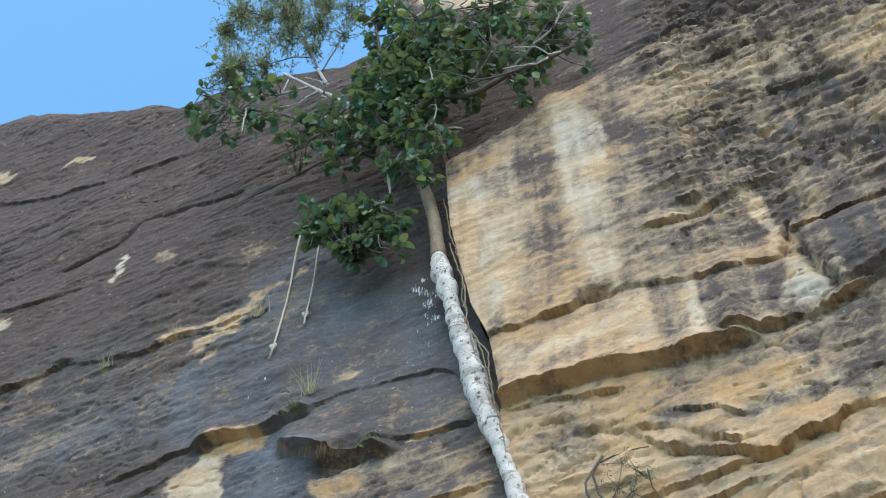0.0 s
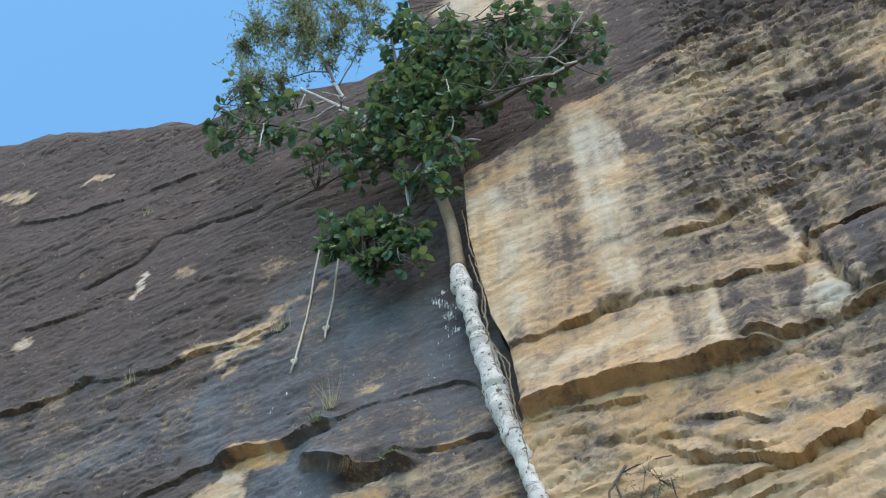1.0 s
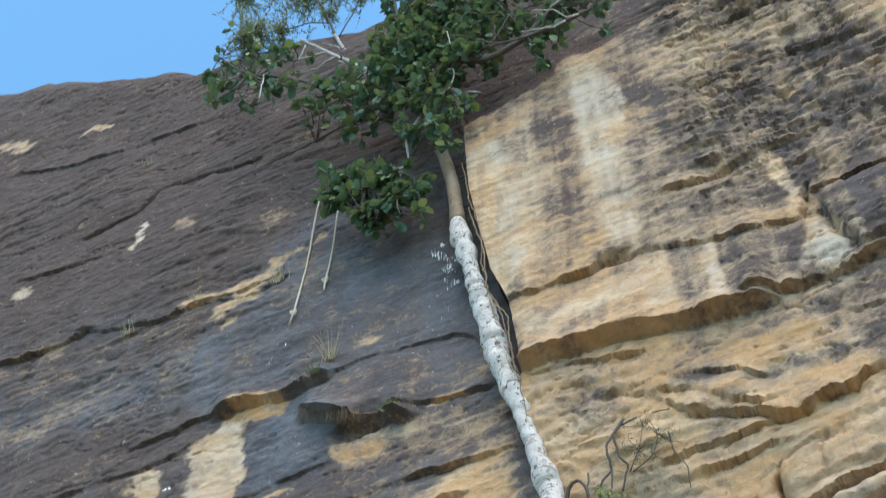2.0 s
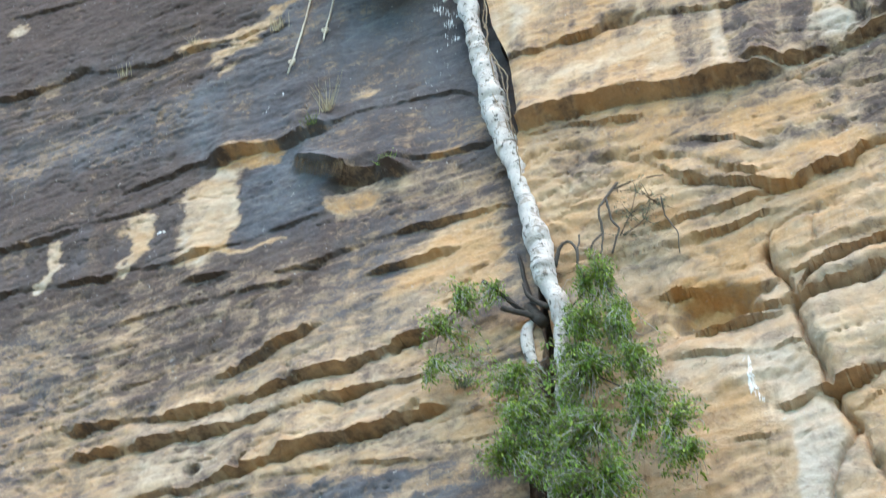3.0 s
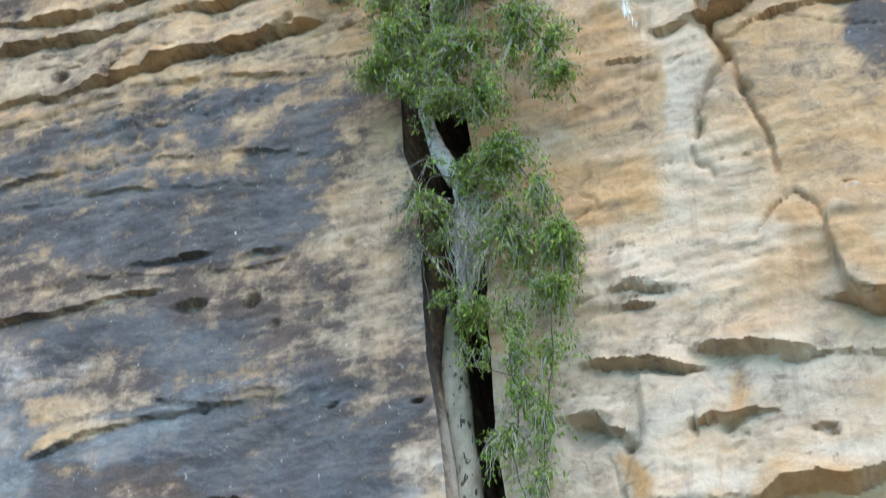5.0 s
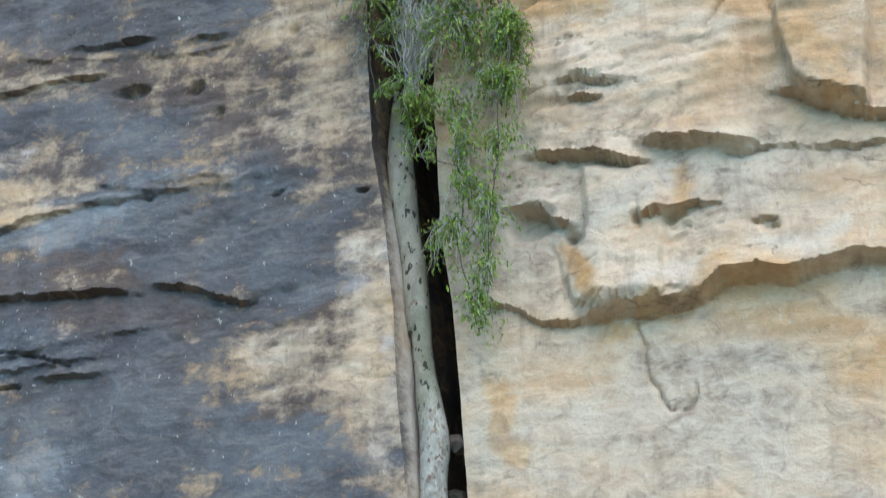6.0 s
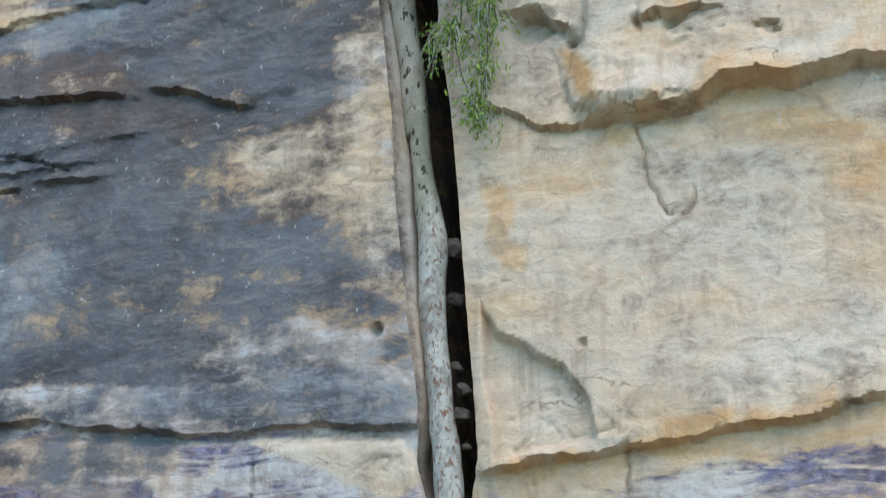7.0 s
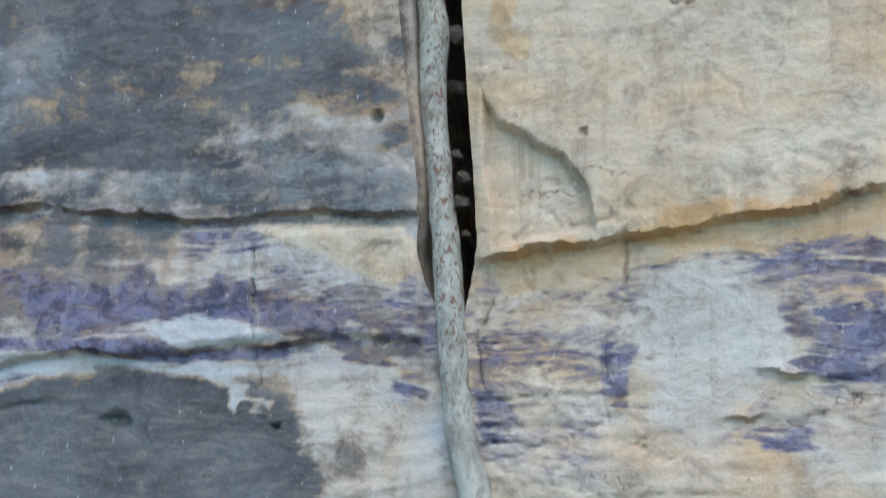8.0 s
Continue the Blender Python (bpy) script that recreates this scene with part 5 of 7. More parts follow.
    c = n.mix(n.op("MULTIPLY", n.step(amount, 0.0, 0.65), 0.7), sand, (0.20, 0.148, 0.108))
    c = n.mix(n.op("MULTIPLY", crust, 0.9), c, tone)
    # bluish salt wash and pale scrapes over the crust
    salt = n.op("ADD", n.op("MULTIPLY", n.op("SUBTRACT", cloud, 0.5), 1.6), n.op("ADD", n.op("MULTIPLY", n.op("SUBTRACT", thin, 0.5), 1.2), n.op("MULTIPLY", n.op("SUBTRACT", mid, 0.5), 1.6)))
    salt = n.op("MULTIPLY", n.step(n.op("ADD", n.op("MULTIPLY", pale, 1.0), salt), 0.45, 1.25), n.op("MULTIPLY", n.step(blue, 0.5, 1.0), n.step(violet, 0.3, 0.1)))
    c = n.mix(n.op("MULTIPLY", salt, 0.4), c, n.mix(fine, (0.28, 0.30, 0.31), (0.43, 0.445, 0.44)))
    # hairline cracks along the bedding
    sep = n.t.nodes.new("ShaderNodeSeparateXYZ")
    n.t.links.new(n.place, sep.inputs[0])
    run = n.op("ADD", n.op("MULTIPLY", sep.outputs[2], 2.3), n.op("ADD", n.op("MULTIPLY", n.noise((0.5, 0.5, 0.8), 5, 0.6), 4.0), n.op("MULTIPLY", mid, 0.3)))
    gap = n.op("ABSOLUTE", n.op("SUBTRACT", n.op("FRACT", run), 0.5))
    hair = n.op("MULTIPLY", n.step(gap, 0.020, 0.005), n.step(n.noise((0.9, 0.9, 2.2), 4, 0.6), 0.52, 0.62))
    c = n.mix(n.op("MULTIPLY", hair, 0.35), c, (0.05, 0.038, 0.03))
    # lichen flecks, droppings and pits
    fleck = n.noise((17.0, 17.0, 13.0), 2, 0.5)
    c = n.mix(n.step(fleck, 0.70, 0.76, 0.0, 0.5), c, (0.46, 0.44, 0.39))
    speck = n.op("MULTIPLY", n.step(n.noise((9.0, 9.0, 6.0), 7, 0.72, 1.2), 0.58, 0.70), n.step(n.noise((1.1, 1.1, 1.6), 4, 0.6, 1.0), 0.50, 0.66))
    c = n.mix(n.op("MULTIPLY", n.op("MULTIPLY", speck, crust), 0.45), c, (0.44, 0.45, 0.43))
    run = n.noise((34.0, 34.0, 2.6), 3, 0.6)
    c = n.mix(n.step(n.op("ADD", white, n.op("MULTIPLY", n.op("SUBTRACT", run, 0.5), 1.6)), 0.55, 0.85), c, (0.74, 0.74, 0.71))
    pit = n.noise((15.0, 15.0, 19.0), 3, 0.6)
    c = n.mix(n.step(pit, 0.31, 0.24, 0.0, 0.5), c, (0.06, 0.045, 0.035))
    c = n.mix(0.16, c, n.mix(n.step(n.op("ADD", n.op("MULTIPLY", fine, 0.6), n.op("MULTIPLY", grain, 0.4)), 0.36, 0.64), (0.25, 0.25, 0.25), (0.75, 0.75, 0.75)), "OVERLAY")
    c = n.mix(0.25, c, n.mix(grain, (0.25, 0.25, 0.25), (0.8, 0.8, 0.8)), "OVERLAY")
    n.colour(c)
    h = n.op("ADD", n.op("MULTIPLY", bed, 0.4), n.op("MULTIPLY", mid, 0.9))
    h = n.op("ADD", h, n.op("ADD", n.op("MULTIPLY", thin, 0.15), n.op("MULTIPLY", fine, 0.24)))
    h = n.op("ADD", h, n.op("ADD", n.op("MULTIPLY", grain, 0.06), n.step(pit, 0.31, 0.24, 0.0, -0.3)))
    h = n.op("SUBTRACT", h, n.op("MULTIPLY", hair, 0.6))
    n.bump(h, 0.7, 0.045)
    return n.mat


def bark(name, light, dark_tone, ring, patch, moss=0.0):
    n = Nodes(name, 0.85)
    wide = n.noise((5, 5, 3.0), 4, 0.6, 0.4)
    rings = n.noise((3.0, 3.0, 16.0), 4, 0.6, 1.2)
    fine = n.noise((40, 40, 40), 3, 0.6)
    c = n.mix(n.step(wide, 0.35, 0.7), light, tuple(0.72 * v for v in light))
    c = n.mix(n.step(rings, 0.60, 0.68, 0.0, ring), c, dark_tone)
    spots = n.noise((16, 16, 11), 2, 0.5)
    c = n.mix(n.step(spots, 0.615, 0.66, 0.0, patch), c, dark_tone)
    scab = n.noise((7, 7, 4.5), 5, 0.68, 0.8)
    c = n.mix(n.step(scab, 0.56, 0.62, 0.0, 0.75 * patch), c, tuple(0.5 * v + 0.12 * w for v, w in zip(dark_tone, (1.3, 1.0, 0.75))))
    if moss:
        c = n.mix(n.step(n.noise((4, 4, 2.2), 3), 0.42, 0.62, 0.0, moss), c, (0.13, 0.15, 0.09))
    c = n.mix(0.4, c, n.mix(fine, (0.2, 0.2, 0.2), (0.8, 0.8, 0.8)), "OVERLAY")
    n.colour(c)
    n.bump(n.op("ADD", rings, n.op("MULTIPLY", fine, 0.3)), 0.7, 0.03)
    return n.mat


def height_bark(name, high, low, z0, z1):
    """Bark that changes with height: spotted grey above, flaking and pale below."""
    n = Nodes(name, 0.85)
    sep = n.t.nodes.new("ShaderNodeSeparateXYZ")
    n.t.links.new(n.place, sep.inputs[0])
    wide = n.noise((5, 5, 3.0), 5, 0.65, 0.4)
    fine = n.noise((40, 40, 40), 3, 0.6)
    k = n.step(n.op("ADD", sep.outputs[2], n.op("MULTIPLY", n.op("SUBTRACT", wide, 0.5), 3.0)), z0, z1)
    c = n.mix(n.step(wide, 0.35, 0.7), low, tuple(0.6 * v for v in low))
    flake = n.noise((19, 19, 11), 5, 0.66, 0.6)
    c = n.mix(n.op("MULTIPLY", n.step(flake, 0.53, 0.59), n.step(sep.outputs[2], 1.8, 3.2)), c, n.mix(fine, (0.09, 0.05, 0.035), (0.22, 0.14, 0.10)))
    c = n.mix(n.step(n.noise((9, 9, 5), 5, 0.65, 0.5), 0.5, 0.62, 0.0, 0.65), c, (0.17, 0.16, 0.14))
    g = n.mix(n.step(wide, 0.35, 0.7), high, tuple(0.62 * v for v in high))
    g = n.mix(n.step(n.noise((4, 4, 2.2), 3), 0.42, 0.62, 0.0, 0.5), g, (0.13, 0.15, 0.09))
    g = n.mix(n.step(n.noise((17, 17, 9), 2, 0.5), 0.62, 0.66, 0.0, 0.95), g, (0.035, 0.03, 0.025))
    c = n.mix(k, c, g)
    c = n.mix(0.4, c, n.mix(fine, (0.2, 0.2, 0.2), (0.8, 0.8, 0.8)), "OVERLAY")
    n.colour(c)
    n.bump(n.op("ADD", flake, n.op("MULTIPLY", fine, 0.4)), 0.7, 0.025)
    return n.mat


def leafy(name, deep, mid_tone, light, per_object=False, through_light=0.25, rough=0.45):
    n = Nodes(name, rough)
    if per_object:
        rnd = n.t.nodes.new("ShaderNodeObjectInfo").outputs["Random"]
    else:
        rnd = n.geo.outputs["Random Per Island"]
    c = n.mix(n.step(rnd, 0.0, 0.65), deep, mid_tone)
    c = n.mix(n.step(rnd, 0.72, 1.0), c, light)
    vein = n.noise((30, 30, 30), 3, 0.6)
    c = n.mix(n.step(vein, 0.3, 0.75, 0.0, 0.35), c, tuple(1.5 * v for v in mid_tone))
    n.colour(c)
    tr = n.t.nodes.new("ShaderNodeBsdfTranslucent")
    n.put(tr.inputs[0], n.mix(0.5, c, light))
    ms = n.t.nodes.new("ShaderNodeMixShader")
    ms.inputs[0].default_value = through_light
    n.t.links.new(n.bsdf.outputs[0], ms.inputs[1])
    n.t.links.new(tr.outputs[0], ms.inputs[2])
    n.t.links.new(ms.outputs[0], n.t.nodes["Material Output"].inputs[0])
    return n.mat


def plain(name, tone, second, scale, rough=0.9, bump=0.02):
    n = Nodes(name, rough)
    k = n.noise((scale, scale, scale), 4, 0.6)
    n.colour(n.mix(n.step(k, 0.3, 0.7), tone, second))
    n.bump(k, 0.5, bump)
    return n.mat


ROCK = sandstone()
EARTH = plain("dry_earth", (0.13, 0.11, 0.065), (0.25, 0.19, 0.115), 1.5)
WHITE_BARK = bark("white_bark", (0.54, 0.50, 0.45), (0.10, 0.09, 0.075), 0.95, 0.95)
LOWER_BARK = height_bark("lower_bark", (0.33, 0.31, 0.25), (0.36, 0.355, 0.315), 5.6, 6.8)
BROWN_BARK = bark("brown_bark", (0.27, 0.20, 0.13), (0.08, 0.06, 0.045), 0.5, 0.4)
TWIG_BARK = bark("twig_bark", (0.10, 0.085, 0.07), (0.05, 0.042, 0.035), 0.4, 0.3)
PALE_TWIG = bark("pale_twig_bark", (0.40, 0.38, 0.345), (0.18, 0.16, 0.14), 0.5, 0.4)
DARK_ROOT_AND_HOLLOW = bark("dark_root_and_hollow", (0.055, 0.047, 0.04), (0.02, 0.018, 0.016), 0.4, 0.3)
FIG_TONES = ((0.024, 0.066, 0.043), (0.072, 0.145, 0.086), (0.24, 0.31, 0.10))
FIG_LEAF = leafy("fig_leaf", *FIG_TONES, per_object=True)
FIG_LEAVES = leafy("fig_leaves", *FIG_TONES)
OLIVE_LEAVES = leafy("olive_leaves", (0.12, 0.145, 0.08), (0.19, 0.22, 0.115), (0.29, 0.32, 0.15), through_light=0.4, rough=0.6)
SHRUB_LEAVES = leafy("shrub_leaves", (0.025, 0.058, 0.012), (0.14, 0.235, 0.038), (0.38, 0.48, 0.10), through_light=0.3, rough=0.55)
GREY_LEAVES = leafy("grey_leaves", (0.07, 0.08, 0.05), (0.15, 0.16, 0.10), (0.25, 0.26, 0.17), rough=0.7)
STONE = plain("grey_stone", (0.10, 0.09, 0.078), (0.21, 0.18, 0.155), 12)
ROPE = plain("pale_rope", (0.62, 0.56, 0.44), (0.42, 0.36, 0.27), 60, 0.9, 0.01)
STRAW = leafy("dry_grass", (0.16, 0.12, 0.06), (0.30, 0.25, 0.14), (0.46, 0.42, 0.30), rough=0.8)
BROWN_GRASS = leafy("dead_grass", (0.05, 0.035, 0.02), (0.11, 0.075, 0.04), (0.2, 0.15, 0.08), rough=0.8)
GRASS = leafy("green_grass", (0.04, 0.06, 0.02), (0.10, 0.13, 0.04), (0.25, 0.25, 0.10), rough=0.7)


# ---- the large structure ----
def mesh_from(name, verts, faces, material, smooth_faces=True, sharp=0):
    me = bpy.data.meshes.new(name)
    verts, faces = np.asarray(verts, np.float32), np.asarray(faces, np.int32)
    k = faces.shape[1]
    me.vertices.add(len(verts))
    me.vertices.foreach_set("co", verts.reshape(-1))
    me.loops.add(faces.size)
    me.loops.foreach_set("vertex_index", faces.reshape(-1))
    me.polygons.add(len(faces))
    me.polygons.foreach_set("loop_start", np.arange(0, faces.size, k, dtype=np.int32))
    me.update(calc_edges=True)
    if smooth_faces:
        me.shade_smooth()
    if sharp:
        me.set_sharp_from_angle(angle=radians(sharp))
    me.materials.append(material)
    return me


def grid_faces(rows, cols):
    idx = np.arange(rows * cols).reshape(rows, cols)
    return np.stack([idx[:-1, :-1], idx[:-1, 1:], idx[1:, 1:], idx[1:, :-1]], -1).reshape(-1, 4)


def stain_and_shade_layers(me, ch):
    ones = np.ones(ch["dark"].size)
    for name, keys in (("stain_shade_a", ("dark", "blue", "ochre")), ("stain_b", ("pale", "violet", "white"))):
        layer = me.attributes.new(name, "FLOAT_COLOR", "POINT")
        layer.data.foreach_set("color", np.stack([*(ch[k].reshape(-1) for k in keys), ones], -1).astype(np.float32).reshape(-1))


def world_grid(u, z, d):
    return FOOT + u[..., None] * ALONG + d[..., None] * OUT + z[..., None] * np.array([0, 0, 1.0])


def part(name, me, parent=None, label=""):
    ob = new(name, me)
    ob.parent = parent
    if label:
        ob["label"] = label
    return ob


STEP = 0.032


def face_grid(face, side, far, n, top):
    """Columns fan out from the joint's lip; the brow rounds back into a plateau."""
    rows = int((34 + 0.6) / STEP)
    k = np.linspace(0, 1, n) ** 1.12
    v = np.linspace(0, 1, rows)[:, None]
    guess = joint(np.array([30.0]), side)[0]
    tops = top(guess + (far - guess) * k)[None, :]
    z = -0.6 + (tops + 0.6) * v
    lip = joint(z[:, 0], side)[:, None]
    u = lip + (far - lip) * k[None, :]
    z = face.snapped(u, z, 34.6 / rows)
    d = face.relief(u, z)
    brow = np.maximum(z - (tops - 1.6), 0) / 1.6
    d = d - 1.5 * (1 - np.sqrt(np.maximum(1 - brow**2, 0)))
    ch = face.pigments(u, z)
    # plateau behind the brow
    back = np.array([0.8, 2.5, 6.0, 14.0, 30.0])[:, None]
    u2, z2, d2 = np.repeat(u[-1:], 5, 0), z[-1:] + 0.05 * back + 0.0 * u[-1:], d[-1:] - back
    ch = {q: np.concatenate([w, np.repeat(w[-1:], 5, 0)]) for q, w in ch.items()}
    return np.concatenate([u, u2]), np.concatenate([z, z2]), np.concatenate([d, d2]), ch


def subset(name, verts, quads, ch):
    """A mesh of some of the quads, with its stains."""
    used, inv = np.unique(quads, return_inverse=True)
    me = mesh_from(name, verts[used], inv.reshape(-1, 4), ROCK, True, 50)
    stain_and_shade_layers(me, {q: w.reshape(-1)[used] for q, w in ch.items()})
    return me


def cliff_side(name, label, face, side, far, n, top):
    """The face, with the blocks that joints set apart from it as parts."""
    u, z, d, ch = face_grid(face, side, far, n, top)
    if side == 1:
        u, z, d, ch = u[:, ::-1], z[:, ::-1], d[:, ::-1], {q: w[:, ::-1] for q, w in ch.items()}
    verts, quads = world_grid(u, z, d).reshape(-1, 3), grid_faces(*u.shape)
    mu, mz = u.reshape(-1)[quads].mean(1), z.reshape(-1)[quads].mean(1)
    free = np.ones(len(quads), bool)
    blocks = []
    for path, out, edge in face.flakes:
        hit = free & inside(mu, mz, path)
        free &= ~hit
        if hit.sum() > 20:
            blocks.append(quads[hit])
    base = tagged(new(name, subset(name, verts, quads[free], ch)), label, "cliff", kind="structure")
    for q in blocks:
        part("rock_block", subset("rock_block", verts, q, ch), base)


cliff_side("cliff_face_left", "dark-stained layered sandstone cliff face", LEFT, 1, -17.0, 500, lambda u: np.interp(u, [p[0] for p in TOP_LEFT], [p[1] + 0.55 for p in TOP_LEFT]) + 0.3 * (fbm(u * 1.1, 0 * u, 3, 4) - 0.5))
cliff_side("cliff_face_right", "cream and brown sandstone cliff face with deep ledges", RIGHT, 2, 8.0, 340, lambda u: 36.5 + 0.35 * (u + 3) + 0.8 * np.sin(u * 1.3))


def joint_walls():
    """The two inner sides of the open joint and its back, both with painted shade."""
    zj = np.arange(-0.6, 33.0, 0.07)
    lips = [joint(zj, 1), joint(zj, 2)]
    outs = [LEFT.relief(lips[0], zj), RIGHT.relief(lips[1], zj)]
    depth = np.linspace(0, 1, 30) ** 1.3
    for k, name in ((0, "joint_wall_left"), (1, "joint_wall_right")):
        dd = outs[k][:, None] * (1 - depth) + (-2.6) * depth
        turn = (0.05 if k == 0 else 0.16) * depth * 2.6 + (0.07 * smooth(0, 0.10, depth) * (smooth(3.9, 4.4, zj) * (1 - smooth(8.5, 10.0, zj)))[:, None] if k == 0 else 0.0)
        uu = lips[k][:, None] + (-0.015 if k == 0 else 0.015) + turn + 0.10 * (fbm(dd * 1.7, zj[:, None] * 0.9, 90 + k, 4) - 0.5) * np.minimum(1, depth * 8)
        zz = np.repeat(zj[:, None], 30, 1)
        P = world_grid(uu, zz, dd)
        ch = {q: np.zeros_like(uu) for q in ("dark", "blue", "ochre", "pale", "violet", "white")}
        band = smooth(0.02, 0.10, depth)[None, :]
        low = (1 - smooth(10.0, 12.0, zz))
        # shade put into the colour: dark deeper in, all over the left's upper part
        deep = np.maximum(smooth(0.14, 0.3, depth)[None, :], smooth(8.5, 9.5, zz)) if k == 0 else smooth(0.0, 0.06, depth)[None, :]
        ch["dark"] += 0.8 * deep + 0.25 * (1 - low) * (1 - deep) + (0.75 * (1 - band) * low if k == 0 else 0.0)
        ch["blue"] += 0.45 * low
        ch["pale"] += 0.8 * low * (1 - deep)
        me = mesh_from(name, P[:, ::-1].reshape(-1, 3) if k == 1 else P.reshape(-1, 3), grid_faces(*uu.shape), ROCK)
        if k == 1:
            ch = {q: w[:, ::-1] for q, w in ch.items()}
        stain_and_shade_layers(me, ch)
        tagged(new(name, me), "inner side of the rock joint with shade in its colour", "cliff", kind="structure")
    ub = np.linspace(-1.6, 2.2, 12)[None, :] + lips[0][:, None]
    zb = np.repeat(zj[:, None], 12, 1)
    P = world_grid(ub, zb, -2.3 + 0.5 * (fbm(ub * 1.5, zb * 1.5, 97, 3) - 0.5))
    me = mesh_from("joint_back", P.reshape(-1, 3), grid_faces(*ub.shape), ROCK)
    # the gap's shade is painted on the back as an even dark tone
    stain_and_shade_layers(me, {q: np.full_like(ub, v) for q, v in (("dark", 0.8), ("blue", 0.1), ("ochre", 0.0), ("pale", 0.0), ("violet", 0.0), ("white", 0.0))})
    tagged(new("joint_back", me), "rock at the back of the joint, its shade painted dark", "cliff", kind="structure")


joint_walls()


def ground():
    x = np.concatenate([-np.geomspace(2500, 4, 40), np.linspace(-3, 3, 7), np.geomspace(4, 2500, 40)])
    X, Y = np.meshgrid(x, x)
    near = np.hypot(X, Y)
    Z = 0.25 * (fbm(X * 0.3, Y * 0.3, 5, 3) - 0.5) * smooth(1.5, 6, near) - 0.02
    me = mesh_from("ground", np.stack([X, Y, Z], -1).reshape(-1, 3), grid_faces(*X.shape), EARTH)
    tagged(new("ground", me), "dry earth ground before the cliff", "ground", kind="structure")


ground()


# ---- plants: helpers ----
def spline(points, step):
    """Evenly spaced places along a smooth line through the given (x, y, z, radius)."""
    p = np.array(points, float)
    p = np.concatenate([2 * p[:1] - p[1:2], p, 2 * p[-1:] - p[-2:-1]])
    out = []
    for i in range(1, len(p) - 2):
        n = max(2, int(np.linalg.norm(p[i + 1, :3] - p[i, :3]) / step))
        for t in np.linspace(0, 1, n, endpoint=False):
            a, b, c, d = p[i - 1 : i + 3]
            out.append(0.5 * (2 * b + (c - a) * t + (2 * a - 5 * b + 4 * c - d) * t * t + (3 * b - a - 3 * c + d) * t**3))
    out.append(p[-2])
    return np.array(out)


def tube_arrays(points, step=0.08, sides=8, knobs=0.0, wander=0.0, seed=0):
    """Vertices and quads of a closed, tapering, uneven tube."""
    s = spline(points, step)
    c, r = s[:, :3].copy(), np.maximum(s[:, 3], 0.002)
    m = len(c)
    if wander:
        rng = np.random.default_rng(seed)
        w = np.cumsum(rng.normal(0, wander * step, (m, 3)), 0)
        fade = np.sin(np.linspace(0, math.pi, m))[:, None]
        c += (w - np.linspace(0, 1, m)[:, None] * w[-1]) * fade
    tangent = np.gradient(c, axis=0)
    tangent /= np.linalg.norm(tangent, axis=1)[:, None] + 1e-9
    side = np.cross(tangent, OUT)
    side /= np.linalg.norm(side, axis=1)[:, None] + 1e-9
    up = np.cross(side, tangent)
    ang = np.linspace(0, 2 * math.pi, sides, endpoint=False)
    run = np.arange(m)[:, None] * step
    rr = 0.87 * r[:, None] * (1 + knobs * (fbm(run * 5 + 0 * ang, np.sin(ang) * 0.8 + run * 0.7 + 3, seed + 3, 3) - 0.5) * 2)
    V = c[:, None] + rr[..., None] * (np.cos(ang)[None, :, None] * side[:, None] + np.sin(ang)[None, :, None] * up[:, None])
    idx = np.arange(m * sides).reshape(m, sides)
    nxt = np.roll(idx, -1, 1)
    F = np.stack([idx[:-1], nxt[:-1], nxt[1:], idx[1:]], -1).reshape(-1, 4)
    V = np.concatenate([V.reshape(-1, 3), c[:1], c[-1:]])
    a, b = m * sides, m * sides + 1
    caps = [[a, idx[0][(k + 1) % sides], idx[0][k], idx[0][k]] for k in range(sides)] + [[b, idx[-1][k], idx[-1][(k + 1) % sides], idx[-1][(k + 1) % sides]] for k in range(sides)]
    return V, F, np.array([q[:3] for q in caps])


def tubes_mesh(name, jobs, material):
    verts, faces, n = [], [], 0
    for V, F, caps in jobs:
        verts.append(V)
        tri = np.concatenate([F[:, [0, 1, 2]], F[:, [0, 2, 3]], caps])
        faces.append(tri + n)
        n += len(V)
    return mesh_from(name, np.concatenate(verts), np.concatenate(faces), material)


def line(points, r0, r1=None, **more):
    """A tube along (u, z, d) places of the face, tapering from r0 to r1."""
    r1 = r0 if r1 is None else r1
    n = len(points)
    return tube_arrays([(*at(*p), r0 + (r1 - r0) * k / max(1, n - 1)) for k, p in enumerate(points)], **more)


def turned(normals, ways):
    """Rotation matrices whose y runs along ways and whose z is nearest to normals."""
    y = ways / (np.linalg.norm(ways, axis=1)[:, None] + 1e-9)
    x = np.cross(y, normals)
    x /= np.linalg.norm(x, axis=1)[:, None] + 1e-9
    return np.stack([x, y, np.cross(x, y)], -1)


ROUND_LEAF = np.array([(0, 0, 0), (0.30, 0.14, 0.05), (0.43, 0.45, 0.06), (0.30, 0.80, 0.0), (0, 1.0, -0.10), (-0.30, 0.80, 0.0), (-0.43, 0.45, 0.06), (-0.30, 0.14, 0.05), (0, 0.35, -0.02), (0, 0.7, -0.04)])
ROUND_FACES = np.array([(0, 1, 8), (1, 2, 8), (2, 9, 8), (2, 3, 9), (3, 4, 9), (4, 5, 9), (5, 6, 9), (6, 8, 9), (6, 7, 8), (7, 0, 8)])
SLIM_LEAF = np.array([(0, 0, 0), (0.17, 0.45, 0.03), (0, 1, -0.08), (-0.17, 0.45, 0.03), (0, 0.5, -0.02)])
SLIM_FACES = np.array([(0, 1, 4), (1, 2, 4), (2, 3, 4), (3, 0, 4)])


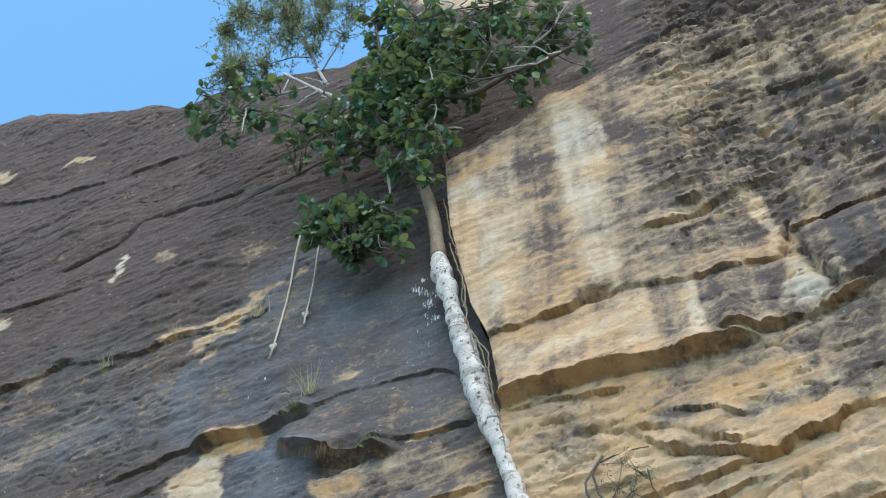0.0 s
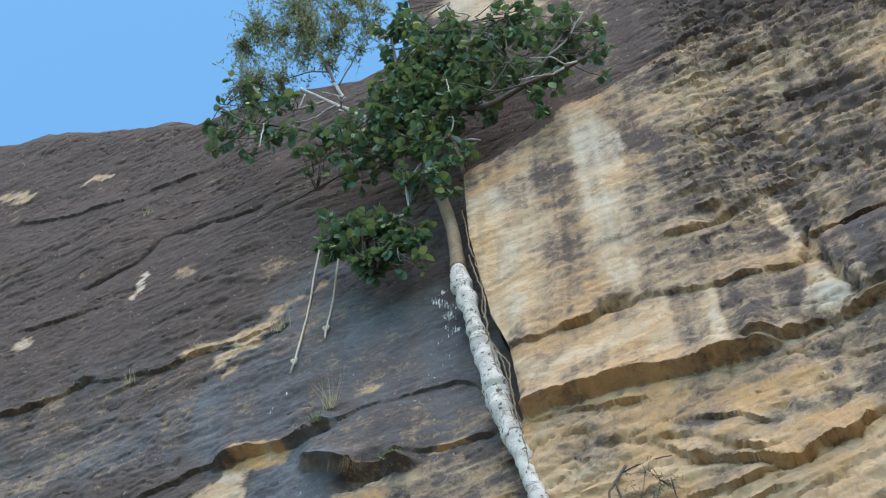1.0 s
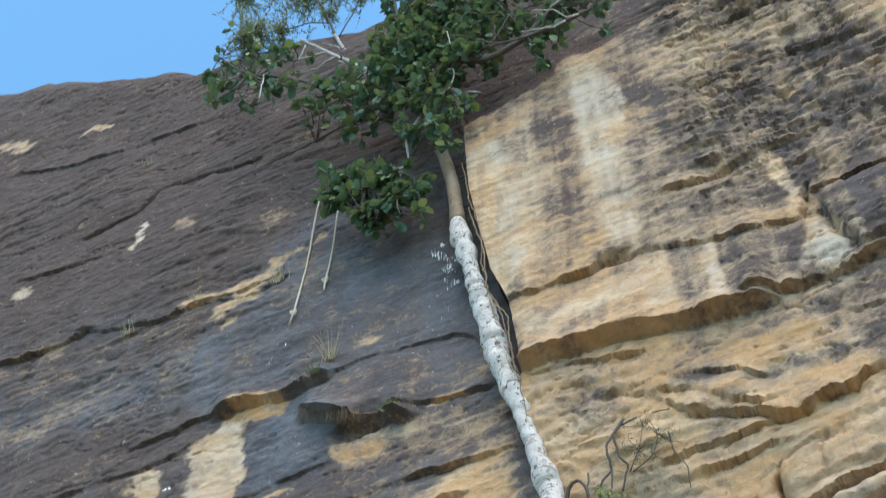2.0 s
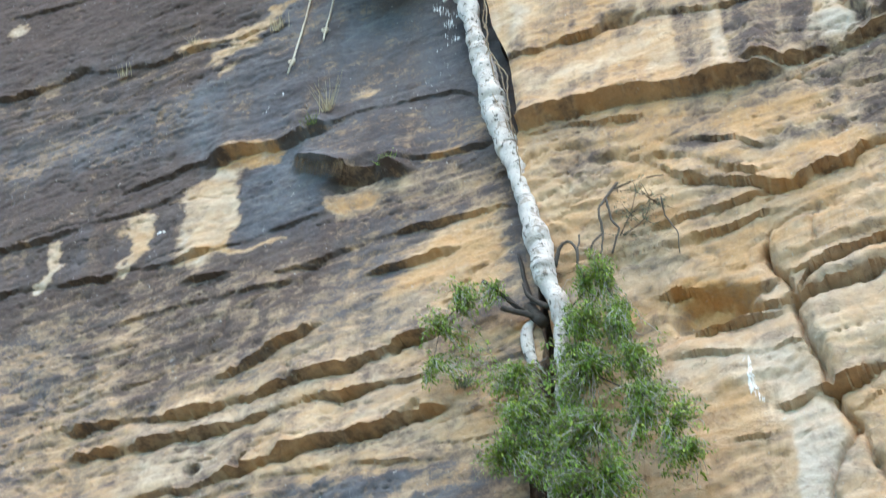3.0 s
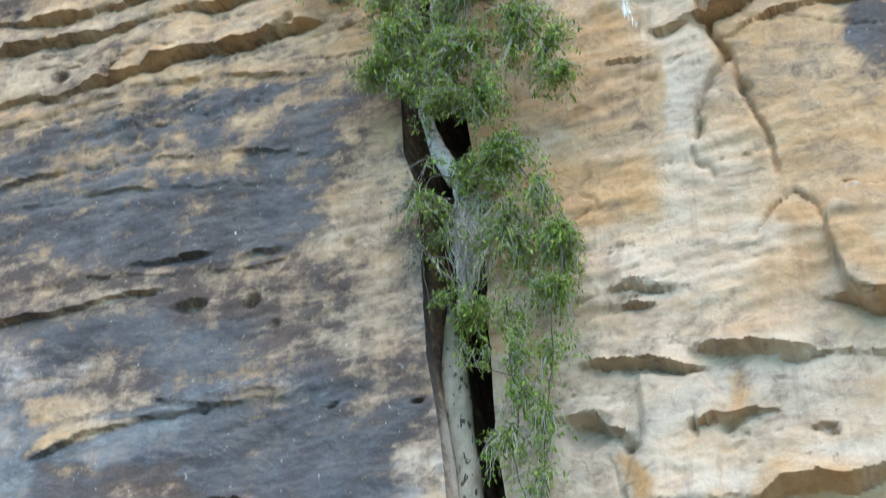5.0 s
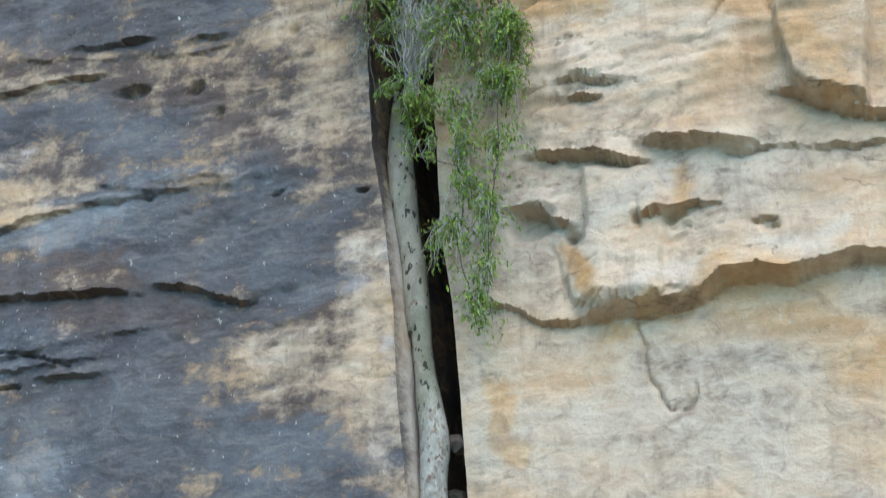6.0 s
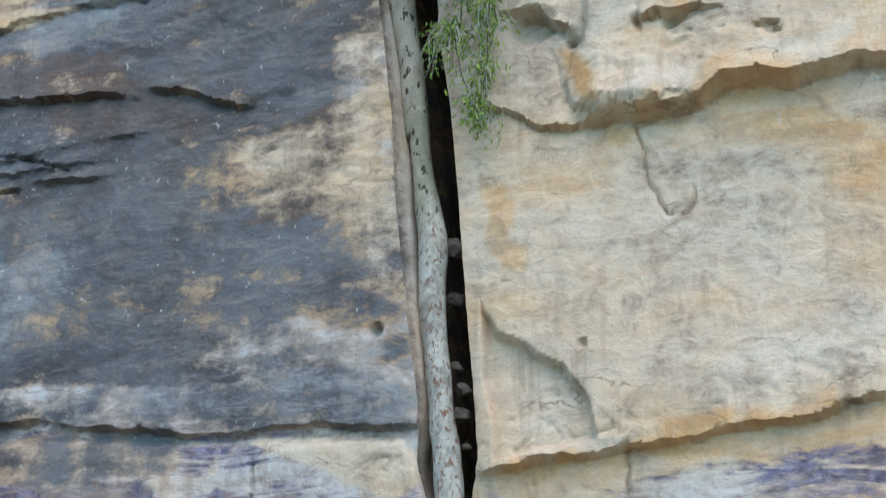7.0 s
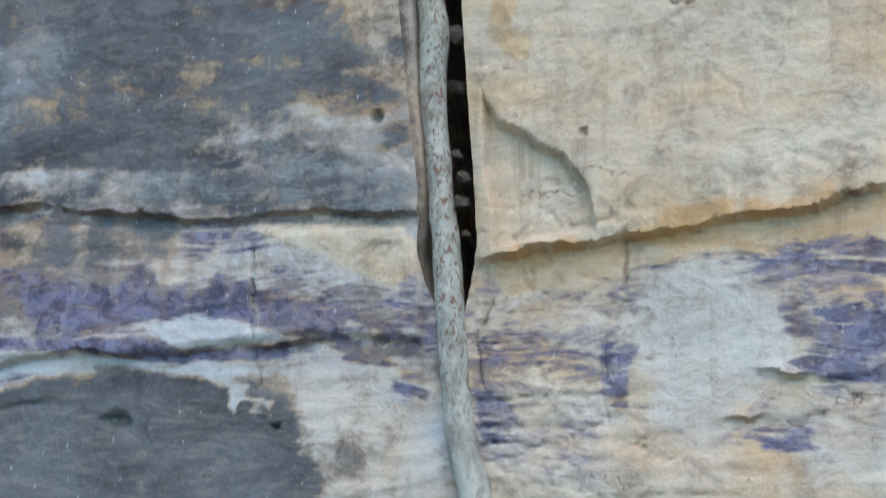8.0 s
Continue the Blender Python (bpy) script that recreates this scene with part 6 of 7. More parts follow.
def leaves_mesh(name, shape, faces, places, turns, sizes, material):
    V = np.einsum("nij,kj->nki", turns, shape) * sizes[:, None, None] + places[:, None]
    F = faces[None] + np.arange(len(places))[:, None, None] * len(shape)
    return mesh_from(name, V.reshape(-1, 3), F.reshape(-1, 3), material)


def in_clump(rng, n, clump):
    """Points spread through an uneven clump (u, z, d, ru, rz, rd)."""
    cu, cz, cd, ru, rz, rd = clump
    v = rng.normal(size=(n, 3))
    v /= np.linalg.norm(v, axis=1)[:, None]
    v *= rng.random((n, 1)) ** 0.5 * rng.uniform(0.7, 1.25, (n, 1))
    return np.stack([cu + v[:, 0] * ru, cz + v[:, 1] * rz, cd + v[:, 2] * rd], -1)


def face_to_world(q):
    return FOOT + q[:, :1] * ALONG + q[:, 2:3] * OUT + q[:, 1:2] * np.array([0, 0, 1.0])


def thing(name, u, z, d, label, category, group=""):
    e = new(name)
    e.location = at(u, z, d)
    bpy.context.view_layer.update()
    return tagged(e, label, category, group)


def child(name, me, parent, label=""):
    ob = part(name, me, parent, label)
    ob.matrix_parent_inverse = parent.matrix_world.inverted()
    return ob


# ---- the fig tree in the joint ----
fig = thing("fig_tree", -1.67, 24.16, 0.25, "fig tree with a smooth white trunk rooted in the rock joint", "tree")
UPPER = [(-1.87, 24.96, 0.45, .10), (-1.67, 24.18, 0.36, .115), (-1.55, 23.45, 0.30, .125), (-1.48, 22.70, 0.30, .13), (-1.46, 22.29, 0.28, .15)]
child("upper_trunk", tubes_mesh("upper_trunk", [tube_arrays([(*at(u_, z_, d_), r_) for u_, z_, d_, r_ in UPPER], 0.06, 16, 0.08, seed=2)], BROWN_BARK), fig, "brown bark below the crown")
MAIN = [(-1.45, 22.35, 0.28, .13), (-1.41, 21.89, 0.32, .20), (-1.27, 21.13, 0.32, .175), (-1.12, 20.28, 0.32, .185), (-1.00, 19.57, 0.32, .20), (-0.91, 18.79, 0.32, .215), (-0.79, 18.05, 0.32, .20), (-0.72, 17.69, 0.30, .175), (-0.64, 17.18, 0.28, .15), (-0.48, 16.47, 0.30, .175), (-0.32, 15.81, 0.30, .185), (-0.20, 15.22, 0.32, .17), (-0.05, 14.86, 0.32, .15), (-0.04, 14.50, 0.30, .13), (-0.05, 14.18, 0.25, .11), (-0.09, 13.63, 0.20, .10), (-0.18, 13.06, 0.10, .10), (-0.26, 12.51, 0.00, .10), (-0.16, 12.02, 0.00, .11), (-0.01, 11.66, 0.05, .12), (0.13, 11.42, 0.05, .13)]
child("trunk", tubes_mesh("trunk", [tube_arrays([(*at(u_, z_, d_), 0.9 * r_) for u_, z_, d_, r_ in MAIN], 0.045, 24, 0.42, 0.16, 4)], WHITE_BARK), fig, "smooth white trunk with dark rings")
STUB = [(-0.39, 14.89, 0.22, .05), (-0.48, 14.76, 0.22, .08), (-0.48, 14.51, 0.20, .095), (-0.42, 14.22, 0.15, .06)]
child("stub_limb", tubes_mesh("stub_limb", [tube_arrays([(*at(u_, z_, d_), r_) for u_, z_, d_, r_ in STUB], 0.05, 14, 0.15, 0.0, 9)], WHITE_BARK), fig)
LOW = [(-0.10, 10.16, -0.40, .03), (-0.08, 9.79, -0.36, .09), (-0.03, 9.35, -0.30, .15), (0.02, 8.92, -0.25, .165), (0.07, 8.53, -0.25, .145), (0.14, 8.03, -0.25, .145), (0.20, 7.30, -0.25, .15), (0.21, 7.56, -0.20, .125), (0.27, 6.96, -0.20, .12), (0.34, 6.54, -0.15, .145), (0.40, 6.18, -0.12, .16), (0.39, 5.79, -0.12, .15)]
FOOTING = LOW + [(0.41, 5.34, -0.10, .14), (0.46, 4.90, -0.08, .135), (0.51, 4.36, -0.05, .14), (0.55, 4.16, -0.04, .15), (0.61, 3.42, 0.00, .155), (0.66, 2.80, 0.00, .155), (0.75, 2.19, 0.02, .165), (0.86, 1.78, 0.05, .175), (0.95, 0.5, 0.10, .2), (1.0, -0.3, 0.12, .24)]
child("lower_trunk", tubes_mesh("lower_trunk", [tube_arrays([(*at(u_, z_, d_), r_) for u_, z_, d_, r_ in FOOTING], 0.05, 20, 0.10, 0.0, 6)], LOWER_BARK), fig, "spotted grey trunk deep in the joint, flaking below")

BOUGHS = [
    ([(-1.67, 24.27, 0.36), (-1.78, 24.95, 0.50), (-1.98, 26.00, 0.60), (-2.05, 27.05, 0.70)], .105, .08, BROWN_BARK),
    ([(-1.98, 26.00, 0.60), (-1.42, 26.39, 0.75), (-0.61, 25.76, 0.90), (0.17, 25.76, 1.00), (0.82, 25.59, 1.10), (1.41, 25.49, 1.20)], .085, .03, TWIG_BARK),
    ([(0.12, 25.74, 1.00), (0.66, 26.32, 1.05), (1.01, 26.83, 1.10)], .05, .02, TWIG_BARK),
    ([(-2.05, 27.05, 0.70), (-1.87, 28.57, 0.70), (-1.68, 29.82, 0.60), (-1.43, 30.98, 0.50)], .06, .025, TWIG_BARK),
    ([(-2.05, 27.05, 0.70), (-2.39, 28.46, 0.75), (-2.61, 30.27, 0.70)], .055, .025, TWIG_BARK),
    ([(-2.06, 26.34, 0.60), (-3.14, 27.69, 0.50), (-4.03, 29.08, 0.40), (-4.76, 30.17, 0.40)], .06, .035, PALE_TWIG),
    ([(-4.17, 29.24, 0.40), (-4.83, 29.31, 0.45), (-5.58, 29.82, 0.50)], .03, .02, PALE_TWIG),
    ([(-4.64, 29.85, 0.40), (-4.80, 29.37, 0.40), (-5.11, 29.37, 0.40)], .022, .012, PALE_TWIG),
    ([(-2.25, 25.91, 0.60), (-3.47, 26.83, 0.70), (-4.54, 27.96, 0.80), (-5.56, 28.74, 0.85), (-6.28, 29.77, 0.90)], .05, .02, TWIG_BARK),
    ([(-5.41, 28.49, 0.85), (-5.72, 28.22, 0.90), (-6.21, 28.14, 0.90)], .025, .012, TWIG_BARK),
    ([(-2.08, 25.29, 0.50), (-3.28, 26.29, 0.35), (-4.28, 26.44, 0.20), (-5.37, 26.46, 0.12), (-6.13, 26.34, 0.12)], .03, .01, TWIG_BARK),
    ([(-2.00, 25.35, 0.55), (-2.22, 24.72, 0.60), (-2.17, 23.97, 0.60), (-2.41, 23.84, 0.65), (-3.45, 24.17, 0.70)], .04, .015, PALE_TWIG),
    ([(-2.41, 23.84, 0.65), (-2.89, 23.51, 0.70), (-2.97, 22.93, 0.70)], .025, .012, TWIG_BARK),
    ([(-1.29, 26.26, 0.80), (-0.58, 26.00, 0.95), (-0.07, 26.55, 1.10)], .035, .015, TWIG_BARK),
    ([(-1.70, 29.72, 0.60), (-0.94, 29.40, 0.70), (-0.11, 28.78, 0.80)], .03, .012, TWIG_BARK),
    ([(-1.66, 26.10, 0.70), (-1.27, 25.98, 0.85), (-1.33, 25.37, 0.85), (-1.72, 25.44, 0.80)], .02, .012, PALE_TWIG),
]
for k, (pts, r0, r1, material) in enumerate(BOUGHS):
    child("limb", tubes_mesh("limb", [line([pts[i : i + 3] for i in range(0, len(pts), 3)] if not isinstance(pts[0], tuple) else pts, r0, r1, step=0.1, sides=9, knobs=0.1, wander=0.06, seed=20 + k)], material), fig)

# crooked offshoots of the larger limbs
rng = np.random.default_rng(17)
for k in range(26):
    pts, r0, r1, material = BOUGHS[(0, 1, 2, 3, 4, 5, 8, 8, 1, 5, 3, 13, 14)[k % 13]]
    i = int(rng.integers(0, len(pts) - 1))
    q = rng.random()
    u_, z_, d_ = (a_ + (b_ - a_) * q for a_, b_ in zip(pts[i], pts[i + 1]))
    su, sz = rng.normal(0, 0.45), rng.normal(0.15, 0.55)
    shoot = [(u_, z_, d_), (u_ + 0.5 * su + rng.normal(0, 0.12), z_ + 0.3 * sz - 0.10, d_ + 0.10), (u_ + 0.8 * su, z_ + 0.8 * sz, d_ + 0.22), (u_ + su + rng.normal(0, 0.15), z_ + 1.3 * sz + 0.15, d_ + 0.30)]
    child("limb", tubes_mesh("limb", [line(shoot, 0.024, 0.010, step=0.08, sides=7, knobs=0.15, wander=0.15, seed=400 + k)], PALE_TWIG if k % 3 else TWIG_BARK), fig)

# clumps of the crown: u, z, d, half-widths
CROWN = [
    (-0.15, 28.24, 0.75, 1.16, 1.19, 0.5, 71),
    (0.89, 27.20, 0.75, 0.70, 0.91, 0.5, 37),
    (0.42, 26.45, 0.75, 0.70, 0.73, 0.5, 31),
    (-0.74, 27.43, 0.75, 0.85, 1.25, 0.5, 56),
    (-1.75, 28.40, 0.75, 0.91, 1.56, 0.5, 65),
    (-2.48, 30.09, 0.75, 0.61, 1.09, 0.5, 26),
    (-2.44, 27.66, 0.75, 0.69, 1.29, 0.5, 42),
    (-1.75, 26.57, 0.75, 0.86, 1.20, 0.5, 56),
    (-0.77, 26.16, 0.75, 0.52, 0.57, 0.5, 17),
    (-2.52, 26.34, 0.75, 0.77, 0.99, 0.5, 41),
    (-1.75, 25.40, 0.75, 0.63, 0.70, 0.5, 16),
    (-3.09, 26.73, 0.75, 0.57, 0.81, 0.5, 23),
    (-4.02, 26.94, 0.75, 0.71, 0.74, 0.5, 20),
    (-5.21, 28.35, 0.75, 0.83, 0.90, 0.5, 22),
    (-6.19, 29.61, 0.75, 0.61, 0.87, 0.5, 13),
    (-6.38, 28.82, 0.75, 0.33, 0.79, 0.5, 6),
    (-4.88, 28.79, 0.75, 0.77, 0.69, 0.5, 10),
    (-3.59, 27.57, 0.75, 0.60, 0.64, 0.5, 7),
    (-5.76, 30.11, 0.75, 0.39, 0.44, 0.5, 5),
    (-3.27, 25.64, 0.75, 0.45, 0.38, 0.5, 9),
    (-1.20, 24.63, 0.75, 0.26, 0.31, 0.5, 5),
    (-1.44, 23.93, 0.75, 0.14, 0.23, 0.5, 3),
    (0.30, 25.39, 0.75, 0.26, 0.47, 0.5, 7),
    (1.57, 26.37, 0.75, 0.24, 0.47, 0.5, 7),
    (-2.17, 24.83, 0.75, 0.32, 0.54, 0.5, 5),
    (-1.87, 24.81, 0.75, 0.42, 0.61, 0.5, 8),
    (-1.66, 24.12, 0.75, 0.24, 0.34, 0.5, 3),
    (-2.83, 23.62, 0.65, 0.78, 0.52, 0.32, 34),
    (-3.45, 23.72, 0.65, 0.42, 0.50, 0.32, 17),
    (-2.39, 22.96, 0.65, 0.45, 0.45, 0.32, 18),
    (-3.62, 24.40, 0.65, 0.22, 0.30, 0.32, 4),
    (-2.90, 22.91, 0.65, 0.37, 0.35, 0.32, 11),
    (-1.87, 23.19, 0.65, 0.22, 0.22, 0.32, 4),
    (-1.82, 22.28, 0.65, 0.16, 0.15, 0.32, 3),
]


def fig_foliage():
    rng = np.random.default_rng(11)
    limb_points = np.array([at(*p) for pts, *_ in BOUGHS for p in pts])
    tips, jobs, places, ways, normals, sizes = [], [], [], [], [], []
    for clump in CROWN:
        q = face_to_world(in_clump(rng, max(3, int(clump[6] * (1.45 if -2.6 < clump[0] < -1.4 else 0.95 if clump[1] > 25 else 1.4))), clump[:6]))
        tips.extend(q)
    for tip in tips:
        near = limb_points[np.argsort(np.linalg.norm(limb_points - tip, axis=1))[rng.integers(0, 2)]]
        span = tip - near
        reach = np.linalg.norm(span)
        start = tip - span * min(1.0, 0.75 / (reach + 1e-6))
        mid = (start + tip) / 2 + rng.normal(0, 0.06, 3) - np.array([0, 0, 0.05])
        jobs.append(tube_arrays([(*start, 0.014), (*mid, 0.011), (*tip, 0.006)], 0.15, 5))
        way = (tip - mid) / (np.linalg.norm(tip - mid) + 1e-9)
        for _ in range(rng.integers(5, 9)):
            out = rng.normal(0, 1, 3)
            out -= way * (out @ way)
            out = out / np.linalg.norm(out) + 0.5 * way + np.array([0, 0, -0.25])
            places.append(tip - way * rng.random() * 0.16 + out * 0.03)
            ways.append(out)
            normals.append(np.array([0, 0, 0.8]) + 0.5 * OUT + rng.normal(0, 0.45, 3))
            sizes.append(rng.uniform(0.09, 0.21))
    places, sizes = np.array(places), np.array(sizes)
    turns = turned(np.array(normals), np.array(ways))
    child("twigwork", tubes_mesh("twigwork", jobs, TWIG_BARK), fig, "thin dark twigs")["kind"] = "stuff"
    single = np.zeros(len(places), bool)
    single[np.argsort(places[:, 2])[:300]] = True
    child("crown", leaves_mesh("crown", ROUND_LEAF, ROUND_FACES, places[~single], turns[~single], sizes[~single], FIG_LEAVES), fig, "round dark green fig leaves")["kind"] = "stuff"
    shapes = [mesh_from("leaf", ROUND_LEAF * np.array([1, 1, k]), ROUND_FACES, FIG_LEAF) for k in (0.4, 1.0, 1.8)]
    for k, i in enumerate(np.flatnonzero(single)):
        ob = child("leaf", shapes[k % 3], fig)
        m = Matrix(turns[i].tolist()).to_4x4() @ Matrix.Scale(float(sizes[i]), 4)
        m.translation = places[i]
        ob.matrix_basis = m


fig_foliage()

# roots that run down beside the trunk
STRANDS = [
    [(-1.24, 22.46, 0.36), (-1.06, 21.21, 0.42), (-0.92, 19.99, 0.42), (-0.78, 19.40, 0.44), (-0.66, 18.67, 0.44), (-0.53, 17.97, 0.44)],
    [(-1.34, 23.76, 0.36), (-1.18, 22.23, 0.40), (-1.01, 20.81, 0.44), (-0.88, 19.57, 0.44), (-0.64, 18.41, 0.40), (-0.47, 17.69, 0.36)],
    [(-0.83, 19.73, 0.50), (-0.66, 19.38, 0.46), (-0.66, 18.65, 0.40), (-0.52, 17.84, 0.34)],
    [(-0.91, 19.95, 0.45), (-0.80, 18.97, 0.50), (-0.57, 18.04, 0.50), (-0.48, 17.41, 0.42), (-0.53, 17.06, 0.36)],
]
for k, pts in enumerate(STRANDS):
    child("root_strand", tubes_mesh("root_strand", [line(pts, 0.013, 0.009, step=0.07, sides=7, knobs=0.2, wander=0.25, seed=60 + k)], BROWN_BARK), fig)
BLACK = [
    ([(-0.94, 15.46, 0.55), (-0.78, 15.28, 0.45), (-0.57, 15.08, 0.35), (-0.36, 14.90, 0.30)], .03, .045),
    ([(-0.75, 15.07, 0.40), (-0.53, 14.97, 0.36), (-0.34, 14.86, 0.30)], .035, .05),
    ([(-0.45, 15.37, 0.40), (-0.39, 15.14, 0.42), (-0.27, 14.99, 0.40), (-0.11, 14.87, 0.40)], .035, .05),
    # black tube put in for the shade of a hollow, not a root
    ([(-0.44, 15.05, 0.30), (-0.34, 14.91, 0.28), (-0.24, 14.76, 0.28)], .10, .08),
    ([(-0.63, 16.20, 0.10), (-0.51, 15.63, 0.15), (-0.40, 15.16, 0.20)], .03, .03),
]
for k, (pts, r0, r1) in enumerate(BLACK):
    child("dark_root_and_hollow", tubes_mesh("dark_root_and_hollow", [line(pts, r0, r1, step=0.07, sides=8, knobs=0.25, wander=0.08, seed=80 + k)], DARK_ROOT_AND_HOLLOW), fig, "blackened broken root; the thickest is a hollow's shade")

# ---- the fine-leaved tree on the brow ----
brow_tree = thing("brow_tree", -3.90, 30.02, -0.60, "small grey-green tree on the cliff's brow", "tree")
BROW_BOUGHS = [
    ([(-3.90, 30.02, -0.60), (-4.41, 31.29, -0.60), (-4.61, 31.84, -0.60)], .05, .04, PALE_TWIG),
    ([(-4.61, 31.84, -0.60), (-4.85, 32.83, -0.60), (-5.30, 34.21, -0.60), (-5.61, 35.12, -0.60), (-5.86, 36.45, -0.60)], .04, .015, TWIG_BARK),
    ([(-5.52, 34.77, -0.60), (-6.08, 35.19, -0.50), (-6.74, 35.68, -0.40), (-7.15, 35.32, -0.40)], .022, .008, TWIG_BARK),
    ([(-4.73, 32.42, -0.60), (-5.24, 32.64, -0.50), (-5.81, 32.61, -0.40), (-6.61, 32.80, -0.30)], .022, .008, TWIG_BARK),
    ([(-4.82, 32.68, -0.60), (-4.80, 33.84, -0.70), (-4.62, 34.94, -0.80), (-4.20, 35.43, -0.80)], .022, .008, TWIG_BARK),
    ([(-4.49, 31.71, -0.60), (-4.12, 33.23, -0.80), (-3.93, 34.29, -0.90), (-3.66, 34.89, -0.90)], .02, .006, TWIG_BARK),
    ([(-4.22, 30.93, -0.60), (-4.47, 31.18, -0.60), (-4.86, 31.60, -0.55)], .02, .01, PALE_TWIG),
]
for k, (pts, r0, r1, material) in enumerate(BROW_BOUGHS):
    child("limb" if k else "trunk", tubes_mesh("limb", [line(pts, r0, r1, step=0.1, sides=7, knobs=0.1, wander=0.08, seed=120 + k)], material), brow_tree)
BROW_CLUMPS = [
    (-6.62, 35.98, -0.55, 0.88, 0.99, 0.5, 176),
    (-5.55, 35.68, -0.55, 0.92, 1.22, 0.5, 240),
    (-4.60, 34.36, -0.55, 0.87, 1.44, 0.5, 300),
    (-6.99, 35.17, -0.55, 0.48, 0.90, 0.5, 90),
    (-6.69, 33.63, -0.55, 0.61, 0.90, 0.5, 128),
    (-6.05, 32.78, -0.55, 0.59, 0.67, 0.5, 100),
    (-4.04, 34.31, -0.55, 0.57, 1.14, 0.5, 80),
    (-5.13, 33.73, -0.55, 0.73, 0.83, 0.5, 75),
    (-6.93, 33.18, -0.55, 0.53, 0.68, 0.5, 87),
    (-5.79, 34.91, -0.55, 0.76, 1.18, 0.5, 200),
]


def sprigs(rng, clump, thin):
    """Tips of a clump, gathered into small tufts with gaps between them."""
    n = max(3, int(clump[6] * thin))
    hearts = in_clump(rng, max(2, n // 7), clump[:6])
    return hearts[rng.integers(0, len(hearts), n)] + rng.normal(0, 0.075 if thin < 1 else 0.22, (n, 3))


def fine_foliage(owner, clumps, limbs, seed, size, material, twig_material, per_tip, hang=0.0, reach=0.5, twig=0.004, thin=1.0):
    """Sprigs of small leaves; with hang they droop as tresses."""
    rng = np.random.default_rng(seed)
    limb_points = np.array([at(*p) for pts in limbs for p in pts])
    jobs, places, ways, normals = [], [], [], []
    for clump in clumps:
        for tip in face_to_world(sprigs(rng, clump, thin)):
            near = limb_points[np.argmin(np.linalg.norm(limb_points - tip, axis=1))]
            span = tip - near
            start = tip - span * min(1.0, reach / (np.linalg.norm(span) + 1e-6)) + np.array([0, 0, hang])
            mid = (start + tip) / 2 + rng.normal(0, 0.05, 3) + 0.15 * hang * OUT
            jobs.append(tube_arrays([(*start, twig * 1.6), (*mid, twig * 1.2), (*tip, twig * 0.7)], 0.2, 4))
            for _ in range(per_tip):
                k = rng.random()
                p = (start + (mid - start) * 2 * k) if k < 0.5 else (mid + (tip - mid) * (2 * k - 1))
                w = rng.normal(0, 1, 3) + np.array([0, 0, -1.0 - hang])
                places.append(p + rng.normal(0, 0.03, 3))
                ways.append(w)
                normals.append(np.array([0, 0, 0.6]) + 0.6 * OUT + rng.normal(0, 0.6, 3))
    places = np.array(places)
    sizes = rng.uniform(0.7, 1.3, len(places)) * size
    child("twigwork", tubes_mesh("twigwork", jobs, twig_material), owner, "thin twigs")["kind"] = "stuff"
    child("foliage", leaves_mesh("foliage", SLIM_LEAF, SLIM_FACES, places, turned(np.array(normals), np.array(ways)), sizes, material), owner)["kind"] = "stuff"


fine_foliage(brow_tree, BROW_CLUMPS, [b[0] for b in BROW_BOUGHS], 31, 0.10, OLIVE_LEAVES, TWIG_BARK, 9)

# ---- the hanging shrub in the joint ----
shrub = thing("hanging_shrub", 0.09, 14.50, 0.35, "bright green shrub hanging in tresses from the rock joint", "shrub")
SHRUB_STEMS = [
    [(0.01, 14.75, 0.30), (0.38, 14.88, 0.55), (0.61, 14.85, 0.60), (0.83, 14.17, 0.70), (0.98, 13.40, 0.75), (1.04, 12.58, 0.75)],
    [(-0.03, 14.49, 0.30), (0.30, 14.27, 0.55), (0.45, 13.46, 0.65), (0.51, 12.60, 0.70), (0.52, 11.91, 0.60)],
    [(-0.21, 14.19, 0.30), (-0.49, 13.76, 0.50), (-0.52, 13.19, 0.50), (-0.64, 12.61, 0.45)],
    [(-0.28, 14.84, 0.30), (-0.79, 15.20, 0.50), (-1.22, 15.19, 0.55), (-1.52, 14.77, 0.50), (-1.61, 14.29, 0.45)],
    [(0.17, 13.91, 0.40), (0.98, 12.95, 0.70), (1.33, 12.39, 0.70), (1.48, 12.01, 0.65)],
    [(0.28, 11.32, 0.15), (0.75, 11.33, 0.45), (1.15, 10.73, 0.60), (1.38, 10.06, 0.65), (1.35, 9.45, 0.60), (1.25, 8.71, 0.50), (1.13, 8.08, 0.45), (1.08, 7.41, 0.40)],
    [(0.73, 10.87, 0.40), (0.80, 10.51, 0.40), (0.75, 10.32, 0.40)],
    [(0.75, 8.98, 0.35), (0.80, 8.39, 0.40), (0.76, 7.92, 0.40), (0.95, 7.11, 0.35)],
    [(0.14, 11.38, 0.10), (-0.13, 11.41, 0.25), (-0.24, 10.97, 0.30), (-0.23, 10.33, 0.20), (-0.18, 9.66, 0.05)],
    [(0.27, 9.24, 0.10), (0.24, 9.07, 0.20), (0.52, 8.89, 0.35), (0.82, 8.76, 0.40)],
]
for k, pts in enumerate(SHRUB_STEMS):
    child("stem", tubes_mesh("stem", [line(pts, 0.012, 0.005, step=0.1, sides=6, knobs=0.15, wander=0.16, seed=150 + k)], PALE_TWIG if k == 6 else TWIG_BARK), shrub)
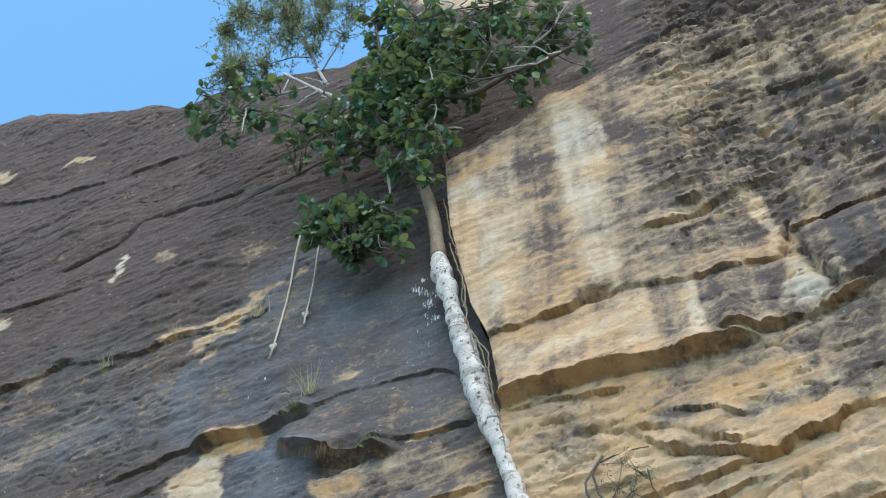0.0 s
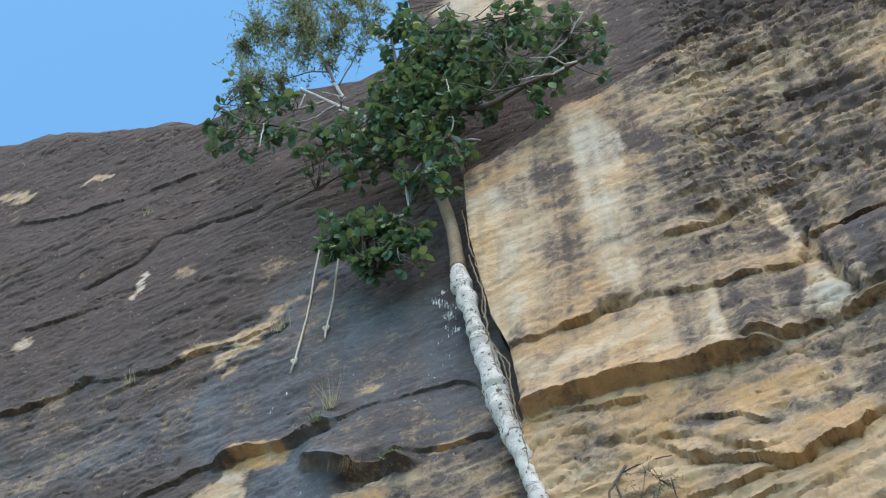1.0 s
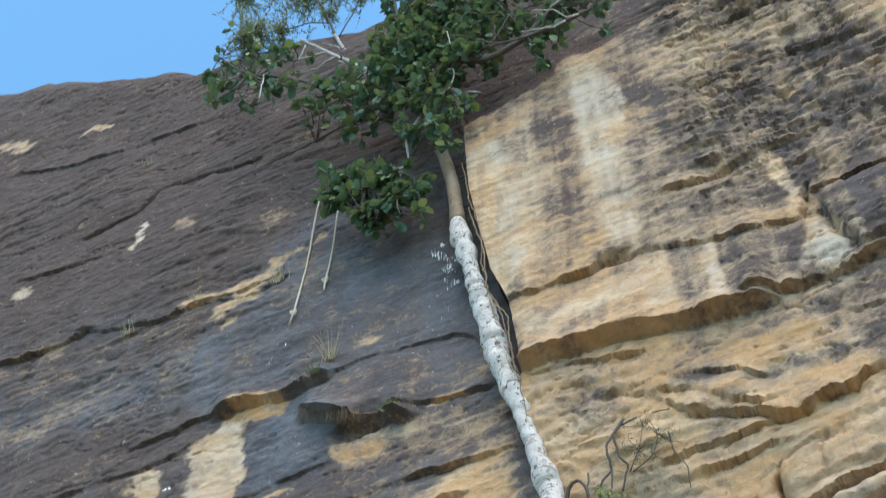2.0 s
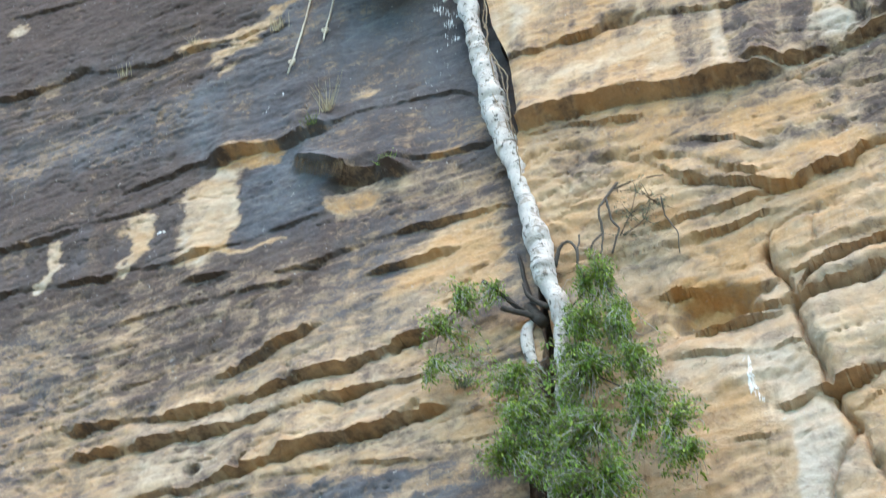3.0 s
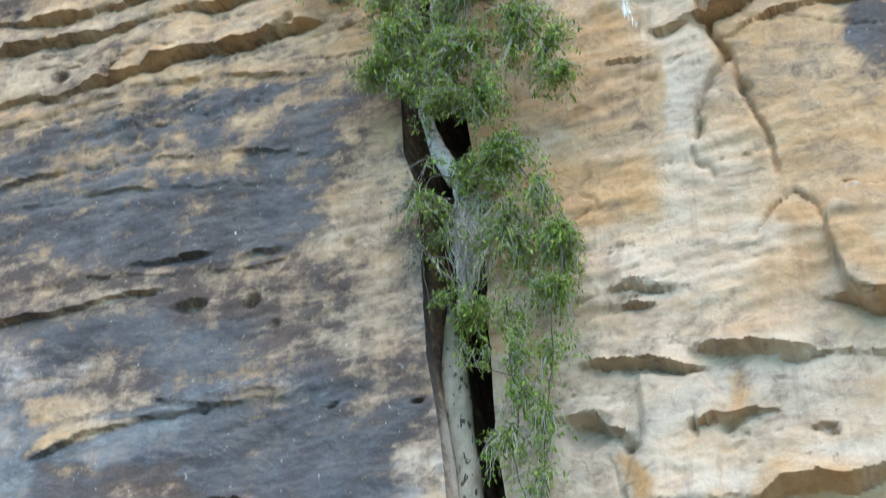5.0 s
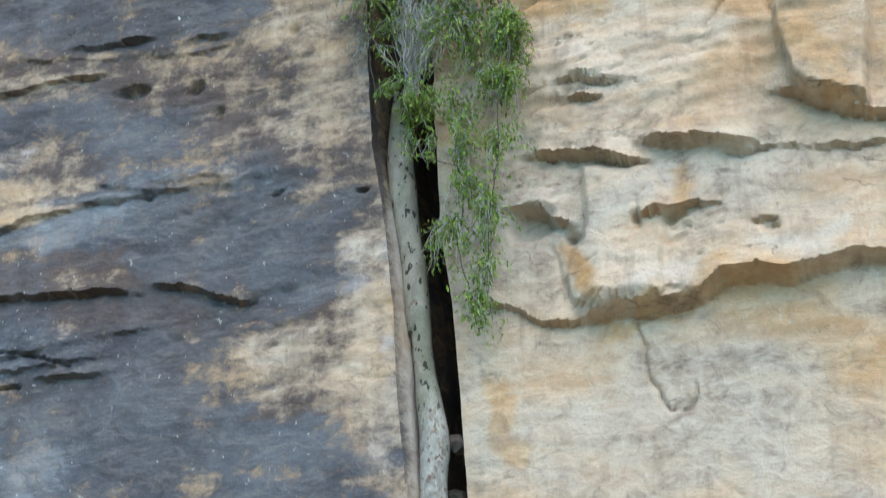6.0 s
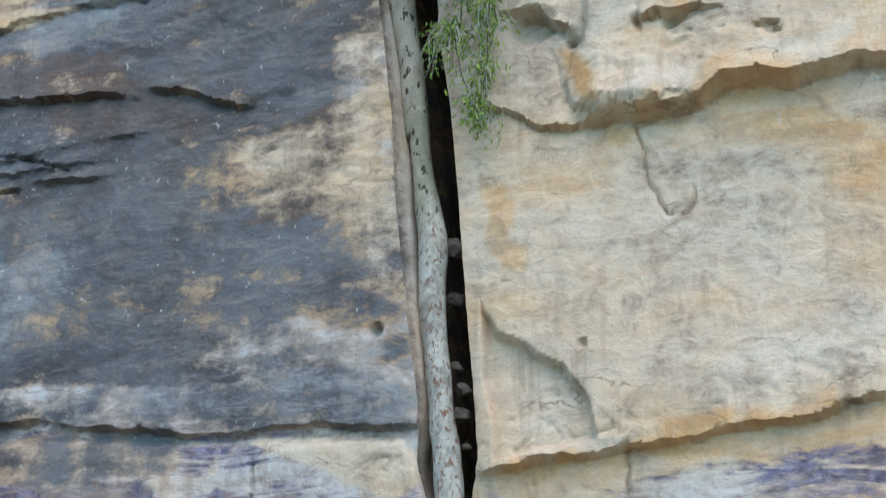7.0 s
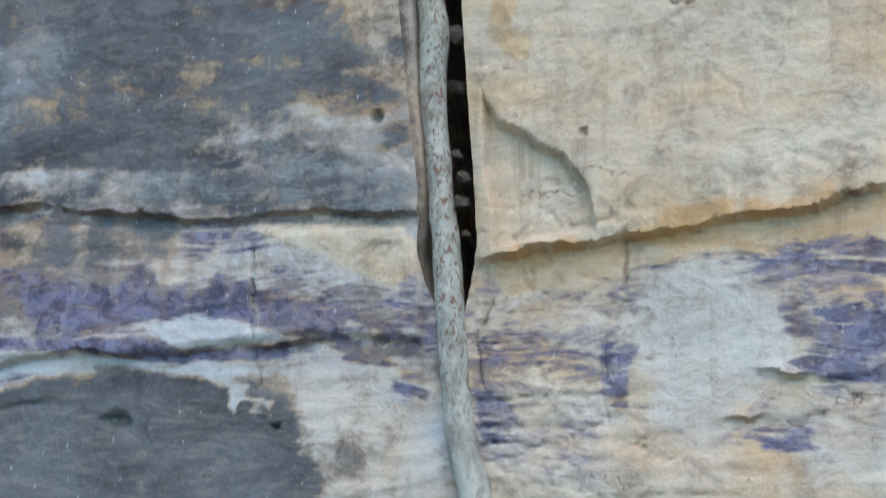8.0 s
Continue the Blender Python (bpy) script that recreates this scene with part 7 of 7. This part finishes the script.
SHRUB_CLUMPS = [
    (-1.16, 15.04, 0.60, 0.46, 0.44, 0.36, 171),
    (-1.44, 14.71, 0.60, 0.25, 0.32, 0.36, 46),
    (-1.53, 14.24, 0.60, 0.21, 0.36, 0.36, 33),
    (-1.02, 13.88, 0.60, 0.26, 0.24, 0.36, 47),
    (0.47, 14.94, 0.60, 0.38, 0.30, 0.36, 117),
    (0.69, 14.16, 0.60, 0.57, 0.46, 0.36, 221),
    (0.94, 13.61, 0.60, 0.42, 0.51, 0.36, 195),
    (0.44, 13.68, 0.60, 0.47, 0.51, 0.36, 210),
    (1.46, 12.86, 0.60, 0.25, 0.40, 0.36, 46),
    (1.59, 12.39, 0.60, 0.20, 0.34, 0.36, 33),
    (-0.63, 13.64, 0.60, 0.31, 0.39, 0.36, 135),
    (-0.42, 13.04, 0.60, 0.28, 0.51, 0.36, 173),
    (0.25, 12.90, 0.60, 0.52, 0.49, 0.36, 176),
    (1.00, 12.78, 0.60, 0.47, 0.52, 0.36, 243),
    (-0.78, 12.70, 0.60, 0.24, 0.22, 0.36, 53),
    (-0.50, 12.55, 0.60, 0.24, 0.29, 0.36, 86),
    (0.47, 12.22, 0.60, 0.54, 0.34, 0.36, 153),
    (1.26, 12.17, 0.60, 0.31, 0.27, 0.36, 72),
    (0.96, 11.80, 0.60, 0.25, 0.21, 0.36, 52),
    (0.58, 11.79, 0.60, 0.37, 0.27, 0.36, 86),
    (1.48, 12.12, 0.60, 0.15, 0.19, 0.36, 16),
    (0.13, 13.59, 0.60, 0.24, 0.47, 0.36, 118),
    (0.03, 12.80, 0.60, 0.28, 0.48, 0.36, 336),
    (-0.05, 12.20, 0.60, 0.26, 0.39, 0.36, 186),
    (-0.11, 13.33, 0.60, 0.20, 0.33, 0.36, 72),
    (-0.12, 12.37, 0.60, 0.16, 0.23, 0.36, 40),
    (0.25, 14.25, 0.60, 0.25, 0.26, 0.36, 72),
    (0.55, 14.68, 0.55, 0.40, 0.32, 0.30, 130),
    (0.38, 14.28, 0.55, 0.30, 0.35, 0.30, 100),
    (0.74, 11.24, 0.42, 0.52, 0.28, 0.24, 370),
    (0.30, 10.60, 0.36, 0.22, 0.45, 0.10, 70),
    (0.22, 10.00, 0.30, 0.14, 0.20, 0.10, 30),
    (-0.16, 10.96, 0.42, 0.34, 0.36, 0.24, 50),
    (0.31, 11.22, 0.42, 0.25, 0.21, 0.24, 109),
    (1.21, 10.36, 0.42, 0.28, 0.28, 0.24, 201),
    (1.35, 10.03, 0.42, 0.28, 0.30, 0.24, 220),
    (1.25, 9.63, 0.42, 0.23, 0.32, 0.24, 127),
    (0.93, 9.97, 0.42, 0.18, 0.27, 0.24, 43),
    (0.42, 9.60, 0.42, 0.20, 0.24, 0.24, 89),
]
fine_foliage(shrub, SHRUB_CLUMPS, SHRUB_STEMS, 41, 0.062, SHRUB_LEAVES, PALE_TWIG, 13, hang=0.16, reach=0.34, twig=0.0034, thin=0.78)


TRESSES = [
    (0.39, 8.95, 0.40, 0.20, 0.10, 0.2, 24),
    (0.82, 8.76, 0.40, 0.21, 0.15, 0.2, 28),
    (1.17, 8.83, 0.40, 0.27, 0.32, 0.2, 62),
    (1.45, 8.91, 0.40, 0.14, 0.22, 0.2, 18),
    (0.72, 7.92, 0.40, 0.20, 0.33, 0.2, 58),
    (1.09, 7.88, 0.40, 0.23, 0.37, 0.2, 54),
    (0.99, 7.37, 0.40, 0.16, 0.32, 0.2, 63),
    (0.53, 7.95, 0.40, 0.08, 0.14, 0.2, 12),
    (1.00, 9.29, 0.40, 0.30, 0.38, 0.2, 71),
    (0.87, 8.38, 0.40, 0.26, 0.37, 0.2, 69),
    (1.18, 8.34, 0.40, 0.22, 0.36, 0.2, 45),
    (0.94, 7.66, 0.40, 0.22, 0.35, 0.2, 60),
    (1.04, 7.08, 0.40, 0.12, 0.22, 0.2, 25),
    (0.79, 10.58, 0.40, 0.36, 0.41, 0.2, 75),
    (0.89, 9.76, 0.40, 0.35, 0.40, 0.2, 67),
]
fine_foliage(shrub, TRESSES, SHRUB_STEMS, 43, 0.06, SHRUB_LEAVES, PALE_TWIG, 11, hang=0.30, reach=0.2, twig=0.003, thin=0.62)

# a bare grey spray beside the roots
fine_foliage(shrub, [(-0.32, 10.95, 0.35, 0.34, 0.40, 0.12, 70), (-0.28, 10.30, 0.25, 0.20, 0.35, 0.10, 34)], SHRUB_STEMS, 47, 0.045, GREY_LEAVES, PALE_TWIG, 5, hang=0.22, reach=0.3, twig=0.0032, thin=0.95)


def root_beard():
    """A bundle of pale hanging roots and bare twigs."""
    rng = np.random.default_rng(51)
    jobs = []
    for k in range(100):
        a0 = rng.uniform(-1, 1)
        u0, z0, d0 = 0.30, 11.28, 0.10
        u1, z1, d1 = 0.26, 9.86, 0.05
        s, e = rng.uniform(0, 0.45), rng.uniform(0.6, 1.15)
        pts = []
        for q in np.linspace(s, e, 4):
            wide = 0.23 * math.sin(math.pi * min(1, 0.2 + q * 0.75))
            pts.append((u0 + (u1 - u0) * q + a0 * wide + rng.normal(0, 0.05), z0 + (z1 - z0) * q, d0 + (d1 - d0) * q + 0.16 * math.cos(a0 * 1.5) + rng.normal(0, 0.02)))
        jobs.append(line(pts, rng.uniform(0.005, 0.017), 0.003, step=0.06, sides=5, knobs=0.25, wander=rng.uniform(0.3, 0.9), seed=k))
    child("root_beard", tubes_mesh("root_beard", jobs, PALE_TWIG), shrub, "bundle of pale hanging roots")
    core = [(0.17, 11.37, 0.05, .12), (0.27, 10.92, 0.08, .17), (0.27, 10.43, 0.06, .16), (0.20, 10.03, 0.02, .09), (0.14, 9.80, 0.00, .05)]
    child("root_core", tubes_mesh("root_core", [tube_arrays([(*at(u_, z_, d_), r_) for u_, z_, d_, r_ in core], 0.05, 14, 0.25, 0.0, 8)], WHITE_BARK), shrub)


root_beard()

# ---- bare vines on the rock ----
VINES = [
    [(0.79, 16.79, 0.31), (0.65, 16.50, 0.38), (0.58, 16.21, 0.43), (0.58, 15.98, 0.35), (0.46, 15.78, 0.41), (0.38, 15.56, 0.33)],
    [(0.65, 16.50, 0.38), (0.69, 16.14, 0.34), (0.78, 15.90, 0.34), (0.68, 15.56, 0.34)],
    [(-0.04, 15.51, 0.41), (0.03, 15.72, 0.47), (0.13, 15.79, 0.49), (0.25, 15.61, 0.51), (0.25, 15.38, 0.40)],
    [(0.26, 16.04, 0.32), (0.25, 15.72, 0.38), (0.23, 15.45, 0.38)],
    [(0.58, 15.98, 0.35), (0.55, 15.58, 0.39), (0.44, 15.49, 0.31)],
    [(0.23, 16.60, 0.27), (0.70, 16.72, 0.28), (1.09, 16.78, 0.29), (1.41, 16.66, 0.35)],
    [(1.35, 16.28, 0.36), (1.37, 15.95, 0.27), (1.49, 15.61, 0.32), (1.49, 15.37, 0.24)],
]
for k, pts in enumerate(VINES):
    v = thing("vine", *pts[0], "bare dark twisted vine against the sandstone", "vine", "vines on the rock")
    child("stem", tubes_mesh("stem", [line(pts, (0.022, 0.018, 0.035, 0.015, 0.016, 0.011, 0.012)[k], 0.008 if k > 2 else 0.016, step=0.06, sides=7, knobs=0.2, wander=0.15, seed=200 + k)], TWIG_BARK), v)
spray = thing("thin_shrub", 0.79, 15.97, 0.29, "sparse grey-leaved shrub against the rock", "shrub")
SPRAY_STEMS = [[(0.79, 15.84, 0.32), (0.96, 16.09, 0.40), (1.07, 16.41, 0.45)], [(0.83, 15.85, 0.30), (1.13, 15.92, 0.41), (1.26, 16.10, 0.53)]]
for k, pts in enumerate(SPRAY_STEMS):
    child("stem", tubes_mesh("stem", [line(pts, 0.01, 0.004, step=0.08, sides=5, seed=220 + k)], TWIG_BARK), spray)
fine_foliage(spray, [
    (1.02, 16.22, 0.35, 0.26, 0.39, 0.1, 36),
    (1.21, 15.84, 0.35, 0.14, 0.29, 0.1, 9),
], SPRAY_STEMS, 61, 0.05, GREY_LEAVES, TWIG_BARK, 7, twig=0.003)

# ---- ropes ----
def rope(points, knot):
    r = thing("rope", *points[0], "pale rope hanging down the cliff, its end knotted", "rope", "hanging ropes")
    child("cord", tubes_mesh("cord", [line(points, 0.019, step=0.05, sides=8, knobs=0.12, wander=0.03, seed=300 + len(points))], ROPE), r)
    if knot:
        u_, z_, d_ = points[-2]
        ring = [(u_ + 0.05 * math.cos(k), z_ + 0.05 * math.sin(k), d_ + 0.02 * math.cos(2 * k)) for k in np.linspace(0, 6.6, 9)]
        child("knot", tubes_mesh("knot", [line(ring, 0.02, step=0.03, sides=8, seed=9)], ROPE), r)


rope([(-4.15, 24.70, 0.10), (-4.29, 24.19, -0.03), (-4.40, 23.41, -0.12), (-4.44, 22.51, -0.04), (-4.48, 21.92, 0.01), (-4.59, 21.73, -0.07)], True)
rope([(-3.73, 24.57, 0.13), (-3.80, 23.88, 0.06), (-3.90, 23.12, -0.04), (-3.97, 22.55, -0.04), (-3.97, 22.26, -0.02)], True)


# ---- grass tufts on the ledges ----
def tuft(name, u0, z0, d0, label, blades, height, spread, fall, material, seed, category="grass"):
    rng = np.random.default_rng(seed)
    V, F = [], []
    base = np.array(at(u0, z0, d0))
    for k in range(blades):
        a_ = rng.uniform(-1, 1)
        way = ALONG * a_ * spread + OUT * rng.uniform(0.05, 0.6) * spread + np.array([0, 0, 1.0])
        h = height * rng.uniform(0.5, 1.0)
        root = base + ALONG * rng.normal(0, 0.06) + OUT * rng.normal(0, 0.02)
        w = rng.uniform(0.004, 0.008)
        n0 = len(V)
        for q in np.linspace(0, 1, 5):
            p = root + way * h * q + np.array([0, 0, -fall * h * q * q]) + OUT * 0.15 * h * q * q
            V.extend([p - ALONG * w * (1 - 0.9 * q), p + ALONG * w * (1 - 0.9 * q)])
        F.extend([(n0 + 2 * q, n0 + 2 * q + 1, n0 + 2 * q + 3, n0 + 2 * q + 2) for q in range(4)])
    t_ = tagged(new(name, mesh_from(name, V, F, material)), label, category, "tufts on the ledges")
    return t_


tuft("grass_tuft", -3.70, 20.36, 0.04, "pale long-bladed grass tuft on a rock ledge", 26, 0.75, 0.5, 0.15, STRAW, 1)
tuft("grass_tuft", -3.93, 20.07, 0.11, "dark short grass tuft in a rock hollow", 60, 0.25, 0.7, 0.3, GRASS, 2)
tuft("grass_tuft", -4.94, 23.12, -0.15, "dry upright grass tuft on the rock", 30, 0.45, 0.35, 0.2, STRAW, 3)
tuft("grass_tuft", -7.95, 23.27, -0.17, "dry small grass tuft on a ledge", 18, 0.35, 0.5, 0.2, STRAW, 4)
tuft("grass_tuft", -8.65, 29.22, -0.43, "dry small grass tuft on a ledge", 14, 0.3, 0.5, 0.2, STRAW, 5)
tuft("grass_tuft", -3.68, 15.10, 0.11, "dry drooping grass tuft on a ledge", 40, 0.35, 0.8, 0.9, STRAW, 6)
tuft("grass_tuft", -6.54, 23.40, -0.12, "dry small grass tuft on a ledge", 20, 0.3, 0.6, 0.3, STRAW, 7)
for k, (u_, z_, d_) in enumerate([(-3.93, 19.26, 0.21), (-3.78, 19.24, 0.13), (-3.55, 19.06, 0.19), (-3.35, 18.93, 0.21), (-3.24, 18.97, 0.14)]):
    tuft("hanging_grass", u_, z_, d_, "brown dead grass hanging below an overhang", 26, 0.30, 0.35, 2.6, BROWN_GRASS, 10 + k)
tuft("fern", -2.56, 18.60, 0.20, "small green fern under the overhang", 60, 0.2, 1.0, 0.5, SHRUB_LEAVES, 20, "fern")
tuft("grass_tuft", -1.27, 14.10, 0.24, "grey dry bush on the rock", 70, 0.35, 0.9, 0.5, GREY_LEAVES, 21)
tuft("grass_tuft", -2.31, 14.05, 0.12, "dry grass in a rock hollow", 30, 0.2, 0.8, 0.6, STRAW, 22)


# ---- stones jammed in the joint ----
def chock(u0, z0, d0, size, seed):
    bm = bmesh.new()
    bmesh.ops.create_icosphere(bm, subdivisions=2, radius=size)
    for v in bm.verts:
        v.co *= 0.8 + 0.5 * noise.noise(v.co * (1.2 / size) + Vector((seed, 0, 0)))
        v.co.z *= 0.75
    me = bpy.data.meshes.new("chockstone")
    bm.to_mesh(me)
    bm.free()
    me.materials.append(STONE)
    ob = tagged(new("chockstone", me), "grey stone jammed in the rock joint", "stone", "stones in the joint")
    ob.location = at(u0, z0, d0)


for k, (u_, z_, d_, s_) in enumerate([(0.64, 4.78, -0.35, .10), (0.67, 4.23, -0.30, .06), (0.55, 5.01, -0.40, .08), (0.59, 4.55, -0.42, .12), (0.54, 6.19, -0.40, .16), (0.48, 5.72, -0.55, .12)]):
    chock(u_, z_, d_, s_, k * 3.1)
